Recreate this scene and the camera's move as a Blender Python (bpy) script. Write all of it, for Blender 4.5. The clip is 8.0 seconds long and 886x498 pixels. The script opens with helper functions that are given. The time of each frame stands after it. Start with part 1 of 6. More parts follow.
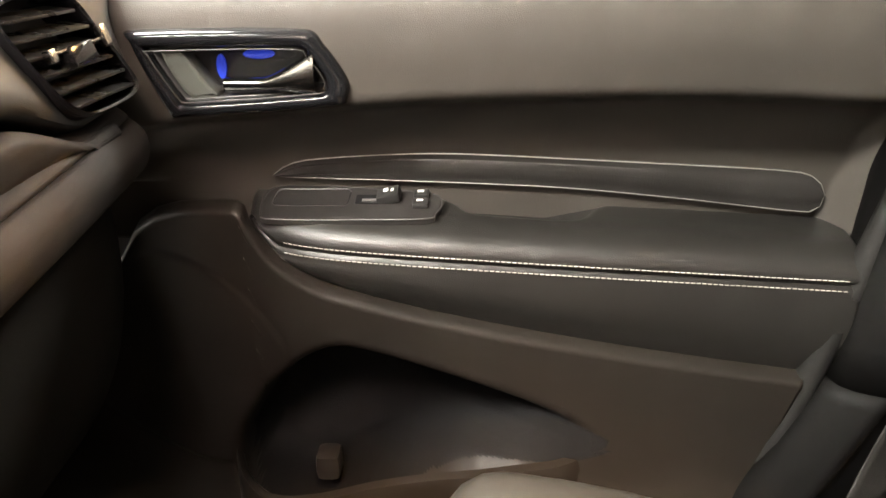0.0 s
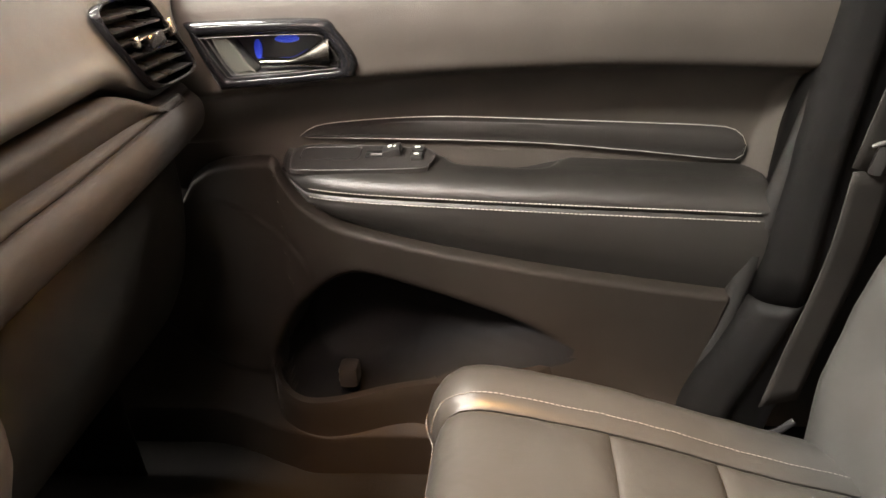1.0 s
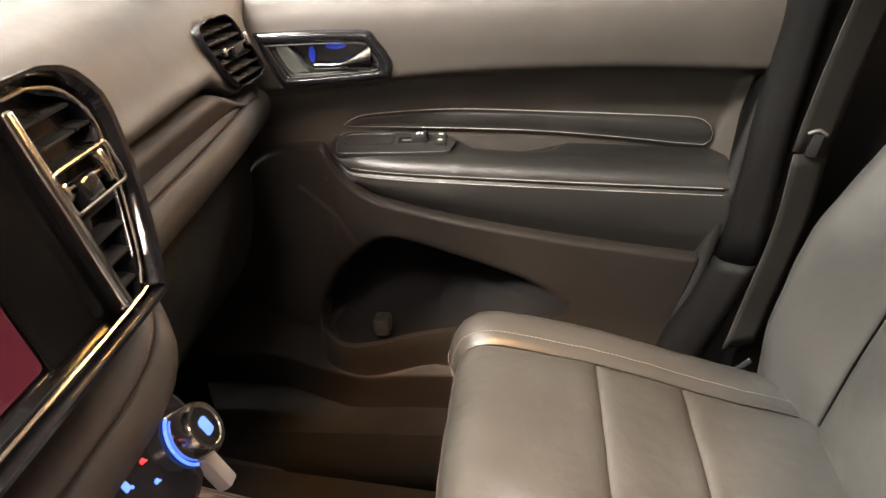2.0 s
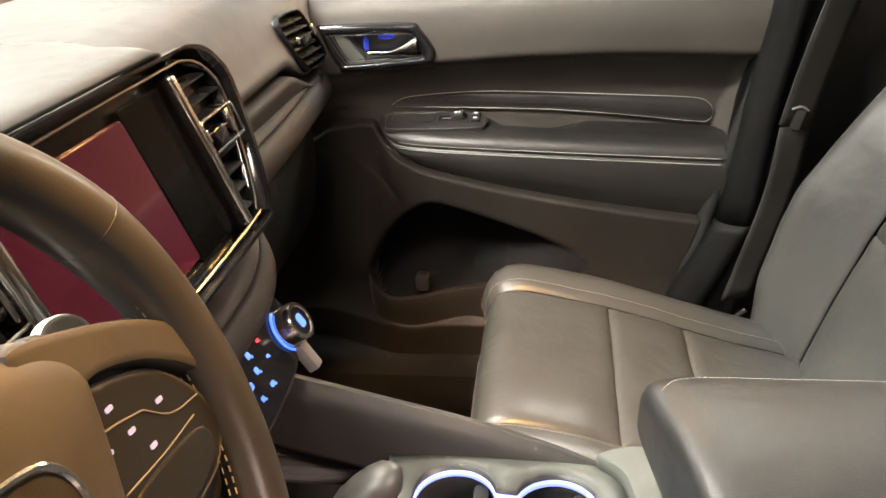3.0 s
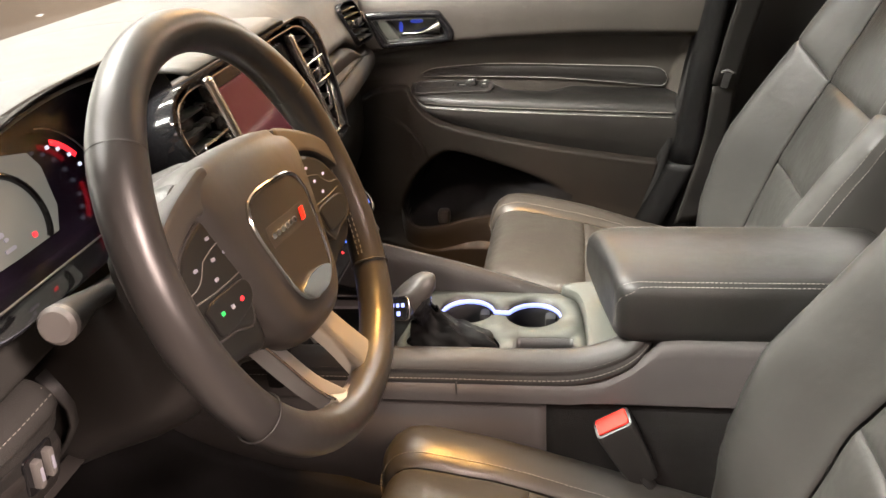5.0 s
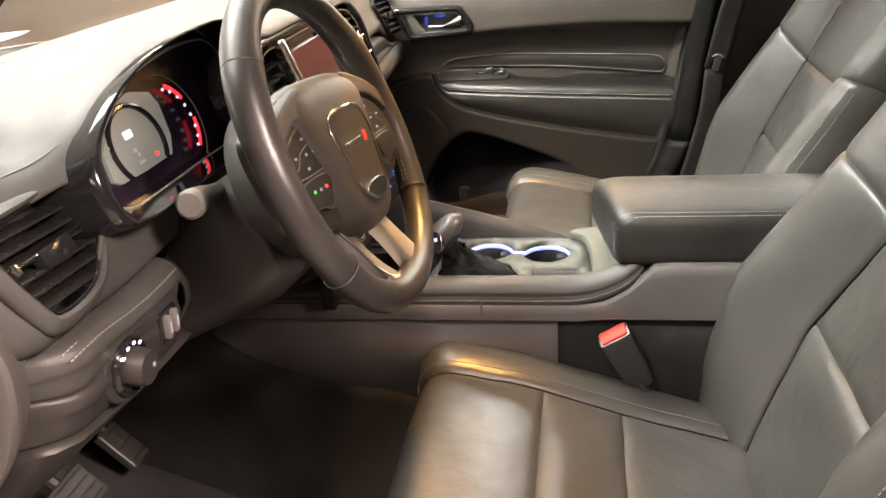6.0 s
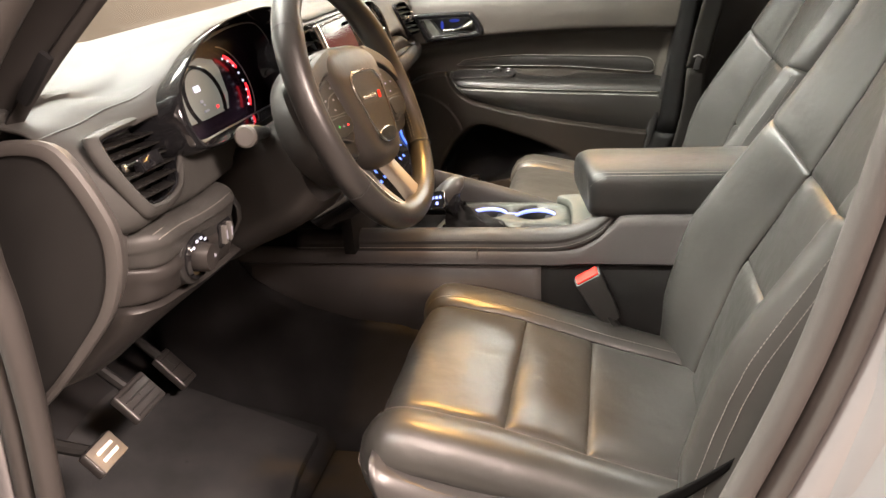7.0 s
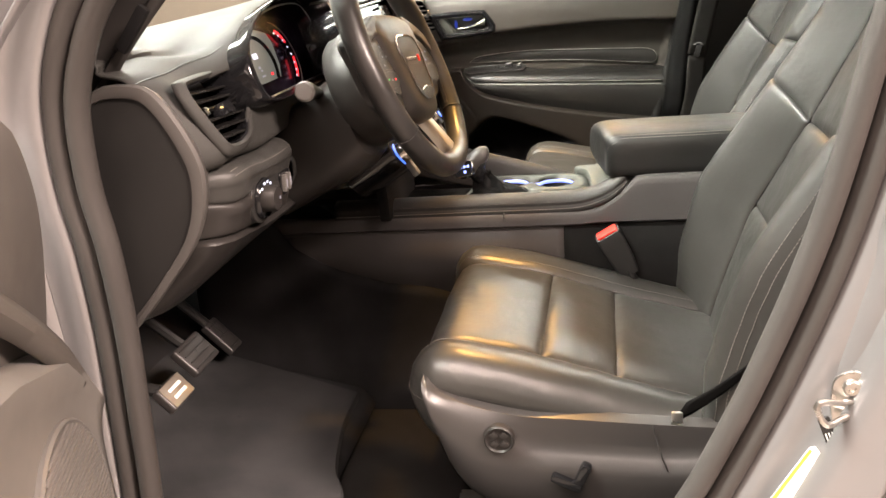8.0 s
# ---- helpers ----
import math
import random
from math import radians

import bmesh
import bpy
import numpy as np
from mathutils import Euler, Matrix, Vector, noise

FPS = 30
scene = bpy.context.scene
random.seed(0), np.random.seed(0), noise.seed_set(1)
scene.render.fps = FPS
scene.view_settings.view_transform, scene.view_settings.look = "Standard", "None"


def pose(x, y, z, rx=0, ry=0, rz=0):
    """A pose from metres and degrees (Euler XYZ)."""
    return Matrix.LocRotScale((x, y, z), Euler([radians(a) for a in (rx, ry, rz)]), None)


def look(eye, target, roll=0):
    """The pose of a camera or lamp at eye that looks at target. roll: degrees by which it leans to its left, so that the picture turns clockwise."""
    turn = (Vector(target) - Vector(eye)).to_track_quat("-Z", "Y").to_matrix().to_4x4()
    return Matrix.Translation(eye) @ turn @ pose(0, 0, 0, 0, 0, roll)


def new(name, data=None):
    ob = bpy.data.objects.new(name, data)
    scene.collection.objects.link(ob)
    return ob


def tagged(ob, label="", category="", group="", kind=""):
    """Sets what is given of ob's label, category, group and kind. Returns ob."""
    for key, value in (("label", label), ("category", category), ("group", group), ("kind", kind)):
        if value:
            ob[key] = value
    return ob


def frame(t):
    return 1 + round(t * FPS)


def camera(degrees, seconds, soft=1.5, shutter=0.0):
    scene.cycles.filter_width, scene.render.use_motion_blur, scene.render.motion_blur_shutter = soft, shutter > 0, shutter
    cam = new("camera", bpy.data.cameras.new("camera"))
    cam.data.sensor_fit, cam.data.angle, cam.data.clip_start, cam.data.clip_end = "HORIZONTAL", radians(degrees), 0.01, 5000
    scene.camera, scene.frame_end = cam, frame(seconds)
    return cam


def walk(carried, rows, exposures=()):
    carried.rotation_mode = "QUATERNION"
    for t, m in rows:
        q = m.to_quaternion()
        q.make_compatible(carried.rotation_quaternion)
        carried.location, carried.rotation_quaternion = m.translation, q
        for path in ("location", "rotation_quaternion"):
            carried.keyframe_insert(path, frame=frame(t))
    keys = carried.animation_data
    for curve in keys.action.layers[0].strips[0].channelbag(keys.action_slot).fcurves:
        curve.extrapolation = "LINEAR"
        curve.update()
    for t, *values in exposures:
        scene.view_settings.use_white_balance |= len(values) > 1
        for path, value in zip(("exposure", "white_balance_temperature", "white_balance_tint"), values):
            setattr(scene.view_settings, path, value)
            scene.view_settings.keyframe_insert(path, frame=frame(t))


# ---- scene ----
from mathutils.bvhtree import BVHTree

cam = camera(56.5, 8.0)
PATH = [
    (0, (0.175, 0.044, 1.303), (0.083, 1.868, 0.487), -0.9),
    (0.5, (0.193, -0.049, 1.321), (0.057, 1.761, 0.481), -2.0),
    (1, (0.231, -0.14, 1.334), (0.053, 1.664, 0.489), -2.6),
    (1.5, (0.247, -0.235, 1.367), (0.042, 1.561, 0.511), -2.9),
    (2.8, (0.231, -0.477, 1.419), (0.005, 1.302, 0.533), -2.7),
    (3, (0.25, -0.513, 1.422), (-0.027, 1.266, 0.553), -3.6),
    (3.5, (0.275, -0.62, 1.447), (-0.018, 1.152, 0.566), -3.9),
    (4, (0.299, -0.726, 1.455), (-0.002, 1.041, 0.568), -3.6),
    (4.5, (0.315, -0.827, 1.459), (-0.003, 0.942, 0.583), -3.9),
    (4.7, (0.307, -0.862, 1.463), (-0.004, 0.913, 0.595), -4.0),
    (5.8, (0.299, -1.088, 1.452), (-0.042, 0.704, 0.632), -4.9),
    (6, (0.312, -1.132, 1.444), (-0.034, 0.663, 0.634), -4.8),
    (6.5, (0.362, -1.26, 1.427), (-0.005, 0.544, 0.643), -4.6),
    (7, (0.391, -1.376, 1.425), (-0.018, 0.432, 0.674), -4.5),
    (7.5, (0.369, -1.465, 1.4), (-0.047, 0.358, 0.691), -5.1),
    (8, (0.356, -1.53, 1.357), (-0.048, 0.307, 0.677), -5.9),
]
walk(cam, [(t, look(eye, target, roll)) for t, eye, target, roll in PATH], [(0, 0.27, 6650, 13), (1, 0.17, 6750, 17), (2, 0.08, 6700, 16), (3, -0.02, 6550, 12), (4.5, -0.02, 6550, 14), (6.5, 0.06, 6550, 12), (8, -0.08, 6500, 10)])

# ---- world, lights, exposure ----
world = bpy.data.worlds.new("showroom_air")
world.use_nodes = True
world.node_tree.nodes["Background"].inputs[0].default_value = (0.80, 0.84, 0.80, 1)
world.node_tree.nodes["Background"].inputs[1].default_value = 0.05
scene.world = world


def area(name, at, to, sx, sy, watts, colour):
    data = bpy.data.lights.new(name, "AREA")
    data.shape, data.size, data.size_y, data.energy, data.color = "RECTANGLE", sx, sy, watts, colour
    ob = new(name, data)
    ob.matrix_world = look(at, to)
    return ob


WHITE, SOFT, WARM = (1.0, 0.99, 0.90), (1.0, 0.79, 0.69), (1.0, 0.50, 0.15)
# unseen showroom lights set from the cabin's highlights: ceiling, front glazing, wall, a warm-lit corner
for x, y, sx, sy, watts, tone in ((-1.6, -1.5, 1.5, 0.6, 620, WHITE), (-1.6, 0.9, 1.6, 0.6, 560, WHITE), (1.5, 3.9, 1.5, 0.8, 420, WHITE), (-3.2, 5.6, 2.2, 0.9, 900, WHITE),
                                  (0.3, -2.3, 1.8, 0.6, 240, SOFT), (-0.1, -5.6, 3.0, 1.0, 120, SOFT), (3.6, -2.4, 1.6, 0.9, 1480, SOFT)):
    area("ceiling_lamp", (x, y, 3.72), (x, y, 0), sx, sy, watts, tone)
area("unseen_window_light", (-7.8, 1.0, 2.0), (0, 1.0, 1.6), 12.0, 2.8, 330, WHITE)
area("wall_light", (1.2, 7.8, 2.9), (0.4, 0, 1.2), 3.0, 1.4, 110, WHITE)
area("warm_ceiling_lamp", (-0.45, 5.6, 3.72), (-0.4, 5.0, 0), 1.3, 1.3, 200, WARM)
area("warm_ceiling_lamp", (3.8, 5.3, 3.72), (3.4, 4.6, 0), 1.8, 1.5, 700, WARM)
# two unseen map reading lamps, inferred from the gold light below, lit because the door stands open
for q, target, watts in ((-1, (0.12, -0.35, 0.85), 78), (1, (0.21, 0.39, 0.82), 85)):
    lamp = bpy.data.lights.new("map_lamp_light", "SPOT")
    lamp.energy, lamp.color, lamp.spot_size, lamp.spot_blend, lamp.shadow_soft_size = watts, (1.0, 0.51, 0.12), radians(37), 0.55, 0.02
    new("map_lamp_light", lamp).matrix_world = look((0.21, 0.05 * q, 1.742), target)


# ---- materials ----
def material(name, colour, rough=0.5, metal=0.0, grain=0.0, scale=400.0, spread=0.25, coat=0.0, spec=0.5, wear=0.0, kind="noise", emit=None, power=0.0, puckers=0.25):
    m = bpy.data.materials.new(name)
    m.use_nodes = True
    t = m.node_tree
    b = t.nodes["Principled BSDF"]
    b.inputs["Roughness"].default_value, b.inputs["Metallic"].default_value = rough, metal
    b.inputs["Coat Weight"].default_value, b.inputs["Specular IOR Level"].default_value = coat, spec
    co = t.nodes.new("ShaderNodeTexCoord").outputs["Object"]
    big = t.nodes.new("ShaderNodeTexNoise")
    big.inputs["Scale"].default_value, big.inputs["Detail"].default_value = 9.0, 5.0
    t.links.new(co, big.inputs["Vector"])
    ramp = t.nodes.new("ShaderNodeValToRGB")
    ramp.color_ramp.elements[0].position, ramp.color_ramp.elements[1].position = 0.3, 0.7
    ramp.color_ramp.elements[0].color = (*(c * (1 - spread) for c in colour), 1)
    ramp.color_ramp.elements[1].color = (*(min(1, c * (1 + spread)) for c in colour), 1)
    t.links.new(big.outputs[0], ramp.inputs[0])
    t.links.new(ramp.outputs[0], b.inputs["Base Color"])
    rr = t.nodes.new("ShaderNodeMapRange")
    rr.inputs["To Min"].default_value, rr.inputs["To Max"].default_value = max(0.02, rough - 0.12 * rough - wear), min(1, rough + 0.12 * rough + wear)
    mid = t.nodes.new("ShaderNodeTexNoise")
    mid.inputs["Scale"].default_value, mid.inputs["Detail"].default_value = 38.0, 6.0
    t.links.new(co, mid.inputs["Vector"])
    t.links.new(mid.outputs[0], rr.inputs["Value"])
    t.links.new(rr.outputs[0], b.inputs["Roughness"])
    if grain:
        if kind == "leather":
            tex = t.nodes.new("ShaderNodeTexVoronoi")
            tex.feature = "DISTANCE_TO_EDGE"
            tex.inputs["Scale"].default_value = scale
        else:
            tex = t.nodes.new("ShaderNodeTexNoise")
            tex.inputs["Scale"].default_value, tex.inputs["Detail"].default_value = scale, 4.0
        t.links.new(co, tex.inputs["Vector"])
        bump = t.nodes.new("ShaderNodeBump")
        bump.inputs["Strength"].default_value, bump.inputs["Distance"].default_value = grain, 0.0012
        t.links.new(tex.outputs[0], bump.inputs["Height"])
        last = bump
        if kind == "leather":
            soft = t.nodes.new("ShaderNodeTexNoise")
            soft.inputs["Scale"].default_value, soft.inputs["Detail"].default_value = 16.0, 3.0
            t.links.new(co, soft.inputs["Vector"])
            crease = t.nodes.new("ShaderNodeBump")
            crease.inputs["Strength"].default_value, crease.inputs["Distance"].default_value = puckers, 0.006
            t.links.new(soft.outputs[0], crease.inputs["Height"])
            t.links.new(bump.outputs[0], crease.inputs["Normal"])
            last = crease
        t.links.new(last.outputs[0], b.inputs["Normal"])
    if emit:
        b.inputs["Emission Color"].default_value = (*emit, 1)
        b.inputs["Emission Strength"].default_value = power
    return m


LEATHER = material("black_leather", (0.033, 0.0322, 0.0305), 0.37, spec=0.19, grain=0.25, scale=520, kind="leather", wear=0.05)
SEATSKIN = material("black_seat_leather", (0.0325, 0.0318, 0.0295), 0.33, spec=0.50, grain=0.10, scale=520, kind="leather", spread=0.1, wear=0.015, puckers=0.5)
RIMSKIN = material("worn_wheel_leather", (0.022, 0.0205, 0.0195), 0.34, spec=0.4, grain=0.07, scale=700, kind="leather", wear=0.04)
PODSKIN = material("black_switch_plastic", (0.009, 0.0088, 0.0086), 0.30, spec=0.4, grain=0.08, scale=900, spread=0.1)
HUBSKIN = material("smooth_airbag_vinyl", (0.034, 0.0308, 0.0280), 0.40, spec=0.35, grain=0.07, scale=700, kind="leather", wear=0.04)
DOORLOW = material("dark_lower_door_plastic", (0.0150, 0.0125, 0.0105), 0.38, spec=0.24, grain=0.18, scale=900, spread=0.12)
SEALSKIN = material("grey_brown_door_seal", (0.043, 0.039, 0.0365), 0.50, spec=0.28, grain=0.15, scale=700, spread=0.1)
BLACKGLASS = material("matt_coated_black_glass", (0.003, 0.003, 0.003), 0.10, spec=0.10, spread=0.1)
LIDSKIN = material("black_lid_leather", (0.0105, 0.0102, 0.0096), 0.40, spec=0.30, grain=0.22, scale=600, kind="leather", spread=0.12, wear=0.03)
ARMSKIN = material("black_armrest_leather", (0.0140, 0.0130, 0.0118), 0.34, spec=0.60, grain=0.22, scale=600, kind="leather", spread=0.12, wear=0.03)
PADSKIN = material("dark_stitched_pad_vinyl", (0.0185, 0.0152, 0.0137), 0.72, grain=0.2, scale=800, kind="leather", spread=0.1, spec=0.10)
GLOVE = material("dark_glove_box_plastic", (0.0090, 0.0078, 0.0066), 0.85, spec=0.03, grain=0.15, scale=900)
PILLAR = material("black_pillar_plastic", (0.0042, 0.0040, 0.0039), 0.50, spec=0.04, grain=0.12, scale=900)
CAPSKIN = material("grey_dash_end_plastic", (0.062, 0.0578, 0.0545), 0.48, spec=0.3, grain=0.15, scale=900, spread=0.08)
DOORSKIN = material("grained_black_vinyl", (0.044, 0.0388, 0.0335), 0.44, spec=0.30, grain=0.22, scale=700, kind="leather", spread=0.12)
DASHSKIN = material("soft_dash_vinyl", (0.033, 0.0324, 0.0305), 0.56, spec=0.15, grain=0.22, scale=800, kind="leather", spread=0.1)
PLASTIC = material("hard_black_plastic", (0.021, 0.0192, 0.0182), 0.38, spec=0.22, grain=0.18, scale=900, spread=0.12)
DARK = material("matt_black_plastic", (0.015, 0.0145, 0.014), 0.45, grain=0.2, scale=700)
GLOSS = material("piano_black", (0.008, 0.008, 0.009), 0.09, coat=0.15, spec=0.42, spread=0.1)
CHROME = material("satin_chrome", (0.62, 0.60, 0.57), 0.16, 1.0, spread=0.05, wear=0.03)
SATIN = material("satin_silver_paint", (0.45, 0.42, 0.37), 0.33, 0.8, spread=0.08)
CONSOLE = material("grey_metallic_console_plastic", (0.050, 0.052, 0.0455), 0.50, 0.0, spec=0.14, grain=0.1, scale=900, spread=0.08)
RAILSKIN = material("grey_stitched_rail_vinyl", (0.023, 0.0214, 0.0204), 0.48, spec=0.22, grain=0.2, scale=700, kind="leather", spread=0.1)
CONSIDE = material("grey_console_side_plastic", (0.058, 0.0537, 0.0527), 0.50, spec=0.15, grain=0.15, scale=900, spread=0.08)
# shade of the floor, seat gap, bin and passenger footwell is put into this black
SHADEBLACK = material("shade_black", (0.011, 0.0105, 0.0102), 0.95, grain=0.8, scale=700, spread=0.3, spec=0.05)
CARPET = material("dark_carpet", (0.020, 0.0197, 0.0206), 0.95, grain=1.0, scale=900, spread=0.35, spec=0.1)
MAT = material("grey_carpet_mat", (0.032, 0.0323, 0.0335), 0.95, grain=1.0, scale=700, spread=0.3, spec=0.1)
DULLBLACK = material("dull_black", (0.0095, 0.0092, 0.0096), 0.9, spec=0.1, grain=0.4, scale=600)
RUBBER = material("black_rubber_seal", (0.012, 0.0115, 0.011), 0.6, spec=0.15, grain=0.2, scale=500)
PAINT = material("silver_car_paint", (0.24, 0.232, 0.235), 0.34, 0.5, coat=0.5, spread=0.04)
THREAD = material("grey_thread", (0.17, 0.16, 0.145), 0.7, spread=0.2)
PALETHREAD = material("pale_thread", (0.38, 0.36, 0.32), 0.7, spread=0.2)
WEBBING = material("grey_belt_webbing", (0.020, 0.0185, 0.017), 0.75, spec=0.1, grain=0.5, scale=900)
STEEL = material("bright_steel", (0.60, 0.58, 0.55), 0.28, 1.0, spread=0.1)
RED = material("red_plastic_button", (0.70, 0.03, 0.02), 0.6, spec=0.15, spread=0.05)
BLUEGLOW = material("blue_backlight", (0.05, 0.1, 0.5), 0.4, emit=(0.07, 0.20, 1.0), power=1.8)
ICEGLOW = material("pale_blue_light_ring", (0.2, 0.25, 0.5), 0.4, emit=(0.27, 0.35, 1.0), power=1.8)
WHITEGLOW = material("white_backlight", (0.5, 0.5, 0.6), 0.4, emit=(0.75, 0.80, 1.0), power=0.9)
REDGLOW = material("red_backlight", (0.5, 0.02, 0.02), 0.4, emit=(1.0, 0.02, 0.03), power=2.2)
GREENGLOW = material("green_backlight", (0.02, 0.5, 0.1), 0.4, emit=(0.05, 0.9, 0.2), power=0.3)
SCREEN = material("wine_red_lit_screen", (0.03, 0.006, 0.010), 0.07, spec=0.6, emit=(0.30, 0.035, 0.060), power=0.17)
LCD = material("grey_lit_instrument_display", (0.10, 0.10, 0.09), 0.15, emit=(0.55, 0.55, 0.48), power=0.22)
DIAL = material("violet_black_dial", (0.012, 0.008, 0.016), 0.2, spread=0.2)
WALLPAINT = material("white_showroom_paint", (0.66, 0.65, 0.63), 0.7, spread=0.04)
# browns of the unseen walls and floor, chosen to warm the bounced light
DARKWALL = material("dark_showroom_paint", (0.125, 0.090, 0.070), 0.7, spread=0.06)
FLOORTILE = material("warm_brown_polished_floor", (0.17, 0.150, 0.132), 0.25, spread=0.1)
# driver door greys, raised to stand for the stronger light on the open door
LITDOORTRIM = material("lightened_door_trim", (0.070, 0.063, 0.057), 0.5, spec=0.3, grain=0.15, scale=900, spread=0.08)
SPEAKER = material("grey_speaker_cloth", (0.115, 0.108, 0.100), 0.6, spread=0.1)
GREY = material("grey_plastic", (0.10, 0.095, 0.09), 0.45, spread=0.08)
DEEPBLUE = material("deep_blue_courtesy_light", (0.01, 0.03, 0.3), 0.5, emit=(0.03, 0.08, 1.0), power=0.22)
SYMBOL = material("dim_white_switch_print", (0.20, 0.195, 0.22), 0.5, emit=(0.6, 0.62, 0.85), power=0.13)
EDGE = material("pale_metal_edge", (0.36, 0.345, 0.32), 0.45, 0.6, spread=0.05)
SLAT = material("satin_black_slats", (0.012, 0.0115, 0.011), 0.28, spec=0.35, spread=0.1)
PALEGLOW = material("pale_violet_backlight", (0.2, 0.2, 0.32), 0.5, emit=(0.50, 0.55, 1.0), power=0.40)
SHIELD = material("satin_black_plastic", (0.034, 0.0315, 0.0305), 0.36, grain=0.12, scale=900, spread=0.08)
HEADLINER = material("dark_headliner_cloth", (0.17, 0.132, 0.105), 0.9, grain=0.4, scale=900)
LABEL = material("white_paper_label", (0.82, 0.82, 0.80), 0.6, spread=0.02)
YELLOW = material("yellow_label_print", (0.80, 0.68, 0.05), 0.6, spread=0.02)

glass = bpy.data.materials.new("clear_car_glass")
glass.use_nodes = True
_b = glass.node_tree.nodes["Principled BSDF"]
_b.inputs["Base Color"].default_value = (0.93, 0.97, 0.94, 1)
_b.inputs["Transmission Weight"].default_value, _b.inputs["Roughness"].default_value, _b.inputs["IOR"].default_value = 1.0, 0.02, 1.02


TINT = glass.copy()
TINT.name = "dark_privacy_glass"
TINT.node_tree.nodes["Principled BSDF"].inputs["Base Color"].default_value = (0.16, 0.165, 0.16, 1)


# ---- builders ----
def thing(name, at, label, category, group="", kind=""):
    ob = new(name)
    ob.empty_display_size = 0.05
    ob.location = at
    return tagged(ob, label, category, group, kind)


def origin(ob):
    p = Vector(ob.location)
    return p if ob.parent is None else origin(ob.parent) + p


def finish(bm, name, mat, smooth=40):
    bmesh.ops.recalc_face_normals(bm, faces=bm.faces)
    me = bpy.data.meshes.new(name)
    bm.to_mesh(me)
    bm.free()
    me.materials.append(mat)
    me.shade_smooth()
    me.set_sharp_from_angle(angle=radians(smooth))
    return me


def part(name, bm, mat, parent, label="", smooth=40, thick=0.0):
    bmesh.ops.translate(bm, vec=-origin(parent), verts=bm.verts)
    ob = new(name, finish(bm, name, mat, smooth))
    ob.parent = parent
    if thick:
        mod = ob.modifiers.new("thickness", "SOLIDIFY")
        mod.thickness, mod.offset = thick, 0
    if label:
        tagged(ob, label, kind="stuff" if "stitch" in name else "")
    return ob


def piece(name, bm, mat, label, kind="structure", category="", thick=0.0, smooth=40):
    ob = new(name, finish(bm, name, mat, smooth))
    if thick:
        mod = ob.modifiers.new("thickness", "SOLIDIFY")
        mod.thickness, mod.offset = thick, 0
    return tagged(ob, label, category, kind=kind)


def spline(pts, n, closed=False):
    """Catmull-Rom through pts, n points spread evenly along it."""
    p = np.array(pts, float)
    if closed:
        p = np.vstack([p[-1], p, p[0], p[1]])
    else:
        p = np.vstack([2 * p[0] - p[1], p, 2 * p[-1] - p[-2]])
    out = []
    for i in range(1, len(p) - 2):
        a, b, c, d = p[i - 1:i + 3]
        for u in np.linspace(0, 1, 12, endpoint=False):
            out.append(0.5 * (2 * b + (c - a) * u + (2 * a - 5 * b + 4 * c - d) * u * u + (3 * b - a - 3 * c + d) * u ** 3))
    out.append(p[-2])
    out = np.array(out)
    run = np.concatenate([[0], np.cumsum(np.linalg.norm(np.diff(out, axis=0), axis=1))])
    at = np.linspace(0, run[-1], n + 1)[:-1] if closed else np.linspace(0, run[-1], n)
    return np.stack([np.interp(at, run, out[:, k]) for k in range(p.shape[1])], 1)


def curve(pts):
    """A smooth y(x) through the given (x, y)."""
    s = spline(pts, 160)
    return lambda x: float(np.interp(x, s[:, 0], s[:, 1]))


def loft(rows, around=False, caps=False, bm=None):
    """Quads between rows of equally many points; around closes each row."""
    bm = bm or bmesh.new()
    vs = [[bm.verts.new(tuple(p)) for p in r] for r in rows]
    n = len(rows[0])
    for a, b in zip(vs, vs[1:]):
        for i in range(n if around else n - 1):
            j = (i + 1) % n
            try:
                bm.faces.new((a[i], a[j], b[j], b[i]))
            except ValueError:
                pass
    if caps:
        bm.faces.new(vs[0][::-1])
        bm.faces.new(vs[-1])
    return bm


def tube(pts, r, sides=8, closed=False, bm=None, flat=1.0):
    """A round bar along pts; r a number or one for each point; flat squashes it upright."""
    p = np.array(pts, float)
    n = len(p)
    rows = []
    side = None
    for i in range(n):
        d = p[(i + 1) % n] - p[i - 1] if closed else p[min(i + 1, n - 1)] - p[max(i - 1, 0)]
        d = d / (np.linalg.norm(d) + 1e-9)
        if side is None:
            side = np.cross(d, (0.12, 0.05, 1.0))
        side = side - d * (side @ d)
        side /= np.linalg.norm(side) + 1e-9
        up = np.cross(side, d)
        rr = r[i] if hasattr(r, "__len__") else r
        rows.append([p[i] + rr * (math.cos(a) * side + flat * math.sin(a) * up) for a in np.linspace(0, 2 * math.pi, sides, endpoint=False)])
    if closed:
        rows.append(rows[0])
    bm = loft(rows, True, not closed, bm)
    if closed:
        bmesh.ops.remove_doubles(bm, verts=bm.verts, dist=1e-6)
    return bm


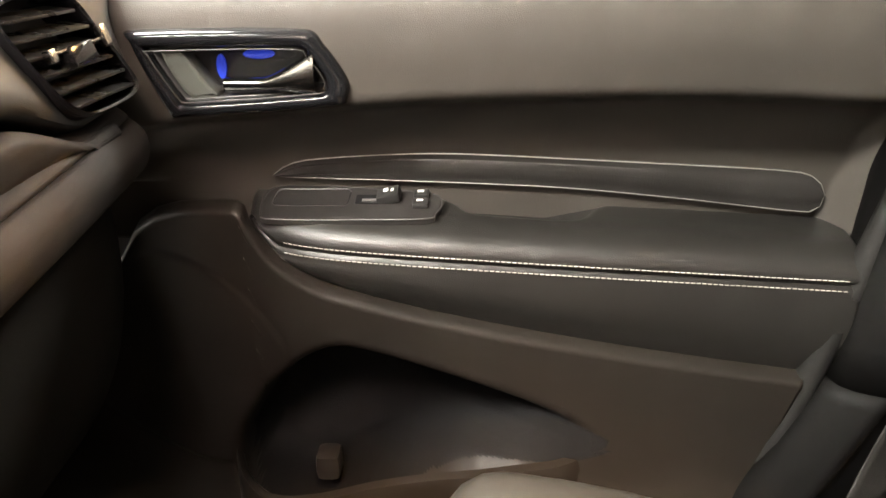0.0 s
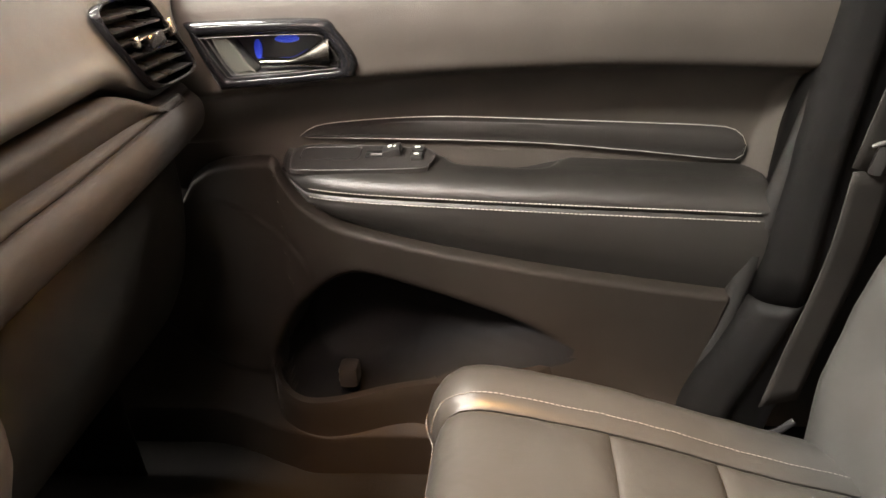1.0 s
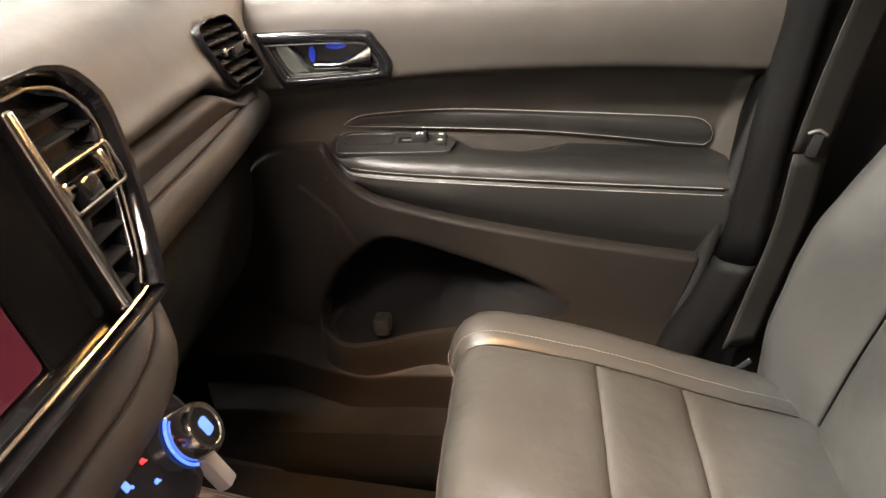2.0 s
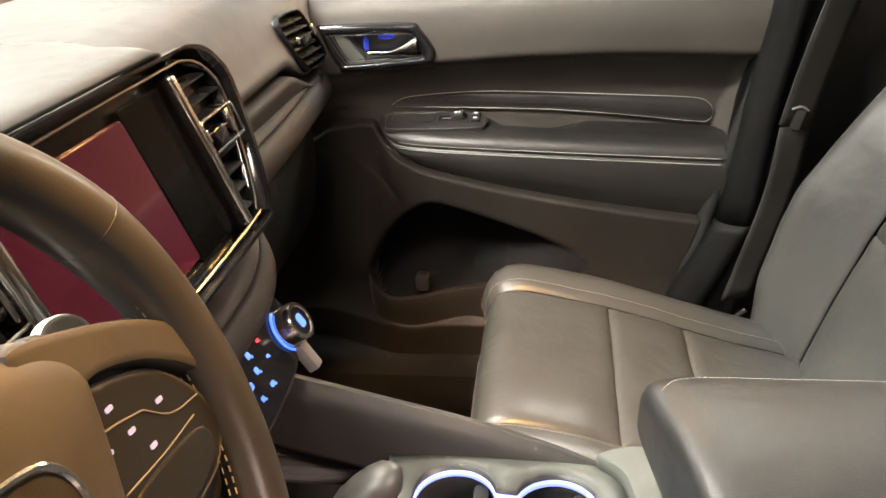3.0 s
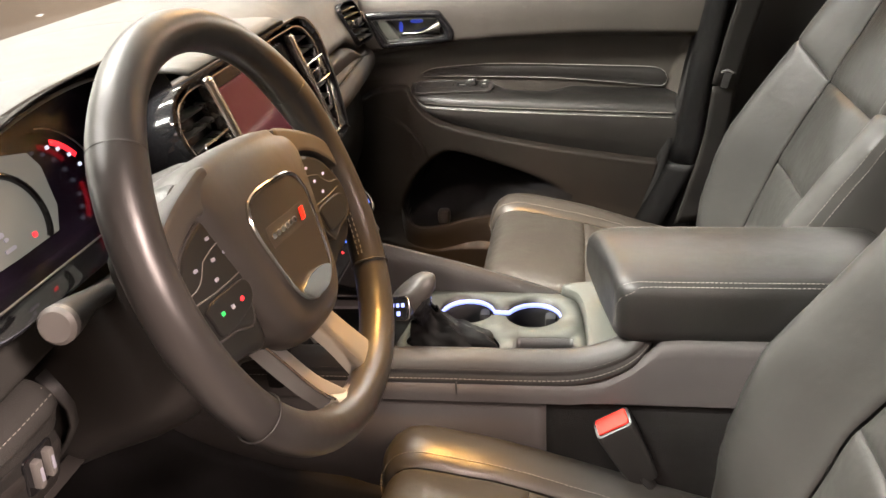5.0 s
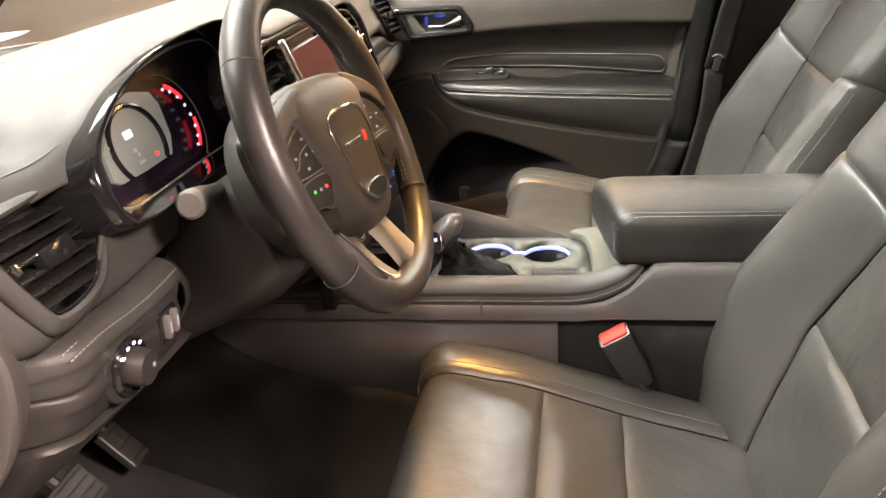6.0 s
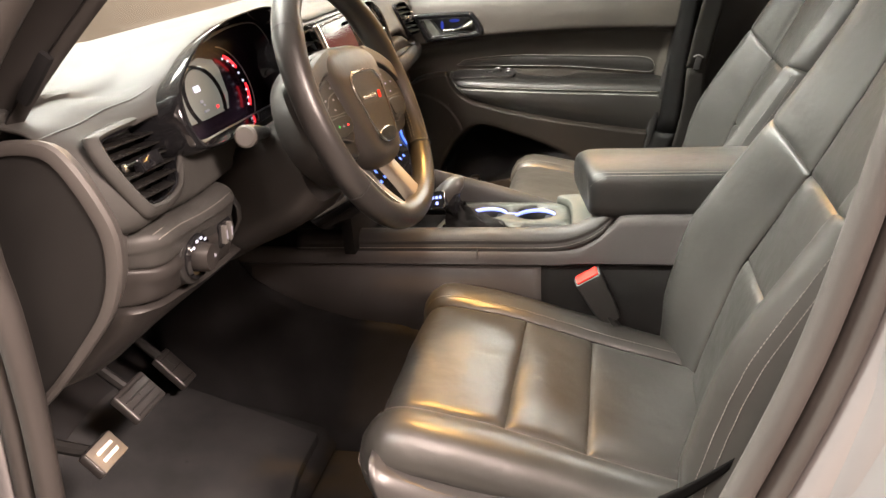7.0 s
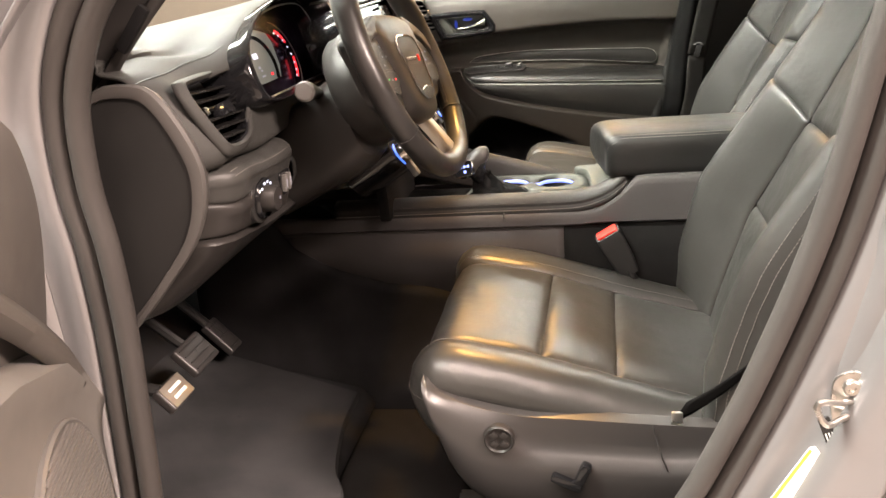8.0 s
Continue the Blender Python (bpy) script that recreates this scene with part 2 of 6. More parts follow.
def box(c, size, bevel=0.003, m=None, bm=None, segments=2):
    """A bevelled block: centre, full sizes, an optional turn m about its centre."""
    b = bmesh.new()
    bmesh.ops.create_cube(b, size=1.0)
    bmesh.ops.scale(b, vec=size, verts=b.verts)
    if bevel:
        bmesh.ops.bevel(b, geom=b.edges[:], offset=bevel, segments=segments, affect="EDGES", profile=0.6)
    if m is not None:
        bmesh.ops.transform(b, matrix=m, verts=b.verts)
    bmesh.ops.translate(b, vec=c, verts=b.verts)
    if bm is None:
        return b
    me = bpy.data.meshes.new("tmp")
    b.to_mesh(me)
    b.free()
    bm.from_mesh(me)
    bpy.data.meshes.remove(me)
    return bm


def plate(outline, frame_m, depth, bevel=0.0, bm=None):
    """A flat outline (2D points) given thickness behind it, its front edge rounded; frame_m carries local x, y, z(out) to the world."""
    b = bmesh.new()
    pts = np.array(outline, float)
    c = pts.mean(0)
    n = len(pts)
    rows = []
    nxt, prv = np.roll(pts, -1, 0), np.roll(pts, 1, 0)
    tan = nxt - prv
    nor = np.stack([tan[:, 1], -tan[:, 0]], 1)
    nor /= np.linalg.norm(nor, axis=1)[:, None] + 1e-9
    area2 = np.sum(pts[:, 0] * nxt[:, 1] - nxt[:, 0] * pts[:, 1])
    if area2 < 0:
        nor = -nor
    for inset, z in ((0, -depth), (0, -bevel), (bevel * 0.3, -bevel * 0.3), (bevel, 0), (bevel * 1.5, 0)) if bevel else ((0, -depth), (0, 0)):
        q = pts - nor * inset
        rows.append([(x, y, z) for x, y in q])
    loft(rows, True, True, b)
    bmesh.ops.transform(b, matrix=frame_m, verts=b.verts)
    if bm is None:
        return b
    me = bpy.data.meshes.new("tmp")
    b.to_mesh(me)
    b.free()
    bm.from_mesh(me)
    bpy.data.meshes.remove(me)
    return bm


def axes(o, x, out):
    """A frame at o with local x along x and local z along out."""
    z = Vector(out).normalized()
    x = Vector(x)
    x = (x - z * x.dot(z)).normalized()
    y = z.cross(x)
    return Matrix.Translation(o) @ Matrix((x, y, z)).transposed().to_4x4()


def rounded(w, h, r, n=5):
    """The outline of a rounded rectangle round 0."""
    out = []
    for cx, cy, a in ((w / 2 - r, h / 2 - r, 0), (-w / 2 + r, h / 2 - r, 90), (-w / 2 + r, -h / 2 + r, 180), (w / 2 - r, -h / 2 + r, 270)):
        for k in range(n + 1):
            b = radians(a + 90 * k / n)
            out.append((cx + r * math.cos(b), cy + r * math.sin(b)))
    return out


def circle(r, n=32):
    return [(r * math.cos(2 * math.pi * k / n), r * math.sin(2 * math.pi * k / n)) for k in range(n)]


def spin(profile, m, n=32, bm=None):
    """A turned form: (radius, height) points about local z."""
    b = bmesh.new()
    rows = [[(max(r, 1e-5) * math.cos(a), max(r, 1e-5) * math.sin(a), z) for a in np.linspace(0, 2 * math.pi, n, endpoint=False)] for r, z in profile]
    loft(rows, True, True, b)
    bmesh.ops.transform(b, matrix=m, verts=b.verts)
    if bm is None:
        return b
    me = bpy.data.meshes.new("tmp")
    b.to_mesh(me)
    b.free()
    bm.from_mesh(me)
    bpy.data.meshes.remove(me)
    return bm


def cushion(P, u0, u1, v0, v1, nu=26, nv=26, dip=0.007, puff=0.004, skirt=0.02, seam=0.006):
    """A stuffed panel over the part u0..u1, v0..v1 of the surface P(u, v), drawn in along its seams."""
    def steps(a, b, n):
        k = np.linspace(0, 1, n)
        k = 0.5 - 0.5 * np.cos(np.pi * k)
        return a + (b - a) * k
    us, vs = steps(u0, u1, nu), steps(v0, v1, nv)
    G = np.array([[P(u, v) for v in vs] for u in us], float)
    du = np.gradient(G, axis=0)
    dv = np.gradient(G, axis=1)
    N = np.cross(du, dv)
    N /= np.linalg.norm(N, axis=2)[..., None] + 1e-9
    mid = N[nu // 2, nv // 2]
    lu = np.concatenate([[0], np.cumsum(np.linalg.norm(np.diff(G[:, nv // 2], axis=0), axis=1))])
    lv = np.concatenate([[0], np.cumsum(np.linalg.norm(np.diff(G[nu // 2], axis=0), axis=1))])
    eu, ev = np.minimum(lu, lu[-1] - lu), np.minimum(lv, lv[-1] - lv)
    E = np.minimum(eu[:, None], ev[None, :])
    lift = -dip * np.exp(-(E / seam)) + puff * (1 - np.exp(-E / 0.03))
    top = G + N * lift[..., None]
    bm = bmesh.new()
    loft(top, bm=bm)
    ring = [top[0, j] for j in range(nv)] + [top[i, -1] for i in range(1, nu)] + [top[-1, j] for j in range(nv - 2, -1, -1)] + [top[i, 0] for i in range(nu - 2, 0, -1)]
    rn = [N[0, j] for j in range(nv)] + [N[i, -1] for i in range(1, nu)] + [N[-1, j] for j in range(nv - 2, -1, -1)] + [N[i, 0] for i in range(nu - 2, 0, -1)]
    loft([ring, [a - b * skirt for a, b in zip(ring, rn)]], True, False, bm)
    bmesh.ops.remove_doubles(bm, verts=bm.verts, dist=1e-6)
    return bm


def cut(bm, m, outline, reach=0.05, snap=True):
    """Takes out the faces of a sheet that lie within an outline of the frame m."""
    inv = m.inverted()
    a = np.array(outline)
    gone = []
    for f in bm.faces:
        q = inv @ f.calc_center_median()
        if abs(q.z) < reach:
            hit = False
            for (x0, y0), (x1, y1) in zip(a, np.roll(a, -1, 0)):
                if (y0 > q.y) != (y1 > q.y) and q.x < (x1 - x0) * (q.y - y0) / (y1 - y0) + x0:
                    hit = not hit
            if hit:
                gone.append(f)
    bmesh.ops.delete(bm, geom=gone, context="FACES")
    if not snap:
        return bm
    # draw the raw edge onto the outline
    nxt = np.roll(a, -1, 0)
    for v in {v for e in bm.edges if len(e.link_faces) == 1 for v in e.verts}:
        q = inv @ v.co
        if abs(q.z) < reach:
            p = np.array((q.x, q.y))
            k = np.clip(((p - a) * (nxt - a)).sum(1) / ((nxt - a) ** 2).sum(1), 0, 1)
            near = a + k[:, None] * (nxt - a)
            far = np.linalg.norm(near - p, axis=1)
            i = int(far.argmin())
            if far[i] < 0.008:
                v.co = m @ Vector((near[i][0], near[i][1], q.z))
    return bm


def stitches(lines, pitch=0.0056, length=0.0038, r=0.0005, bm=None):
    """Short thread stitches along each polyline."""
    bm = bm or bmesh.new()
    for line in lines:
        p = np.array(line, float)
        run = np.concatenate([[0], np.cumsum(np.linalg.norm(np.diff(p, axis=0), axis=1))])
        for s in np.arange(0.002, run[-1] - length, pitch):
            a, b = ([np.interp(t, run, p[:, k]) for k in range(3)] for t in (s, s + length))
            tube([a, b], r, 5, bm=bm)
    return bm

# ---- showroom ----
def room():
    b = bmesh.new()
    box((0, 0, -0.05), (400, 400, 0.1), 0, bm=b)
    piece("ground", b, FLOORTILE, "warm brown polished showroom floor", category="floor")
    for name, c, s in (("wall_north", (-8.1, 0, 1.9), (0.2, 16.4, 3.8)), ("wall_south", (9.1, 0, 1.9), (0.2, 16.4, 3.8)),
                       ("wall_east", (0.5, 8.1, 1.9), (17, 0.2, 3.8)), ("wall_west", (0.5, -8.1, 1.9), (17, 0.2, 3.8))):
        # unseen walls: front one white to brighten the windscreen view, others dark against fill
        front = name == "wall_north"
        piece(name, box(c, s, 0.01), WALLPAINT if front else DARKWALL, "plain white showroom wall" if front else "plain dark brown showroom wall", category="wall")
    piece("ceiling", box((0.5, 0, 3.9), (17.4, 16.4, 0.2), 0.01), WALLPAINT, "plain white showroom ceiling", category="ceiling")


room()


# ---- car body round the cabin ----
def car_shell():
    # floor pan with tunnel sides
    b = bmesh.new()
    box((0.55, 0, 0.50), (2.7, 1.44, 0.08), 0.01, bm=b)
    piece("floor", b, SHADEBLACK, "cabin floor with its shade put into the black", category="car floor")
    # firewall
    rows = [[(x, y, z) for y in np.linspace(-0.72, 0.72, 20)] for x, z in spline([(-0.105, 0.545), (-0.118, 0.566), (-0.25, 0.592), (-0.40, 0.622), (-0.50, 0.655), (-0.61, 0.74), (-0.68, 0.86), (-0.70, 1.18)], 26)]
    piece("wall_firewall", loft(rows), CARPET, "dark carpeted footwell rising to the firewall", thick=0.012)
    # roof and rear closing
    rows = [[(x, y, 1.78 + 0.05 * (1 - (y / 0.62) ** 2) - 0.05 * abs(x - 0.8) ** 2) for y in np.linspace(-0.62, 0.62, 16)] for x in np.linspace(0.15, 2.0, 14)]
    piece("ceiling_headliner", loft(rows), HEADLINER, "dark grey-brown cloth headliner under the roof", category="headliner", thick=0.03)
    # unseen housing added for the two map lamps
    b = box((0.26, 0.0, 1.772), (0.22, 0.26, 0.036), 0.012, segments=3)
    piece("dome_lamp", b, CAPSKIN, "unseen grey roof console added around the map lamps", kind="", category="lamp")
    # unseen closing pieces, added to keep stray light out of the passenger footwell
    piece("wall_passenger_outer", box((-0.15, 0.875, 0.82), (1.56, 0.03, 0.76), 0.012), PAINT, "unseen silver outer body side that blocks light leaks", category="car body")
    piece("trim_dash_side", box((-0.495, 0.798, 1.15), (0.59, 0.125, 0.03), 0.006), DARK, "unseen dark filler at the dashboard end that blocks light leaks", category="car trim")
    piece("wall_rear", box((1.95, 0, 1.15), (0.06, 1.5, 1.3), 0.01), DARK, "dark rear closing panel", category="wall")


car_shell()


# ---- passenger door ----
crease = curve([(-0.20, 1.112), (-0.13, 1.118), (-0.04, 1.129), (0.069, 1.138), (0.161, 1.143), (0.257, 1.145), (0.352, 1.145), (0.475, 1.140), (0.60, 1.132)])
arm_top = curve([(-0.10, 1.037), (-0.019, 1.032), (0.159, 1.021), (0.29, 1.013), (0.418, 1.006), (0.60, 0.996)])
lip = curve([(-0.030, 1.039), (-0.024, 1.027), (-0.007, 1.003), (0.025, 0.979), (0.052, 0.969), (0.086, 0.959), (0.155, 0.942), (0.258, 0.921), (0.36, 0.904), (0.461, 0.889), (0.60, 0.869)])


def put_in(name, bm, mat, parent, m, label=""):
    bmesh.ops.transform(bm, matrix=m, verts=bm.verts)
    return part(name, bm, mat, parent, label)


def scaled_to(o, k):
    a = np.array(o, float)
    c = a.mean(0)
    return [tuple(c + (p - c) * k) for p in a]


def rear_edge(z):
    return 0.43 + (z - 0.76) * 0.266


def inside(px, pz, poly):
    """Distance of many points to an outline, positive inside."""
    a = np.array(poly)
    b = np.roll(a, -1, 0)
    P = np.stack([px, pz], -1)[..., None, :]
    ab = b - a
    k = np.clip(((P - a) * ab).sum(-1) / (ab ** 2).sum(-1), 0, 1)
    d = np.linalg.norm(P - (a + k[..., None] * ab), axis=-1).min(-1)
    y, ya, yb = P[..., 1], a[:, 1], b[:, 1]
    cross = ((ya > y) != (yb > y)) & (P[..., 0] < (b[:, 0] - a[:, 0]) * (y - ya) / (yb - ya + 1e-12) + a[:, 0])
    return np.where(cross.sum(-1) % 2 == 1, d, -d)


def passenger_door():
    door = thing("passenger_door", (0.15, 0.74, 0.62), "closed passenger door panel in grained black vinyl with a padded armrest", "car door")
    N = 170

    inner_cup = spline([(-0.092, 1.191), (-0.086, 1.195), (0.030, 1.196), (0.046, 1.188), (0.060, 1.165), (0.058, 1.154), (0.048, 1.150), (-0.058, 1.142), (-0.070, 1.146)], 64, True)

    def strip(name, rows, mat, x0, label="", z_nominal=None, thick=0.006):
        out = []
        for fn, zn in rows:
            sunk = fn(0.0)[0] > 0.73 and zn < 1.2
            xs = np.linspace(x0, rear_edge(zn) + (0.030 if sunk else 0.0), N)
            # the hollow runs out towards the rear edge
            k = np.clip((xs - rear_edge(zn) + 0.018) / 0.046, 0, 1) * sunk
            k = k * k * (3 - 2 * k)
            out.append([(x, fn(x)[0] + (0.716 - fn(x)[0]) * e, fn(x)[1]) for x, e in zip(xs, k)])
        # smooth between rows
        out = np.array(out)
        k = 10
        cols = [spline(out[:, i], (len(out) - 1) * k + 1) for i in range(N)]
        grid = np.stack(cols, 1)
        hole = [(x - 0.003, -(1.164 + (z - 1.169) * 1.03)) for x, z in inner_cup]
        return part(name, cut(loft(grid), axes((0, 0.70, 0), (1, 0, 0), (0, -1, 0)), [(x, -z) for x, z in hole], 0.03), mat, door, label, thick=thick)

    strip("upper_panel", [(lambda x: (0.83, 1.222), 1.22), (lambda x: (0.77, 1.238), 1.235), (lambda x: (0.725, 1.237), 1.235), (lambda x: (0.708, 1.222), 1.22), (lambda x: (0.700, 1.19), 1.19),
                          (lambda x: (0.699, crease(x) + 0.015), 1.16), (lambda x: (0.701, crease(x) + 0.003), 1.145), (lambda x: (0.712, crease(x) - 0.002), 1.14),
                          (lambda x: (0.736, crease(x) - 0.012), 1.12), (lambda x: (0.754, crease(x) - 0.035), 1.10), (lambda x: (0.762, crease(x) - 0.062), 1.08),
                          (lambda x: (0.766, 1.05), 1.05), (lambda x: (0.768, 1.02), 1.02), (lambda x: (0.770, 0.99), 0.99)], DOORSKIN, -0.20, "soft grained upper door panel")

    # inlay strip with a ridge and a fine bright edge
    edge = spline([(-0.016, 1.058), (0.002, 1.069), (0.024, 1.073), (0.082, 1.077), (0.153, 1.078), (0.258, 1.073), (0.361, 1.0675), (0.443, 1.0625), (0.471, 1.057), (0.4835, 1.042), (0.480, 1.026),
                   (0.462, 1.0235), (0.353, 1.036), (0.240, 1.0465), (0.090, 1.053), (0.0, 1.056)], 90, True)
    centre = np.array([np.interp(edge[:, 0], [-0.016, 0.02, 0.1, 0.25, 0.36, 0.48], [1.057, 1.062, 1.067, 1.062, 1.053, 1.040])])[0]
    rows = []
    for k, y in ((1.0, 0.764), (1.0, 0.7575), (0.95, 0.7562), (0.6, 0.7563), (0.5, 0.7552), (0.12, 0.7550), (0.0, 0.7549)):
        rows.append([(0.23 + (x - 0.23) * (0.99 + 0.01 * k), y, c + (z - c) * k) for (x, z), c in zip(edge, centre)])
    inlay = part("inlay_strip", loft(rows, True), PLASTIC, door, "smooth dark inlay strip")
    part("bright_edge", tube([(x, 0.7568, z) for x, z in edge], 0.0005, 6, True), EDGE, inlay, "fine bright edge of the inlay")

    # armrest: shelf, rolled edge, padded face
    def face(x):
        return 0.690 + 0.035 * math.exp(-(x + 0.035) / 0.035)
    xs = np.concatenate([np.linspace(-0.032, 0.02, 16), np.linspace(0.023, 0.50, 210)])
    cols = []
    for x in xs:
        za, zl, f = arm_top(x), lip(x), face(x)
        tip = min(1.0, max(0.0, (x + 0.034) / 0.03))
        drop = max(za - 0.030 - zl, 0.002)
        zb = min(1.041, za + 0.011)
        pts = [(0.772, zb), (f + 0.055, zb - 0.002), (f + 0.028, za + 0.007), (f + 0.013, za + 0.001), (f + 0.004, za - 0.006), (f, za - 0.013 * tip - 0.001), (f + 0.0008, za - 0.0165 * tip - 0.001), (f + 0.0035, za - 0.0195 * tip - 0.002),
               (f + 0.0008, za - 0.0225 * tip - 0.003), (f, za - 0.026 * tip - 0.004)]
        for k in (0.15, 0.35, 0.6, 0.85, 1.0):
            pts.append((f + 0.014 * k * k - 0.003 * math.sin(math.pi * k), za - 0.026 * tip - 0.004 - drop * k))
        xe = min(x, 0.505)
        cols.append([(xe, y, z) for y, z in spline(pts, 80)])
    # shallow pull cup pressed into the shelf
    pull = spline([(0.146, 0.772), (0.154, 0.752), (0.164, 0.738), (0.178, 0.735), (0.245, 0.733), (0.266, 0.740), (0.280, 0.758), (0.284, 0.772)], 48, True)
    G = np.array(cols)
    dist = inside(G[..., 0], G[..., 1], pull)
    press = 1 / (1 + np.exp(-np.clip(dist / 0.0016, -30, 30))) * np.clip((0.295 - G[..., 0]) / 0.06, 0, 1)
    G[..., 2] -= 0.016 * press * (G[..., 2] > 1.0)
    sunk = inside(G[..., 0], G[..., 1], [(x + 0.022, y + 0.742) for x, y in rounded(0.078, 0.038, 0.006)])
    G[..., 2] -= 0.016 / (1 + np.exp(-np.clip(sunk / 0.001, -30, 30))) * (G[..., 2] > 1.0)
    skin = loft(G)
    arm = part("armrest", skin, ARMSKIN, door, "padded black armrest with double stitching", thick=0.004)
    lines = []
    for dz in (0.0150, 0.0245):
        lines.append([(x, face(x) - 0.0032, arm_top(x) - dz - 0.0005) for x in np.linspace(0.0, 0.49, 60)])
    part("stitching", stitches(lines, 0.0048, 0.0034, 0.0006), PALETHREAD, arm, "double row of grey stitching")

    # lower hard panel with the map pocket sunk into it
    pocket = spline([(-0.060, 0.775), (-0.053, 0.805), (-0.023, 0.856), (0.010, 0.888), (0.042, 0.904), (0.078, 0.898), (0.130, 0.881), (0.180, 0.864), (0.230, 0.846), (0.280, 0.825), (0.300, 0.806), (0.25, 0.784), (0.17, 0.770), (0.112, 0.745),
                     (0.028, 0.712), (-0.025, 0.715), (-0.055, 0.740)], 80, True)
    nx, nz = 260, 200
    U, V = np.meshgrid(np.linspace(0, 1, nx), np.linspace(0, 1, nz))
    V = V ** 1.3
    bottom = 0.63
    X0 = -0.30 + U * 0.82
    top = np.interp(X0, [-0.30, -0.22, -0.175, -0.158, -0.146, -0.122, -0.094, -0.056, -0.036, -0.030], [0.80, 0.90, 0.968, 0.996, 1.014, 1.031, 1.042, 1.050, 1.051, 1.046])
    top = np.where(X0 > -0.030, np.vectorize(lip)(np.clip(X0, -0.03, 0.6)), top)
    Z = top + (bottom - top) * V
    X = -0.30 + U * (rear_edge(1.0) * 0 + 0.436 + (Z - 0.76) * 0.266 + 0.30)
    top = np.where(X > -0.030, np.vectorize(lip)(np.clip(X, -0.03, 0.6)), np.interp(X, [-0.30, -0.22, -0.175, -0.158, -0.146, -0.122, -0.094, -0.056, -0.036, -0.030], [0.80, 0.90, 0.968, 0.996, 1.014, 1.031, 1.042, 1.050, 1.051, 1.046]))
    Z = top + (bottom - top) * V
    fall = top - Z
    Y = 0.688 + 0.016 * np.exp(-fall / 0.004) - 0.0022 * np.exp(-((fall - 0.006) / 0.006) ** 2) + 0.012 * np.clip(fall / 0.15, 0, 1) - 0.03 * np.clip((0.80 - Z) / 0.1, 0, 1) ** 2
    ease = np.clip((-0.01 - X) / 0.17, 0, 1)
    Y = Y + 0.055 * ease * ease * (3 - 2 * ease)
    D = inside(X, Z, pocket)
    soft = 0.003 + 0.016 * np.clip((X - 0.10) / 0.06, 0, 1) * np.clip((0.82 - Z) / 0.03, 0, 1)
    Y = Y + 0.135 / (1 + np.exp(-np.clip(D / soft, -30, 30))) * (lambda k: 1 - k * k * (3 - 2 * k))(np.clip((X - 0.06) / 0.235, 0, 1))
    # round speaker cover standing slightly proud
    Y = Y - 0.0030 / (1 + np.exp(-np.clip((0.116 - np.hypot(X + 0.115, Z - 0.875)) / 0.0012, -30, 30))) * (D < -0.004)
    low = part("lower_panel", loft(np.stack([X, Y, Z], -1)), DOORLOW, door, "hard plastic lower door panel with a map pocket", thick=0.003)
    # duller black on the faces inside the pocket outline
    low.data.materials.append(DULLBLACK)
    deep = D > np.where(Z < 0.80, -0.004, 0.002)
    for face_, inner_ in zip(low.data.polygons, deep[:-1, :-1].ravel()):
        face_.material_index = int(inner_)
    # rolled front wall of the pocket
    rim = spline([(-0.076, 0.800), (-0.068, 0.775), (-0.055, 0.756), (-0.030, 0.745), (0.016, 0.748), (0.068, 0.760), (0.117, 0.768), (0.175, 0.774), (0.236, 0.782), (0.285, 0.788)], 70)
    rows = []
    for x, zt in rim:
        ease = min(1, max(0, (-0.01 - x) / 0.17))
        yb = 0.694 + 0.055 * ease * ease * (3 - 2 * ease) - 0.02 * min(1, max(0, (0.80 - zt) / 0.06)) + 0.020 * max(0, (x - 0.24) / 0.045) ** 2 + 0.02 * max(0, (-0.058 - x) / 0.018) ** 2
        rows.append([(x, yb + a, zt + b) for a, b in spline([(0.016, -0.03), (0.015, -0.008), (0.011, -0.001), (0.005, 0.0), (0.0, -0.005), (-0.002, -0.03), (-0.010, -0.13)], 22)])
    part("pocket_front", loft(rows), DOORLOW, low, "rolled front wall of the map pocket", thick=0.003)
    part("pocket_rib", box((0.018, 0.735, 0.750), (0.026, 0.030, 0.03), 0.008), PLASTIC, low, "moulded bottle rib in the pocket")

    # inner handle in its bezel
    outer = spline([(-0.101, 1.197), (-0.093, 1.204), (0.033, 1.204), (0.052, 1.194), (0.071, 1.166), (0.071, 1.152), (0.058, 1.143), (-0.062, 1.134), (-0.078, 1.139)], 64, True)
    inner = spline([(-0.092, 1.191), (-0.086, 1.195), (0.030, 1.196), (0.046, 1.188), (0.060, 1.165), (0.058, 1.154), (0.048, 1.150), (-0.058, 1.142), (-0.070, 1.146)], 64, True)
    inner = np.array([(-0.012 + (x + 0.012) * 0.92, 1.169 + (z - 1.169) * 0.81) for x, z in inner])
    cup_r = []
    for k in np.linspace(0, 1, 13):
        a = math.pi * k
        cup_r.append([(xo + (xi * 0.985 - xo) * (0.5 - 0.5 * math.cos(a)), 0.698 - 0.0105 * math.sin(a) ** 0.8, zo + (1.169 + (zi - 1.169) * 0.98 - zo) * (0.5 - 0.5 * math.cos(a))) for (xo, zo), (xi, zi) in zip(outer, inner)])
    bezel = part("handle_bezel", loft(cup_r, True), GLOSS, door, "glossy black handle surround")
    part("bezel_rim", tube([(x * 0.99, 0.687, 1.169 + (z - 1.169) * 0.95) for x, z in inner], 0.0006, 6, True), PLASTIC, bezel, "thin dark rim")
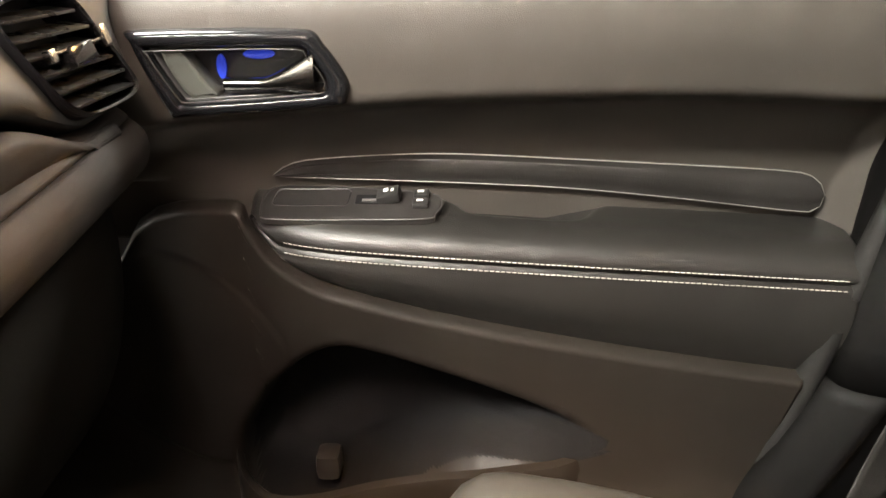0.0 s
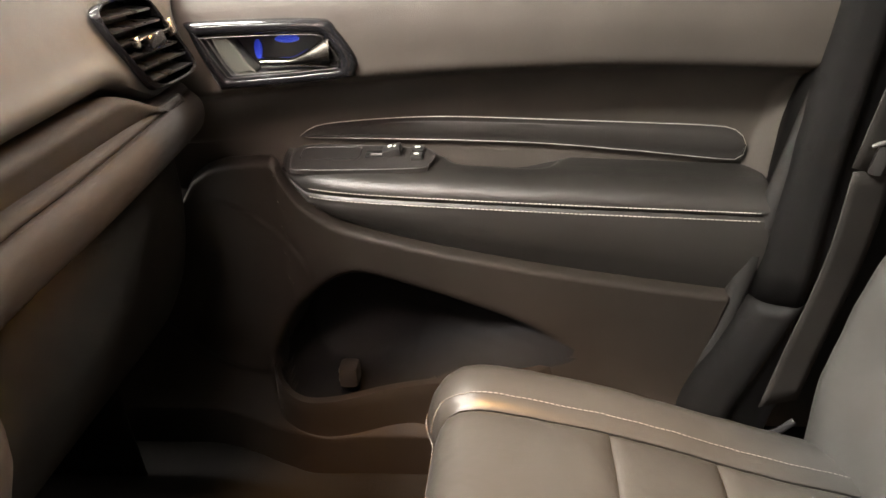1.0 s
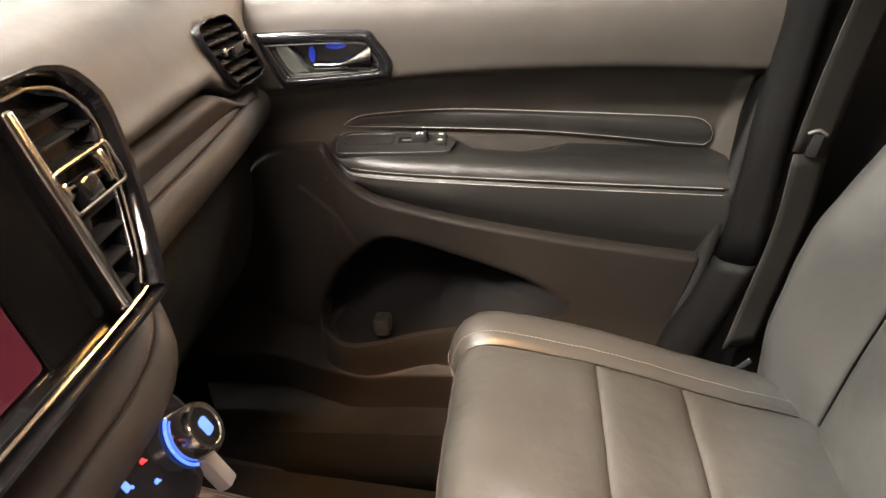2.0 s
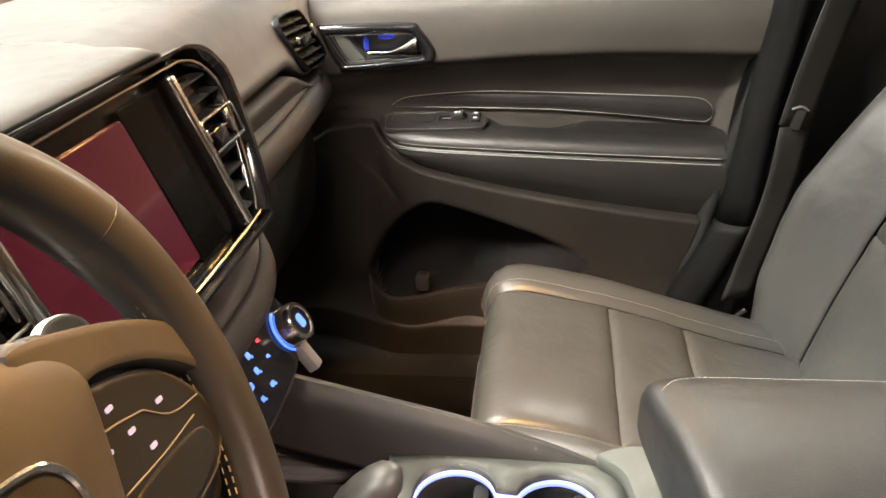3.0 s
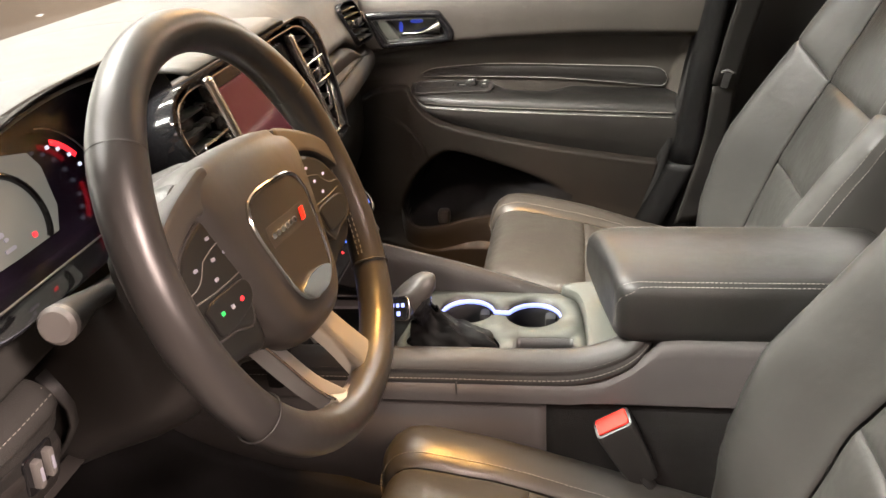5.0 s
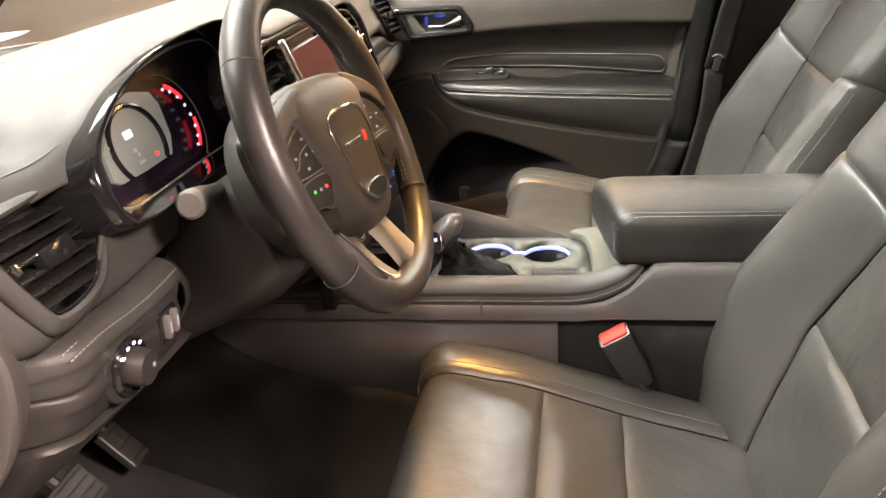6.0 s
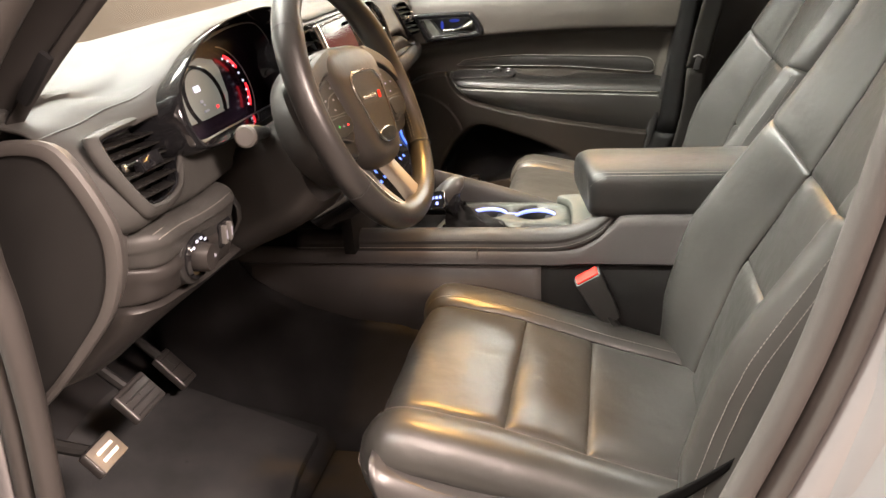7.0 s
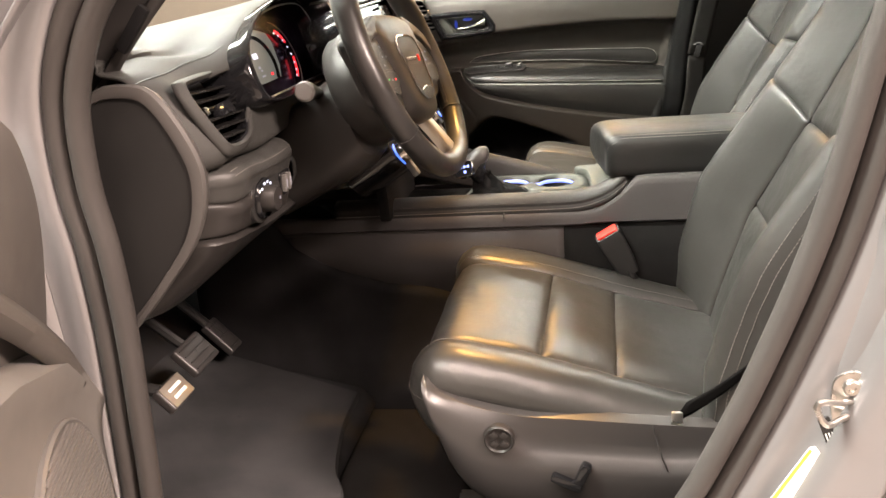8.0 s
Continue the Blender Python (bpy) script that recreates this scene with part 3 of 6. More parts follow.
    part("handle_cup", plate([(x * 0.985, -(1.169 + (z - 1.169) * 0.96)) for x, z in inner], axes((0, 0.722, 0), (1, 0, 0), (0, -1, 0)) @ Matrix.Diagonal((1, -1, 1, 1)), 0.004), DARK, bezel, "dark recessed cup")
    part("cup_wall", loft([[(x * 0.985, y, 1.169 + (z - 1.169) * 0.96) for x, z in inner] for y in (0.698, 0.722)], True), DARK, bezel, thick=0.002)
    part("lock_rocker", plate(spline([(-0.079, 1.186), (-0.063, 1.187), (-0.043, 1.160), (-0.036, 1.150), (-0.060, 1.150)], 30, True), axes((0, 0.698, 0), (1, 0, 0), (0, -1, 0)) @ Matrix.Diagonal((1, 1, 1, 1)), 0.02, 0.003), CONSOLE, bezel, "dark grey lock rocker")
    lever = spline([(-0.030, 0.703, 1.160), (0.0, 0.700, 1.161), (0.024, 0.696, 1.162), (0.046, 0.695, 1.162)], 20)
    rows = []
    for i, (x, y, z) in enumerate(lever):
        k = i / 19
        h = 0.0052 + 0.0145 * max(0, (k - 0.42) / 0.58) ** 1.4
        rows.append([(x, y - (0.007 + 0.004 * k) * math.cos(a), z + 0.55 * (h - 0.0055) + h * math.sin(a)) for a in np.linspace(0, 2 * math.pi, 14, endpoint=False)])
    part("handle_lever", loft(rows, True, True), CHROME, bezel, "satin chrome pull lever")
    for c, sx, sz in (((-0.004, 0.716, 1.181), 0.026, 0.008), ((-0.036, 0.716, 1.171), 0.008, 0.020)):
        part("cup_light", spin([(0.5, -0.002), (0.5, 0.0005), (0.36, 0.0013), (0.0, 0.0016)], axes(c, (1, 0, 0), (0, -1, 0)) @ Matrix.Diagonal((sx, sz, 1, 1)), 24), DEEPBLUE, bezel, "small blue courtesy light")

    bezel.location += Vector((-0.003, 0, -0.005))

    # window switch panel in the shelf
    sw = axes((0.0, 0.74, 1.0415), (1, 0, -0.03), (0, -0.17, 1))
    out = spline([(-0.020, 0.715), (-0.016, 0.762), (0.05, 0.762), (0.125, 0.752), (0.140, 0.737), (0.135, 0.715), (0.12, 0.706), (0.0, 0.704)], 60, True)
    out = [(x, y - 0.74) for x, y in out]
    bay = [(x + 0.0215 + 0.03 * y, y + 0.002) for x, y in rounded(0.068, 0.029, 0.006)]
    part("switch_panel", cut(plate(out, sw, 0.006, 0.002), sw, bay, 0.02), PLASTIC, arm, "window switch panel with a sunk finger bay")
    part("panel_rim", tube([sw @ Vector((x, y, -0.0008)) for x, y in out], 0.0008, 6, True), SHIELD, arm, "fine grey rim")
    # shade of the bay wall and of the small recess is put into their black
    part("bay_wall", loft([[sw @ Vector((x, y, z)) for x, y in bay] for z in (0.0002, -0.0012, -0.0125)], True), DULLBLACK, arm, "finger bay wall, its shade put into black", thick=0.001)
    part("bay_floor", plate(bay, sw @ Matrix.Translation((0, 0, -0.0120)), 0.001), PLASTIC, arm, "sunk finger bay floor")
    part("bay_rim", tube([sw @ Vector((x, y, 0.0004)) for x, y in bay[:len(bay) // 2 + 1]], 0.0006, 6), SHIELD, arm)
    put_in("recess_shade", box((0.073, -0.002, 0.0002), (0.022, 0.015, 0.0016), 0.0006), DULLBLACK, arm, sw, "thin dark plate for the shaded recess beside the switch")
    put_in("recess_edge", box((0.075, -0.0045, 0.0012), (0.014, 0.004, 0.0012), 0.0005), GREY, arm, sw)
    put_in("window_switch", box((0.092, -0.001, 0.0040), (0.021, 0.018, 0.009), 0.002, pose(0, 0, 0, 0, -14, 0)), DARK, arm, sw, "raised window switch")
    for x, w in ((0.0895, 0.0042), (0.0952, 0.0028)):
        put_in("switch_symbol", box((x, 0.0, 0.0092), (w, 0.0052, 0.0006), 0.0002, pose(0, 0, 0, 0, -14, 0)), LABEL, arm, sw)
    for y in (-0.0115, 0.0045):
        put_in("lock_button", box((0.121, y, 0.0018), (0.014, 0.0125, 0.006), 0.002), DARK, arm, sw, "door lock button")
        put_in("switch_symbol", box((0.1205, y + 0.001, 0.0050), (0.0056, 0.0030, 0.0006), 0.0002), LABEL, arm, sw)
    return door


passenger_door()

# ---- seats ----
def seat(name, cy, dx, dz, side, label):
    """side: which way its door lies (-1 or 1)."""
    s = thing(name, (0.3 + dx, cy, 0.54), label, "car seat", "front seats")

    def surface(profile, half, bolster, amp, narrow=lambda z: 0.0):
        p = spline(profile, 240)
        p = p + np.array([dx, dz])
        t = np.gradient(p, axis=0)
        t /= np.linalg.norm(t, axis=1)[:, None]
        b = spline(bolster, 80)

        def P(u, w):
            i = u * 239
            x, z = np.interp(i, range(240), p[:, 0]), np.interp(i, range(240), p[:, 1])
            tx, tz = np.interp(i, range(240), t[:, 0]), np.interp(i, range(240), t[:, 1])
            a = abs(w)
            if a <= 0.5:
                v, h = 2 * a * (half - narrow(z - dz)), 0.0
            else:
                k = (a - 0.5) * 2 * 79
                v, h = np.interp(k, range(80), b[:, 0]), np.interp(k, range(80), b[:, 1])
                v -= narrow(z - dz) * (1 - k / 79) ** 1.5
                if h > 0:
                    h *= amp(z - dz)
            wob = 0.0020 * noise.noise((x * 14, v * 14 * (1 if w > 0 else -1), z * 14 + cy)) + 0.0009 * noise.noise((x * 45, v * 30 * (1 if w > 0 else -1), z * 45))
            h += wob
            return (x - tz * h, cy + (v if w > 0 else -v), z + tx * h)

        def at(k, value):
            q = p[:, k] - (dx, dz)[k]
            best = [i for i in range(60 if k == 0 else 0, 240)]
            return min(best, key=lambda i: abs(q[i] - value)) / 239
        return P, at

    def seam_line(P, w, u0, u1, lift, upward):
        """A line on the cover at the cross position w, lifted clear of it."""
        line = []
        for u in np.linspace(u0, u1, 90):
            p, a, b = (np.array(P(*k)) for k in ((u, w), (u + 0.004, w), (u, w + 0.01)))
            n = np.cross(a - p, b - p)
            n /= np.linalg.norm(n) + 1e-12
            if (n[2] if upward else -n[0]) < 0:
                n = -n
            line.append(tuple(p + n * lift))
        return line

    C, at = surface([(0.16, 0.69), (0.105, 0.72), (0.083, 0.77), (0.088, 0.812), (0.112, 0.832), (0.16, 0.829), (0.252, 0.808), (0.357, 0.775), (0.45, 0.747), (0.58, 0.715)], 0.15,
                    [(0.15, 0), (0.165, 0.005), (0.190, 0.010), (0.212, 0.006), (0.232, -0.010), (0.241, -0.030), (0.234, -0.048), (0.205, -0.068)], lambda z: 1.0)
    a, b, c = at(0, 0.252), at(0, 0.357), 1.0
    part("cushion_front", cushion(C, 0, a, -0.5, 0.5, 44, 34, 0.005, 0.003), SEATSKIN, s)
    part("cushion_middle", cushion(C, a, b, -0.5, 0.5, 26, 34, 0.006, 0.004), SEATSKIN, s)
    part("cushion_rear", cushion(C, b, c, -0.5, 0.5, 28, 34, 0.006, 0.004), SEATSKIN, s)
    for q in (1, -1):
        lo, hi = (0.5, 1.0) if q > 0 else (-1.0, -0.5)
        bol = part("cushion_bolster", cushion(C, 0.0, 1.0, lo, hi, 60, 26, 0.004, 0.002), SEATSKIN, s)
        part("stitching", stitches([seam_line(C, w * q, 0.20, 0.97, 0.0012, True) for w in (0.55,)]), THREAD, bol, "grey stitching along the bolster")
    # double seam across the front edge
    rows = []
    for u in (0.198,):
        line = []
        for w in np.linspace(-0.80, 0.80, 110):
            p, a, b = (np.array(C(*k)) for k in ((u, w), (u + 0.004, w), (u, w + 0.01)))
            n = np.cross(a - p, b - p)
            n /= np.linalg.norm(n) + 1e-12
            if n[0] > 0:
                n = -n
            line.append(tuple(p + n * 0.0032))
        rows.append(line)
    part("front_stitching", stitches(rows), THREAD, s, "grey seam across the cushion front")
    # padding block under the cover and the frame below
    rows = []
    for x, zt in ((0.12, 0.76), (0.2, 0.79), (0.35, 0.75), (0.56, 0.69)):
        rows.append([(x + dx, cy + y, z + dz) for y, z in ((-0.23, 0.68), (-0.23, zt), (0.23, zt), (0.23, 0.68))])
    part("seat_pan", loft(rows, True, True), DARK, s)
    for q in (-1, 1):
        part("seat_rail", box((0.33 + dx, cy + q * 0.19, 0.565 + dz * 0.5), (0.42, 0.04, 0.05 + dz), 0.004), STEEL, s, "bright steel seat rail")
    part("seat_base", box((0.34 + dx, cy, 0.635 + dz / 2), (0.36, 0.40, 0.10 + dz), 0.01), DARK, s)

    B, at = surface([(0.50, 0.70), (0.520, 0.76), (0.545, 0.84), (0.575, 0.925), (0.638, 1.055), (0.69, 1.16), (0.74, 1.26), (0.775, 1.33), (0.81, 1.365), (0.85, 1.36)], 0.13,
                    [(0.13, 0), (0.150, 0.014), (0.180, 0.046), (0.210, 0.070), (0.238, 0.060), (0.255, 0.015), (0.262, -0.05), (0.256, -0.10), (0.235, -0.13)],
                    lambda z: float(np.interp(z, [0.70, 0.80, 0.93, 1.08, 1.2, 1.36], [0.55, 0.95, 1.05, 0.75, 0.5, 0.3])),
                    (lambda z: float(np.interp(z, [0.92, 1.07, 1.36], [0.004, 0.038, 0.042]))) if side < 0 else (lambda z: 0.0))
    cuts = [0.0, at(1, 0.928), at(1, 1.066), 1.0]
    for n, lo, hi in zip(("back_lower", "back_middle", "back_upper"), cuts, cuts[1:]):
        part(n, cushion(B, lo, hi, -0.5, 0.5, 30, 30, 0.006, 0.005), SEATSKIN, s)
    mid = at(1, 1.098)

    def fold(w):
        """Where the shoulder seam lies: it falls from the bolster's crest towards the middle panel."""
        k = min(1.0, (abs(w) - 0.5) / 0.3)
        return cuts[2] + (mid - cuts[2]) * k * (2 - k)

    def below(u, w):
        return B(u * fold(w), w)

    def above(u, w):
        return B(fold(w) + (1 - fold(w)) * u, w)
    for q in (1, -1):
        lo, hi = (0.5, 1.0) if q > 0 else (-1.0, -0.5)
        bol = part("back_bolster", cushion(below, 0.0, 1.0, lo, hi, 48, 40, 0.0035, 0.001, seam=0.003), SEATSKIN, s)
        part("back_shoulder", cushion(above, 0.0, 1.0, lo, hi, 30, 40, 0.0035, 0.001, seam=0.003), SEATSKIN, s)
        part("stitching", stitches([seam_line(B, w * q, 0.05, mid - 0.02, 0.0022, False) for w in (0.715, 0.735)]), THREAD, bol, "grey stitching along the bolster")
    back = [[(B(u, 0)[0] + 0.118, cy + y, B(u, 0)[2] - 0.05) for y in np.linspace(-0.24, 0.24, 10)] for u in np.linspace(0.0, 1.0, 16)]
    part("backboard", loft(back), DARK, s, "dark plastic seat backboard", thick=0.012)
    # outer side shield
    yo = cy + side * 0.246
    top = spline([(0.100, 0.822), (0.118, 0.805), (0.16, 0.788), (0.229, 0.772), (0.30, 0.768), (0.396, 0.762), (0.50, 0.757), (0.545, 0.755)], 40)
    bot = spline([(0.118, 0.740), (0.130, 0.690), (0.165, 0.640), (0.24, 0.612), (0.36, 0.605), (0.46, 0.61), (0.52, 0.65), (0.545, 0.70)], 40)
    rows = []
    for k in (-0.02, 0.0, 0.02, 0.05, 0.10, 0.16, 0.22, 0.28, 0.34, 0.40, 0.46, 0.55, 0.7, 0.85, 0.95, 1.0):
        row = []
        for (x0, z0), (x1, z1) in zip(top, bot):
            x = x0 + (x1 - x0) * max(k, 0)
            # the upper face steps in behind a slanting ridge
            step = min(1.0, max(0.0, (x - 0.19) / 0.06))
            ridge = 0.15 + 0.20 * step
            h = 0.006 + 0.018 / (1 + math.exp(-(k - ridge) / 0.022)) * (0.35 + 0.65 * step) + 0.010 * (1 - step) * min(1, k / 0.1)
            h -= 0.020 * max(0.0, (k - 0.4) / 0.6) ** 2
            h = h if k > 0.01 else -0.010
            row.append((x + dx, yo + side * h, z0 + (z1 - z0) * max(k, 0) + dz - (0.035 if side > 0 else 0.0)))
        rows.append(row)
    shield = part("side_shield", loft(rows), SHIELD, s, "hard plastic seat side shield", thick=0.003)
    if side < 0:
        m = axes((0.202 + dx, yo + side * 0.0245, 0.746 + dz), (1, 0, 0), (0, side, 0))
        kn = part("lumbar_knob", spin([(0.0205, -0.006), (0.0205, 0.004), (0.0185, 0.006), (0.0165, 0.003), (0.006, 0.002), (0.0, 0.002)], m, 36), PLASTIC, shield, "round lumbar control")
        for a in (45, 135, 225, 315):
            c = m @ Vector((0.0092 * math.cos(radians(a)), 0.0092 * math.sin(radians(a)), 0.0035))
            part("knob_lobe", box(c, (0.010, 0.004, 0.010), 0.0018, pose(0, 0, 0, 0, a, 0)), PLASTIC, kn)
        part("switch", box((0.287 + dx, yo + side * 0.026, 0.683 + dz), (0.042, 0.016, 0.013), 0.004, pose(0, 0, 0, 0, 26, 0)), GLOSS, shield, "seat cushion switch")
        part("switch", box((0.309 + dx, yo + side * 0.026, 0.695 + dz), (0.014, 0.016, 0.034), 0.005, pose(0, 0, 0, 0, 24, 0)), GLOSS, shield, "seat back switch")
        part("shield_joint", tube([(x + dx, yo + side * (h + 0.0015), z + dz) for x, h, z in spline([(0.400, 0.006, 0.757), (0.404, 0.012, 0.74), (0.412, 0.022, 0.715), (0.424, 0.018, 0.68), (0.434, 0.010, 0.645)], 16)], 0.0012, 5), DARK, shield, "joint in the side shield")
        # belt anchor strap running down beside the seat back
        strap = part("belt_strap", loft([[(x + w * 0.6 + dx, yo + side * 0.004, z + w) for w in np.linspace(-0.016, 0.016, 5)] for x, z in spline([(0.432, 0.775), (0.47, 0.80), (0.52, 0.845), (0.57, 0.91)], 14)]), PILLAR, s, "belt strap at the seat side", thick=0.003)
        part("strap_end", box((0.430 + dx, yo + side * 0.006, 0.770 + dz), (0.014, 0.006, 0.016), 0.002), STEEL, strap, "steel strap end")
        part("seat_clip", box((0.606 + dx, yo - side * 0.02, 1.060 + dz), (0.016, 0.022, 0.030), 0.005, pose(0, 0, 0, 0, 20, 0)), DARK, s, "black clip on the seat back")
    return s


seat("bucket_seat", -0.335, 0.0, 0.0, -1, "black leather driver seat with stitched bolsters and side controls")
seat("bucket_seat", 0.367, 0.068, 0.024, 1, "black leather passenger seat with stitched bolsters")


# ---- dashboard ----
VENT_D = axes((-0.107, -0.59, 1.202), (-0.05, 1, 0), (0.9, 0.045, 0.43))
VENT_D_SHAPE = [(-0.057, 0.033), (-0.048, 0.038), (-0.008, 0.038), (0.043, 0.036), (0.055, 0.026), (0.052, -0.006), (0.024, -0.034), (-0.008, -0.042), (-0.040, -0.040), (-0.049, -0.030), (-0.058, 0.008)]
DIALS = axes((-0.135, -0.335, 1.23), (0, 1, 0), (0.95, 0, 0.30))
CLUSTER = [(-0.213, -0.027), (-0.209, 0.002), (-0.194, 0.022), (-0.162, 0.040), (-0.113, 0.058), (-0.034, 0.073), (0.044, 0.078), (0.130, 0.077), (0.166, 0.060), (0.178, 0.020), (0.17, -0.04), (0.14, -0.062), (0.0, -0.060), (-0.13, -0.058), (-0.171, -0.056), (-0.203, -0.048)]
VENT_P = axes((-0.094, 0.600, 1.203), (0, 1, 0), (0.95, 0, 0.3))
VENT_P_SHAPE = [(-0.082, 0.036), (-0.015, 0.038), (0.010, 0.030), (0.022, 0.010), (0.042, -0.028), (0.034, -0.040), (-0.018, -0.040), (-0.045, -0.034), (-0.067, -0.010)]


def dashboard():
    d = thing("dashboard", (-0.3, 0, 0.9), "soft black dashboard with a stitched lower pad and glossy trim", "dashboard")
    top = [(-0.74, 1.195), (-0.6, 1.245), (-0.4, 1.278), (-0.22, 1.286)]
    # passenger side pad
    ys = np.linspace(0.175, 0.735, 150)
    def drop(y):
        k = min(1.0, max(0.0, (y - 0.475) / 0.11))
        return 0.033 * k * k * (3 - 2 * k)

    def sect(y):
        e = ((y - 0.2) / 0.54)
        b = -0.012 * e * e
        f, r = drop(y), b - 0.04 * max(0.0, (y - 0.665) / 0.07) ** 1.5
        return top + [(-0.16 + b, 1.281), (-0.128 + b, 1.264), (-0.110 + b, 1.238), (-0.097 + r, 1.211 - 0.4 * f), (-0.089 + r, 1.196 - f), (-0.093 + r, 1.187 - f), (-0.115 + r, 1.181 - f), (-0.118 + r, 1.168 - f)]
    part("upper_pad", cut(loft([[(x, y, z) for x, z in spline(sect(y), 170)] for y in ys]), VENT_P, spline(VENT_P_SHAPE, 56, True)), DASHSKIN, d, "soft grained upper dash pad", thick=0.004)
    part("trim_ledge", loft([[(x, y, z) for x, z in spline([(-0.120, 1.172 - drop(y)), (-0.102, 1.1755 - drop(y)), (-0.090, 1.1742 - 0.96 * drop(y)), (-0.0855, 1.1708 - 0.9 * drop(y)), (-0.0850, 1.166 - 0.8 * drop(y)), (-0.0865, 1.156 - 0.4 * drop(y)), (-0.089, 1.149 - 0.1 * drop(y)), (-0.10, 1.144)], 40)] for y in np.linspace(0.17, 0.61, 60)]), PADSKIN, d, "satin trim ledge", thick=0.003)
    # lower pad: runs under the middle stack and up to the door
    way = [(y, 0.0) for y in (0.668, 0.66, 0.645, 0.60, 0.5, 0.38, 0.28)] + [(0.225, -0.004), (0.195, -0.022), (0.165, -0.05), (0.10, -0.062), (0.0, -0.064), (-0.10, -0.062)]
    way = spline(way, 70)
    rows, rows2, seam = [], [], []
    for y, dz in way:
        e = max(0, (y - 0.2) / 0.54)
        b = -0.03 * e * e + 0.05 * min(1, -dz / 0.062) - 0.028 * max(0.0, (y - 0.642) / 0.026) ** 2
        prof = [(-0.106, 1.145), (-0.091, 1.1495), (-0.081, 1.1485), (-0.0755, 1.1450), (-0.0735, 1.1415)]
        prof2 = [(-0.0735, 1.1400), (-0.067, 1.1365), (-0.0615, 1.128), (-0.0615, 1.115), (-0.071, 1.100), (-0.11, 1.085)]
        rows.append([(x + b, y, z + dz) for x, z in spline(prof, 16)])
        rows2.append([(x + b, y, z + dz) for x, z in spline(prof2, 20)])
    pad = part("lower_pad", loft(rows), PADSKIN, d, "stitched lower pad", thick=0.003)
    part("pad_roll", loft(rows2), PADSKIN, pad, thick=0.003)
    # glove box and knee area
    part("glove_box", loft([[(x - 0.05 * max(0.0, (y - 0.52) / 0.17) ** 2, y, z) for x, z in spline([(-0.11, 1.092), (-0.095, 1.06), (-0.10, 0.98), (-0.13, 0.92), (-0.22, 0.88), (-0.4, 0.87)], 24)] for y in np.linspace(0.15, 0.69, 24)]), GLOVE, d, "dark glove box lid", thick=0.004)
    # driver side
    groove = curve([(-0.72, 1.142), (-0.673, 1.140), (-0.60, 1.140), (-0.55, 1.135), (-0.50, 1.133), (-0.43, 1.136)])
    crest = curve([(-0.71, 1.262), (-0.60, 1.262), (-0.56, 1.263), (-0.53, 1.272), (-0.497, 1.288), (-0.448, 1.304), (-0.369, 1.317), (-0.29, 1.321), (-0.215, 1.314), (-0.18, 1.298)])

    def dsect(y):
        k = np.clip((-0.50 - y) / 0.2, 0, 1)
        dip, g, c = 0.020 * k, groove(y), crest(y) - 0.008
        back = 0.06 * max(0.0, (-0.645 - y) / 0.055) ** 1.5
        pad = np.array([(-0.22, 1.286 - dip * 0.6), (-0.205, 1.281 - dip), (-0.168 - back * 0.2, 1.272 - dip), (-0.140 - back * 0.6, 1.254 - dip), (-0.118 - back, 1.222 - dip * 0.4), (-0.100 - back, 1.190), (-0.090 - back, g + 0.022), (-0.092 - back, g + 0.008), (-0.105 - back, g + 0.001)])
        hood = np.array([(-0.22, 1.286 + (c - 1.286) * 0.6), (-0.170, c - 0.003), (-0.130, c + 0.001), (-0.111, c - 0.004), (-0.102, c - 0.016), (-0.099, c - 0.05), (-0.096, g + 0.022), (-0.096, g + 0.008), (-0.107, g + 0.001)])
        w = min(1.0, max(0.0, (y + 0.625) / 0.13))
        w = w * w * (3 - 2 * w)
        return top[:3] + [tuple(p) for p in pad + (hood - pad) * w]
    ring = spline(CLUSTER, 120, True) * 0.955
    sheet = cut(loft([[(x, y, z) for x, z in spline(dsect(y), 150)] for y in np.linspace(-0.683, -0.178, 190)]), VENT_D, spline(VENT_D_SHAPE, 56, True))
    whole = BVHTree.FromBMesh(sheet)
    line = [whole.find_nearest(Vector(p))[0] for p in spline([(-0.166, -0.680, 1.246), (-0.152, -0.640, 1.252), (-0.148, -0.592, 1.256), (-0.135, -0.552, 1.261), (-0.126, -0.525, 1.268)], 30)]
    pad = part("driver_pad", cut(sheet, DIALS, ring, 0.075, False), DASHSKIN, d, "soft dash pad hooding the instruments", thick=0.004)
    part("pad_seam", tube([p + Vector((0.001, 0, 0.0016)) for p in line], 0.0011, 6), DARK, pad, "fine dark seam in the pad")
    rows = []
    for y in np.linspace(-0.18, 0.178, 40):
        w = min(1.0, max(0.0, (y - 0.085) / 0.093)) ** 2
        lead = np.array([(-0.15, 1.292), (-0.09, 1.296), (-0.062, 1.292)])
        lead = lead + (np.array([(-0.16, 1.281), (-0.128, 1.264), (-0.110, 1.236)]) - lead) * w
        rows.append([(x, y, z) for x, z in spline(top + [tuple(p) for p in lead], 40)])
    part("centre_pad", loft(rows), DASHSKIN, d, "dash top over the middle stack", thick=0.004)
    seam = curve([(-0.72, 1.108), (-0.66, 1.100), (-0.63, 1.093), (-0.58, 1.094), (-0.54, 1.096), (-0.50, 1.090), (-0.43, 1.086)])
    hem = curve([(-0.72, 1.075), (-0.69, 1.070), (-0.66, 1.056), (-0.60, 1.050), (-0.52, 1.041), (-0.43, 1.038)])
    rows, rows2, l1, l2 = [], [], [], []
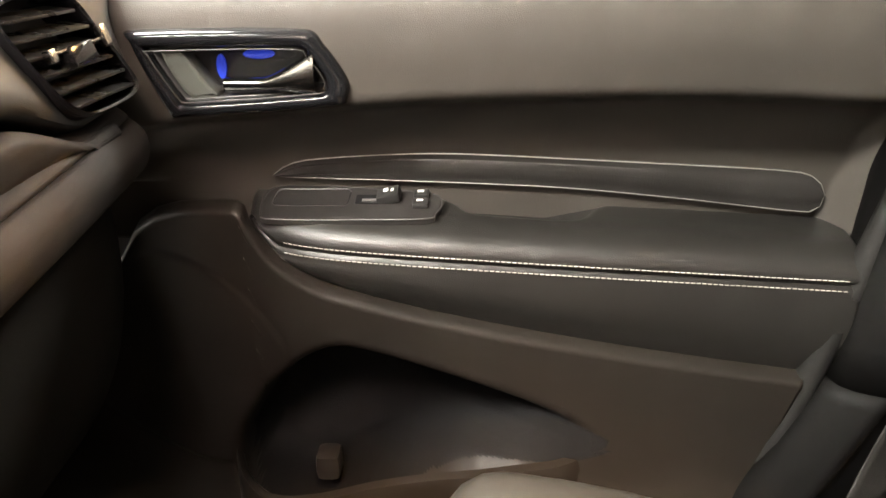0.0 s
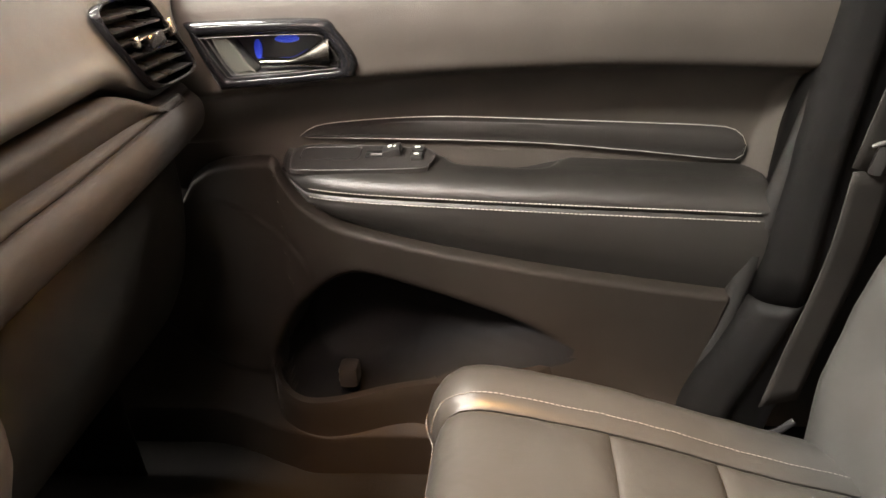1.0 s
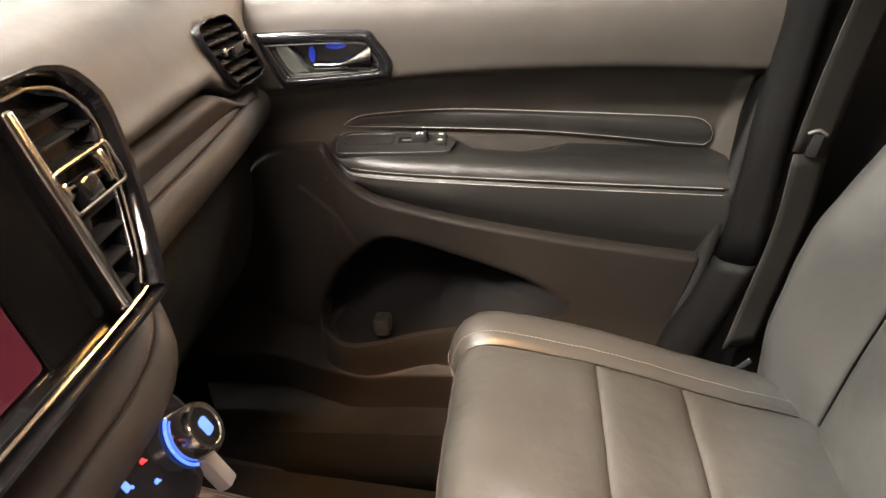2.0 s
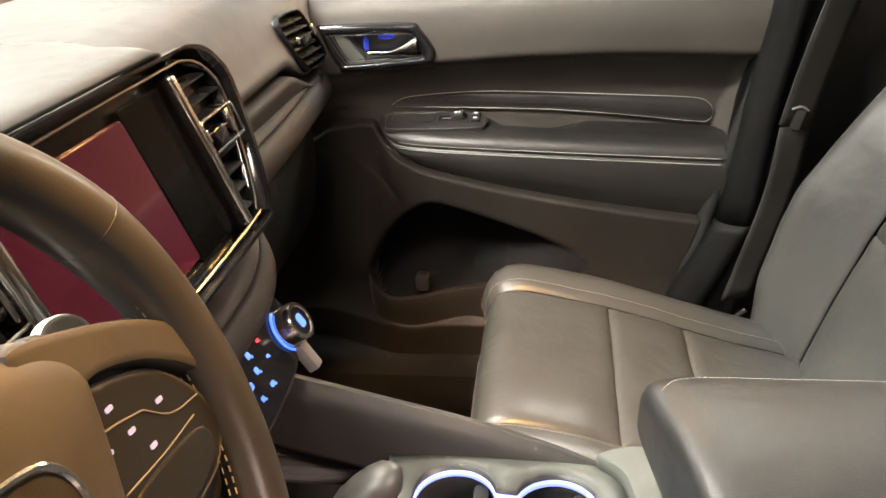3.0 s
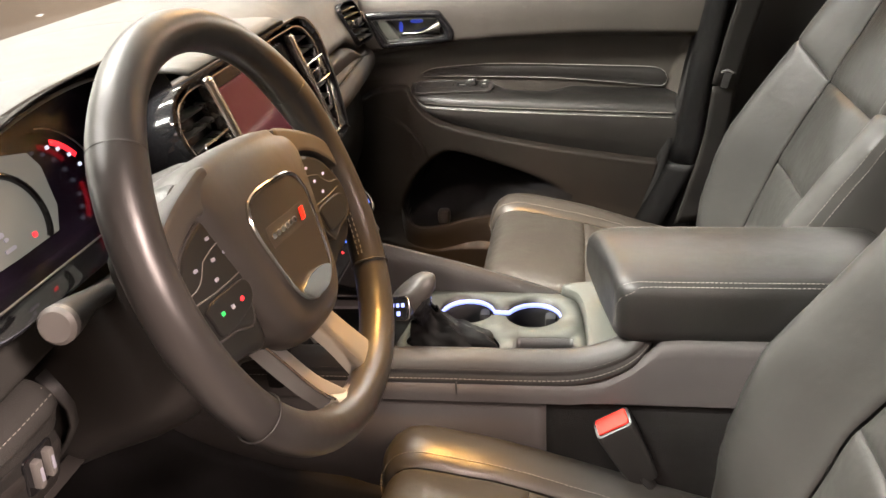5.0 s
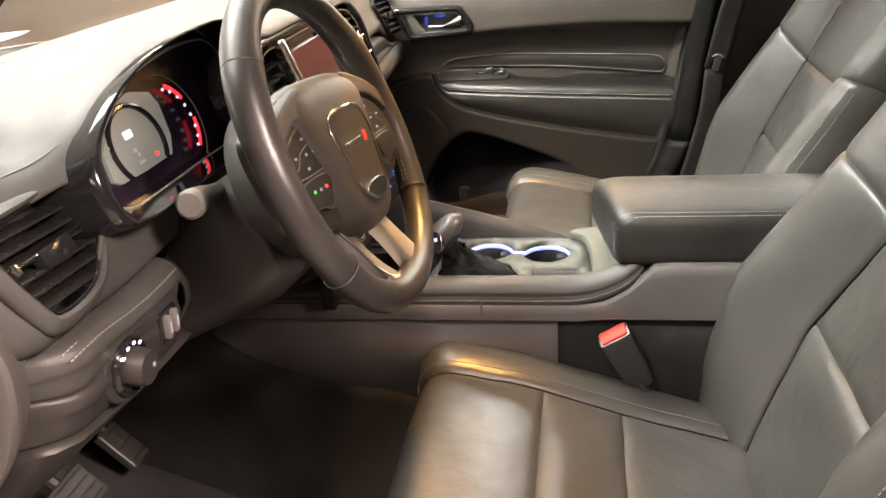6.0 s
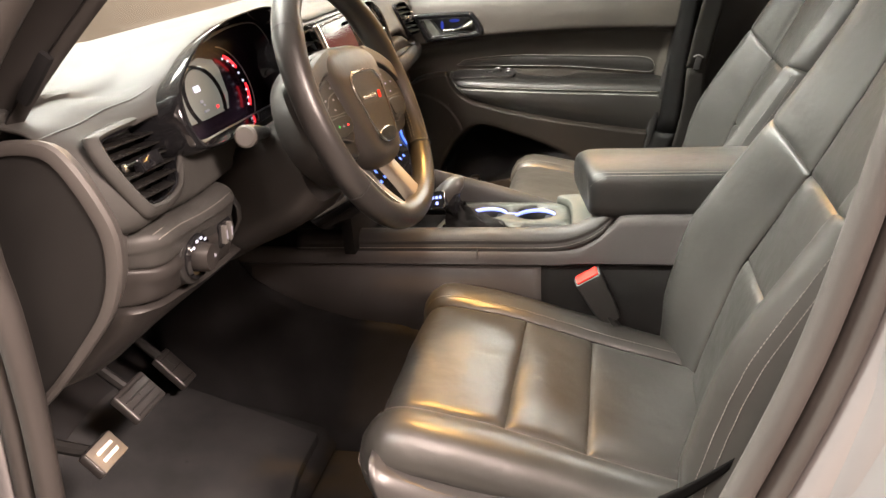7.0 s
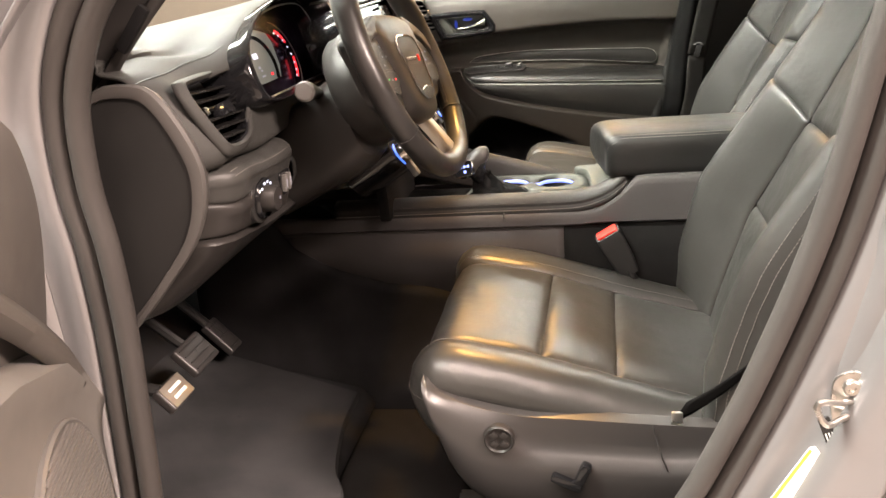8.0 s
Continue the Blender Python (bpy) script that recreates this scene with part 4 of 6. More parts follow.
    for y in np.concatenate([np.linspace(-0.664, -0.46, 40), (-0.454, -0.450, -0.448)]):
        g, e, h = groove(y), seam(y), hem(y)
        b = -0.09 * max(0.0, (y + 0.462) / 0.014) ** 2 - 0.036 * max(0.0, (-0.615 - y) / 0.045) ** 2
        up = spline([(-0.108, g - 0.001), (-0.095, g - 0.003), (-0.084, g - 0.010), (-0.080, g - 0.020), (-0.083, (g + e) / 2 - 0.004), (-0.089, e + 0.003), (-0.098, e)], 34)
        rows.append([(x + b, y, z) for x, z in up])
        rows2.append([(x + b, y, z) for x, z in spline([(-0.099, e - 0.001), (-0.090, e - 0.003), (-0.088, e - 0.012), (-0.092, (e + h) / 2), (-0.100, h + 0.003), (-0.108, h)], 24)])
        if -0.645 < y < -0.458:
            l1.append((-0.0885 + 0.0010, y, g - 0.0062))
            l2.append((-0.0830 + 0.0014, y, g - 0.0115))
    knee = part("knee_pad", loft(rows), LEATHER, d, "stitched knee pad", thick=0.003)
    part("stitching", stitches([l1, l2], 0.0055, 0.0036, 0.0006), THREAD, knee, "double grey stitching on the knee pad")
    part("switch_fascia", loft(rows2), PLASTIC, d, "dark panel below the knee pad", thick=0.003)
    rows = []
    for y in np.linspace(-0.664, -0.12, 30):
        h = hem(max(-0.72, min(-0.43, y)))
        b = -0.030 * max(0.0, (-0.615 - y) / 0.045) ** 2
        rows.append([(x + b, y, z) for x, z in spline([(-0.112, h - 0.001), (-0.104, h - 0.004), (-0.110, h - 0.016), (-0.16, 0.99), (-0.24, 0.94), (-0.42, 0.90)], 24)])
    part("lower_cover", loft(rows), PLASTIC, d, "hard lower dash cover", thick=0.004)
    # rounded end cap beside the door opening, with a dark inset
    cap = spline([(-0.232, 1.234), (-0.200, 1.249), (-0.156, 1.248), (-0.134, 1.233), (-0.110, 1.190), (-0.098, 1.143), (-0.113, 1.082), (-0.155, 1.025), (-0.250, 0.934), (-0.33, 0.906), (-0.33, 1.195)], 80, True)
    centre = np.array((-0.24, 1.09))
    def ringed(k):
        return [tuple(centre + (np.array(p) - centre) * (1 - (1 - k) * np.array((1.0, 0.75)))) for p in cap]
    part("end_cap", loft([[(x, y, z) for x, z in ringed(k)] for k, y in ((0.90, -0.640), (0.905, -0.652), (0.935, -0.664), (0.97, -0.674), (0.99, -0.681), (1.0, -0.686), (0.985, -0.690), (0.94, -0.6915), (0.895, -0.690), (0.885, -0.686))], True), CAPSKIN, d, "rounded grey dash end cover", thick=0.002)
    part("end_panel", plate(ringed(0.893), axes((0, -0.6875, 0), (1, 0, 0), (0, -1, 0)), 0.003, 0.001), DARK, d, "dark inset of the dash end")
    return d


dash = dashboard()


# ---- shared small builders ----
def put(name, bm, mat, parent, m, label="", smooth=40):
    """A part made round 0 and set by the frame m."""
    bmesh.ops.transform(bm, matrix=m, verts=bm.verts)
    return part(name, bm, mat, parent, label, smooth)


def scaled(o, k, c=None):
    a = np.array(o, float)
    c = a.mean(0) if c is None else np.array(c)
    return [tuple(c + (p - c) * k) for p in a]


def air_vent(name, m, outline, slats, label, tilt, bar, loop=False):
    """An air vent: black mouth, slats and a chrome-tipped grip; m: its frame, outline in it."""
    v = thing(name, m.translation, label, "air vent", "dashboard air vents")
    o = spline(outline, 56, True)
    a = np.array(o)
    part("vent_frame", loft([[m @ Vector((x, y, z)) for x, y in scaled(o, k)] for k, z in ((1.05, -0.014), (1.05, 0.001), (1.03, 0.0030), (0.99, 0.0015), (0.97, -0.03))], True), GLOSS, v, "thin glossy black frame")
    part("vent_back", plate(scaled(o, 0.98), m @ Matrix.Translation((0, 0, -0.026)), 0.004), DARK, v)
    lo, hi = a[:, 1].min(), a[:, 1].max()
    for k in np.linspace(0.14, 0.88, slats):
        y = lo + (hi - lo) * k
        cr = []
        for p, q in zip(a, np.roll(a, -1, 0)):
            if (p[1] - y) * (q[1] - y) < 0:
                cr.append(p[0] + (q[0] - p[0]) * (y - p[1]) / (q[1] - p[1]))
        if len(cr) < 2:
            continue
        x0, x1 = min(cr), max(cr)
        b = box((0, 0, 0), (x1 - x0 - 0.001, 0.0022, 0.020), 0.0008, pose(0, 0, 0, 24, 0, 0))
        bmesh.ops.rotate(b, matrix=Matrix.Rotation(radians(tilt), 3, "Z"), verts=b.verts)
        put("slat", b, SLAT, v, m @ Matrix.Translation(((x0 + x1) / 2, y, -0.008)))
    x0, x1, y0, y1 = bar
    ym = (y0 + y1) / 2
    part("grip_bar", tube([m @ Vector((x, y, 0.004)) for x, y in spline([(x0, ym + 0.001), ((x0 + x1) / 2, ym), (x1, ym - 0.001)], 12)], 0.0011, 6), CHROME, v, "slim chrome grip bar")
    if loop:
        ring = [((x0 + x1) / 2 + x, ym + y) for x, y in rounded(x1 - x0 + 0.008, y1 - y0 + 0.004, 0.004)]
        part("grip_frame", tube([m @ Vector((x, y, 0.010)) for x, y in ring], 0.0013, 6, True), CHROME, v, "slim chrome grip frame")
    put("grip", box((0, 0, 0), ((x1 - x0) * 0.40, (y1 - y0) * 0.8, 0.012), 0.003), GLOSS, v, m @ Matrix.Translation(((x0 + x1) / 2, ym - (y1 - y0) * 0.3, 0.001)))
    put("chrome_tip", box((0, 0, 0), (0.009, (y1 - y0) * 0.9, 0.007), 0.0025), CHROME, v, m @ Matrix.Translation((x1 - 0.003, ym, 0.004)), "bright chrome tip")
    put("chrome_tip", box((0, 0, 0), (0.007, (y1 - y0) * 0.5, 0.007), 0.002), CHROME, v, m @ Matrix.Translation((x0 + 0.004, ym, 0.004)), "bright chrome tip")
    return v


air_vent("driver_air_vent", VENT_D, VENT_D_SHAPE, 6, "black driver-side air vent with chrome-tipped grip", -4, (-0.058, 0.050, -0.006, 0.014))
lip_rows = []
for k, z in ((1.06, 0.001), (1.09, 0.0038), (1.14, 0.0050), (1.20, 0.0035), (1.27, -0.001), (1.31, -0.006)):
    lip_rows.append([VENT_D @ Vector((x, y, z)) for x, y in scaled(spline(VENT_D_SHAPE, 72, True), k)])
part("vent_lip", loft(lip_rows, True), DASHSKIN, dash, "soft rounded lip round the driver vent", thick=0.002)
air_vent("passenger_air_vent", VENT_P, VENT_P_SHAPE, 6, "black passenger-side air vent with chrome-tipped grip", -3, (-0.058, 0.026, -0.006, 0.012))


# ---- middle stack: screen and two vents ----
STACK = axes((-0.036, -0.033, 1.212), (0, 1, 0), (0.939, 0, 0.343))


def middle_stack():
    s = thing("centre_stack", (-0.06, -0.033, 1.2), "glossy black centre stack with a lit touch screen", "car console")
    o = spline([(-0.223, 0.035), (-0.219, 0.054), (-0.204, 0.070), (-0.18, 0.077), (-0.14, 0.079), (0.14, 0.079), (0.18, 0.077), (0.204, 0.070), (0.219, 0.054), (0.223, 0.035), (0.205, -0.02), (0.180, -0.064), (0.166, -0.076), (0.145, -0.081), (-0.145, -0.081), (-0.166, -0.076), (-0.180, -0.064), (-0.205, -0.02)], 90, True)
    part("surround", loft([[STACK @ Vector((x, y, z)) for x, y in scaled(o, k, (0, 0))] for k, z in ((1.03, -0.06), (1.03, 0.0), (1.015, 0.007), (0.985, 0.007), (0.96, 0.002), (0.955, -0.012), (0.5, -0.012), (0.02, -0.012))], True), GLOSS, s, "glossy black surround")
    part("bright_rim", tube([STACK @ Vector((x * 0.935, y * 0.90, 0.0)) for x, y in o], 0.0016, 8, True), CHROME, s, "bright rim")
    part("touch_screen", plate([(x - 0.034, y - 0.002) for x, y in rounded(0.170, 0.116, 0.004)], STACK @ Matrix.Translation((0, 0, -0.003)), 0.007, 0.001), SCREEN, s, "lit wine-red touch screen")
    part("side_glass", plate([(x + 0.088, y - 0.002) for x, y in rounded(0.066, 0.128, 0.004)], STACK @ Matrix.Translation((0, 0, -0.005)), 0.005, 0.001), BLACKGLASS, s, "black glass beside the screen")
    part("lower_glass", plate([(x - 0.034, y - 0.069) for x, y in rounded(0.17, 0.012, 0.003)], STACK @ Matrix.Translation((0, 0, -0.003)), 0.007, 0.001), GLOSS, s)
    put("chrome_bar", box((0, 0, 0), (0.015, 0.146, 0.016), 0.005, segments=3), CHROME, s, STACK @ Matrix.Translation((-0.131, 0.002, 0.005)), "wide upright chrome bar")
    put("chrome_bar", box((0, 0, 0), (0.010, 0.134, 0.012), 0.003, segments=3), CHROME, s, STACK @ Matrix.Translation((0.128, -0.002, 0.002)), "upright chrome bar")
    return s


middle_stack()
for q, nm in ((-1, "driver"), (1, "passenger")):
    pts = [(q * 0.135, 0.064), (q * 0.180, 0.062), (q * 0.206, 0.045), (q * 0.200, 0.018), (q * 0.178, -0.03), (q * 0.155, -0.066), (q * 0.136, -0.068)]
    v = air_vent("middle_air_vent", STACK @ Matrix.Translation((0, 0, -0.002)), pts if q > 0 else pts[::-1], 8, "black upright air vent beside the touch screen", 0, (0.134, 0.192, -0.004, 0.020) if q > 0 else (-0.192, -0.134, -0.004, 0.020), True)


# ---- climate controls ----
CLIM = axes((0.003, -0.033, 1.03), (0, 1, 0), (0.85, 0, 0.52))


def climate():
    s = thing("climate_panel", (-0.02, -0.033, 1.02), "black climate control panel with two blue-lit dials", "control panel")
    o = spline([(-0.16, 0.05), (-0.12, 0.062), (0.12, 0.062), (0.16, 0.050), (0.172, 0.010), (0.150, -0.018), (0.09, -0.032), (-0.09, -0.032), (-0.150, -0.018), (-0.172, 0.010)], 60, True)
    part("fascia", plate(o, CLIM, 0.10, 0.006), GLOSS, s, "glossy black fascia")
    for q in (-1, 1):
        m = CLIM @ Matrix.Translation((q * 0.146, 0.004, 0))
        k = part("dial", spin([(0.0195, 0.0), (0.0195, 0.016), (0.0175, 0.0195), (0.0145, 0.0195), (0.0135, 0.018), (0.0, 0.018)], m, 36), CHROME, s, "chrome-rimmed dial")
        put("dial_icon", plate(rounded(0.010, 0.013, 0.003), Matrix.Translation((0, 0, 0.0192)), 0.001), BLUEGLOW, k, m, "blue lit symbol")
        put("dial_cap", plate(circle(0.0135), Matrix.Translation((0, 0, 0.0186)), 0.001), GLOSS, k, m)
        part("dial_glow", tube([m @ Vector((0.0215 * math.cos(a), 0.0215 * math.sin(a), 0.002)) for a in np.linspace(radians(105), radians(235), 20)], 0.0013, 6), BLUEGLOW, s, "blue glow behind the dial")
        put("side_key", box((0, 0, 0), (0.014, 0.030, 0.012), 0.003), GREY, s, CLIM @ Matrix.Translation((q * 0.142, -0.028, 0.002)), "grey side key")
        for x, y, w, h, mt in ((0.132, 0.040, 0.008, 0.007, BLUEGLOW), (0.101, 0.022, 0.006, 0.004, REDGLOW if q > 0 else BLUEGLOW), (0.098, 0.006, 0.006, 0.004, BLUEGLOW), (0.077, 0.022, 0.008, 0.008, BLUEGLOW),
                               (0.073, 0.008, 0.008, 0.008, BLUEGLOW), (0.055, 0.025, 0.007, 0.006, BLUEGLOW), (0.078, -0.011, 0.009, 0.006, BLUEGLOW), (0.055, -0.010, 0.007, 0.006, BLUEGLOW), (0.028, -0.014, 0.006, 0.004, REDGLOW)):
            put("lit_symbol", plate(rounded(w * 0.75, h * 0.75, 0.0012), Matrix.Translation((0, 0, 0.0006)), 0.001), mt, s, CLIM @ Matrix.Translation((q * x, y, 0)))
            put("lit_symbol", plate(rounded(w * 0.30, h * 0.30, 0.0005), Matrix.Translation((w * 0.45, -h * 0.45, 0.0006)), 0.001), mt, s, CLIM @ Matrix.Translation((q * x, y, 0)))
    fan = CLIM @ Matrix.Translation((0.040, 0.010, 0))
    part("fan_ring", tube([fan @ Vector((0.0115 * math.cos(a), 0.0115 * math.sin(a), 0.004)) for a in np.linspace(0, 2 * math.pi, 28, endpoint=False)], 0.0012, 6, True), CHROME, s, "chrome ring of the fan knob")
    part("fan_knob", spin([(0.0105, 0.0), (0.0105, 0.008), (0.009, 0.010), (0.0, 0.010)], fan, 28), GLOSS, s, "small fan knob")
    put("lit_symbol", plate(rounded(0.008, 0.006, 0.002), Matrix.Translation((0, 0, 0.0106)), 0.001), BLUEGLOW, s, fan)
    # block for the deep bin below, its shade put into black, running into the console
    part("bin", box((0.03, -0.02, 0.885), (0.15, 0.16, 0.03), 0.004), SHADEBLACK, s)
    part("bin_back", box((-0.055, -0.02, 0.955), (0.02, 0.22, 0.12), 0.004), SHADEBLACK, s)
    return s


climate()


# ---- instruments ----
def instruments():
    s = thing("instrument_cluster", (-0.14, -0.335, 1.22), "instrument cluster with a grey lit display and red rev counter", "instruments")
    o = spline(CLUSTER, 90, True)
    mouth = spline([(-0.160, -0.030), (-0.152, 0.006), (-0.138, 0.020), (-0.106, 0.036), (-0.075, 0.048), (-0.039, 0.059), (0.05, 0.068), (0.13, 0.065), (0.156, 0.048), (0.162, 0.020), (0.155, -0.030), (0.13, -0.050), (0.0, -0.050), (-0.10, -0.049), (-0.13, -0.048), (-0.152, -0.042)], 90, True)
    rows = []
    for k, z in ((-0.07, -0.03), (-0.07, 0.046), (-0.03, 0.052), (0.05, 0.055), (0.17, 0.055), (0.32, 0.050), (0.6, 0.034), (0.95, 0.020), (1.0, 0.016), (1.08, -0.006)):
        rows.append([DIALS @ Vector((x + (a - x) * k, y + (b - y) * k, z)) for (x, y), (a, b) in zip(o, mouth)])
    part("hood_frame", loft(rows, True), GLOSS, s, "glossy black hooded frame")
    part("inner_rim", tube([DIALS @ Vector((x, y, 0.0185)) for x, y in mouth], 0.0008, 6, True), SATIN, s, "fine pale rim")
    part("dial_face", plate(scaled(mouth, 1.0, (0, 0)), DIALS @ Matrix.Translation((0, 0, -0.006)), 0.005), DIAL, s, "violet-black dial face")
    lcd = part("display", plate([(-0.118, -0.022), (-0.112, 0.006), (-0.084, 0.026), (-0.060, 0.039), (-0.025, 0.046), (0.010, 0.037), (0.017, 0.022), (0.010, -0.012), (-0.004, -0.030), (-0.060, -0.030), (-0.108, -0.028)], DIALS @ Matrix.Translation((0, 0, -0.001)), 0.004), LCD, s, "grey lit driver display")
    ring = [DIALS @ Vector((-0.054 + 0.046 * math.cos(a), -0.004 + 0.041 * math.sin(a), 0.0)) for a in np.linspace(radians(-38), radians(218), 44)]
    part("display_arc", tube(ring, 0.0030, 8), GLOSS, s, "black arc over the display")
    for x, y, w, h, mt in ((-0.063, 0.010, 0.015, 0.008, WHITEGLOW), (-0.065, -0.007, 0.007, 0.004, SYMBOL), (-0.062, -0.012, 0.005, 0.003, SYMBOL), (-0.063, -0.020, 0.013, 0.003, SYMBOL), (-0.032, -0.021, 0.005, 0.004, REDGLOW)):
        put("display_bar", plate(rounded(w, h, 0.0015), Matrix.Translation((0, 0, 0.0005)), 0.001), mt, lcd, DIALS @ Matrix.Translation((x, y, 0)))
    cx, cy, r = 0.020, -0.006, 0.046

    def arc(a0, a1, rr, w, mt, name):
        b = bmesh.new()
        loft([[DIALS @ Vector((cx + q * math.cos(a), cy + q * math.sin(a) * 0.95, 0.001)) for a in np.linspace(radians(a0), radians(a1), 24)] for q in (rr - w, rr + w)], bm=b)
        return part(name, b, mt, s, thick=0.0008)
    arc(66, 28, r * 1.04, 0.0026, REDGLOW, "rev_arc")
    arc(-4, -46, r * 1.04, 0.0026, REDGLOW, "rev_arc")
    arc(80, -60, r * 1.32, 0.0006, SATIN, "dial_line")
    for k, a in enumerate((74, 56, 38, 19, 2, -17, -34, -50)):
        put("rev_mark", plate(rounded(0.0048, 0.0032, 0.0008), Matrix.Translation((0, 0, 0.0028)), 0.0006), WHITEGLOW, s, DIALS @ Matrix.Translation((cx + r * 0.90 * math.cos(radians(a)), cy + r * 0.88 * math.sin(radians(a)), 0)))
    return s


instruments()


# ---- steering wheel, column and stalk ----
WHEEL = axes((0.068, -0.353, 1.212), (0, 1, 0), (0.933, 0, 0.36)) @ Matrix.Rotation(radians(-6.5), 4, "Z")


HUB = WHEEL @ Matrix.Translation((-0.004, -0.012, 0))


def wheel_point(x, y, z=0.0):
    return WHEEL @ Vector((x, y, z))


def hub_point(x, y, z=0.0):
    return HUB @ Vector((x, y, z))


def steering_wheel():
    w = thing("steering_wheel", WHEEL.translation, "black leather steering wheel with grey spokes and chrome-edged hub", "steering wheel")
    R = 0.167
    an = np.linspace(0, 2 * math.pi, 120, endpoint=False)
    pts, rad = [], []
    for a in an:
        flat = 1 - 0.03 * max(0, -math.sin(a)) ** 6 - 0.042 * max(0, math.sin(a)) ** 2
        pts.append(wheel_point(R * math.cos(a), R * math.sin(a) * flat, 0))
        grip = 0.0018 * (math.exp(-((math.degrees(a) - 32) / 14) ** 2) + math.exp(-((math.degrees(a) - 148) / 14) ** 2))
        rad.append(0.0165 + grip)
    rim = part("rim", tube(pts, rad, 20, True), RIMSKIN, w, "thick leather-wrapped rim")
    for a in (33, -33, 145, 215):
        c, si = math.cos(radians(a)), math.sin(radians(a))
        ring = [wheel_point((R + 0.0178 * math.cos(b)) * c, (R + 0.0178 * math.cos(b)) * si * (1 - 0.042 * max(0, si) ** 2), 0.0178 * math.sin(b)) for b in np.linspace(0, 2 * math.pi, 24, endpoint=False)]
        part("rim_joint", tube(ring, 0.0008, 6, True), DARK, rim, "leather joint on the rim")
    # lacing on the inner side of the rim
    lines = [[wheel_point((R - 0.0166) * math.cos(radians(a)), (R - 0.0166) * math.sin(radians(a)), dz) for a in np.linspace(a0, a1, 40)] for a0, a1 in ((-31, 24), (156, 213)) for dz in (-0.002, 0.002)]
    for pair in (lines[:2], lines[2:]):
        part("lacing", stitches(pair, 0.0055, 0.0030, 0.0005), THREAD, rim, "thread lacing inside the rim")
    # hub pad
    half = [(0.045, 0.083), (0.082, 0.077), (0.099, 0.062), (0.097, 0.044), (0.088, 0.014), (0.078, -0.014), (0.071, -0.036), (0.060, -0.060), (0.038, -0.076)]
    hub = spline([(0, 0.084)] + half + [(0, -0.080)] + [(-x, y) for x, y in half[::-1]], 120, True)
    rows = [[hub_point(x, y, z) for x, y in scaled(hub, k, (0, 0))] for k, z in ((0.95, -0.05), (0.985, -0.024), (1.0, -0.014), (0.998, -0.007), (0.985, -0.001), (0.95, 0.0045), (0.89, 0.0085), (0.80, 0.0115), (0.6, 0.0140), (0.3, 0.0145), (0.01, 0.0145))]
    part("hub_pad", loft(rows, True), HUBSKIN, w, "smooth airbag cover")
    shield_half = [(0.030, 0.043), (0.047, 0.037), (0.053, 0.021), (0.047, -0.005), (0.039, -0.030), (0.030, -0.043), (0.016, -0.050)]
    badge = spline([(0, 0.044)] + shield_half + [(0, -0.051)] + [(-x, y) for x, y in shield_half[::-1]], 80, True)
    part("badge_rim", tube([hub_point(x, y, 0.0150) for x, y in badge], 0.0019, 8, True), CHROME, w, "chrome shield outline")
    part("badge_field", plate(scaled(badge, 0.97, (0, 0)), HUB @ Matrix.Translation((0, 0, 0.0152)), 0.004), PLASTIC, w)
    part("badge_foot", plate(spline([(-0.031, -0.040), (-0.020, -0.035), (0.0, -0.033), (0.020, -0.035), (0.031, -0.040), (0.017, -0.050), (0.0, -0.051), (-0.017, -0.050)], 40, True), HUB @ Matrix.Translation((0, 0, 0.0172)), 0.003, 0.001), CHROME, w, "chrome foot of the shield")
    part("name_groove", plate([(x, y + 0.009) for x, y in rounded(0.078, 0.016, 0.003)], HUB @ Matrix.Translation((0, 0, 0.0156)), 0.001), DARK, w, "dark sunk name band")
    for k in range(6):
        put("name_bar", plate(rounded(0.0066, 0.0046, 0.0015), Matrix.Translation((0, 0, 0.0170)), 0.001, 0.0004), CHROME, w, HUB @ Matrix.Translation((-0.032 + 0.0082 * k, 0.009, 0)))
    for k in range(2):
        put("red_slash", plate([(0, 0), (0.0034, 0), (0.0066, 0.010), (0.0032, 0.010)], Matrix.Translation((0, 0, 0.0170)), 0.001), RED, w, HUB @ Matrix.Translation((0.0205 + 0.0047 * k, 0.0040, 0)), "red slash")
    # side spokes with switch pods
    for q in (-1, 1):
        sp = spline([(q * 0.080, 0.070), (q * 0.120, 0.060), (q * 0.158, 0.050), (q * 0.160, -0.008), (q * 0.145, -0.040), (q * 0.105, -0.050), (q * 0.070, -0.045)], 40, True)
        part("spoke", plate(sp if q > 0 else sp, HUB @ Matrix.Translation((0, 0, -0.003)), 0.022, 0.005), PODSKIN, w)
        wing = spline([(q * x, y) for x, y in ((0.062, 0.077), (0.10, 0.070), (0.138, 0.056), (0.160, 0.040), (0.161, 0.017), (0.143, 0.030), (0.124, 0.041), (0.098, 0.049), (0.070, 0.050))], 60, True)
        part("upper_spoke", plate(wing, HUB @ Matrix.Translation((0, 0, 0.0085)), 0.018, 0.003), HUBSKIN, w, "leather-look upper spoke")
        pod = spline([(q * x, y) for x, y in ((0.076, 0.044), (0.097, 0.045), (0.124, 0.037), (0.140, 0.026), (0.153, 0.008), (0.156, -0.010), (0.140, -0.024), (0.114, -0.028), (0.088, -0.032), (0.076, 0.0))], 60, True)
        p = part("switch_pod", plate(pod, HUB @ Matrix.Translation((0, 0, 0.0045)), 0.010, 0.002), PODSKIN, w, "dark switch pod")
        part("pod_rim", tube([hub_point(x, y, 0.0030) for x, y in pod], 0.0011, 6, True), SHIELD, p, "satin rim of the switch pod")
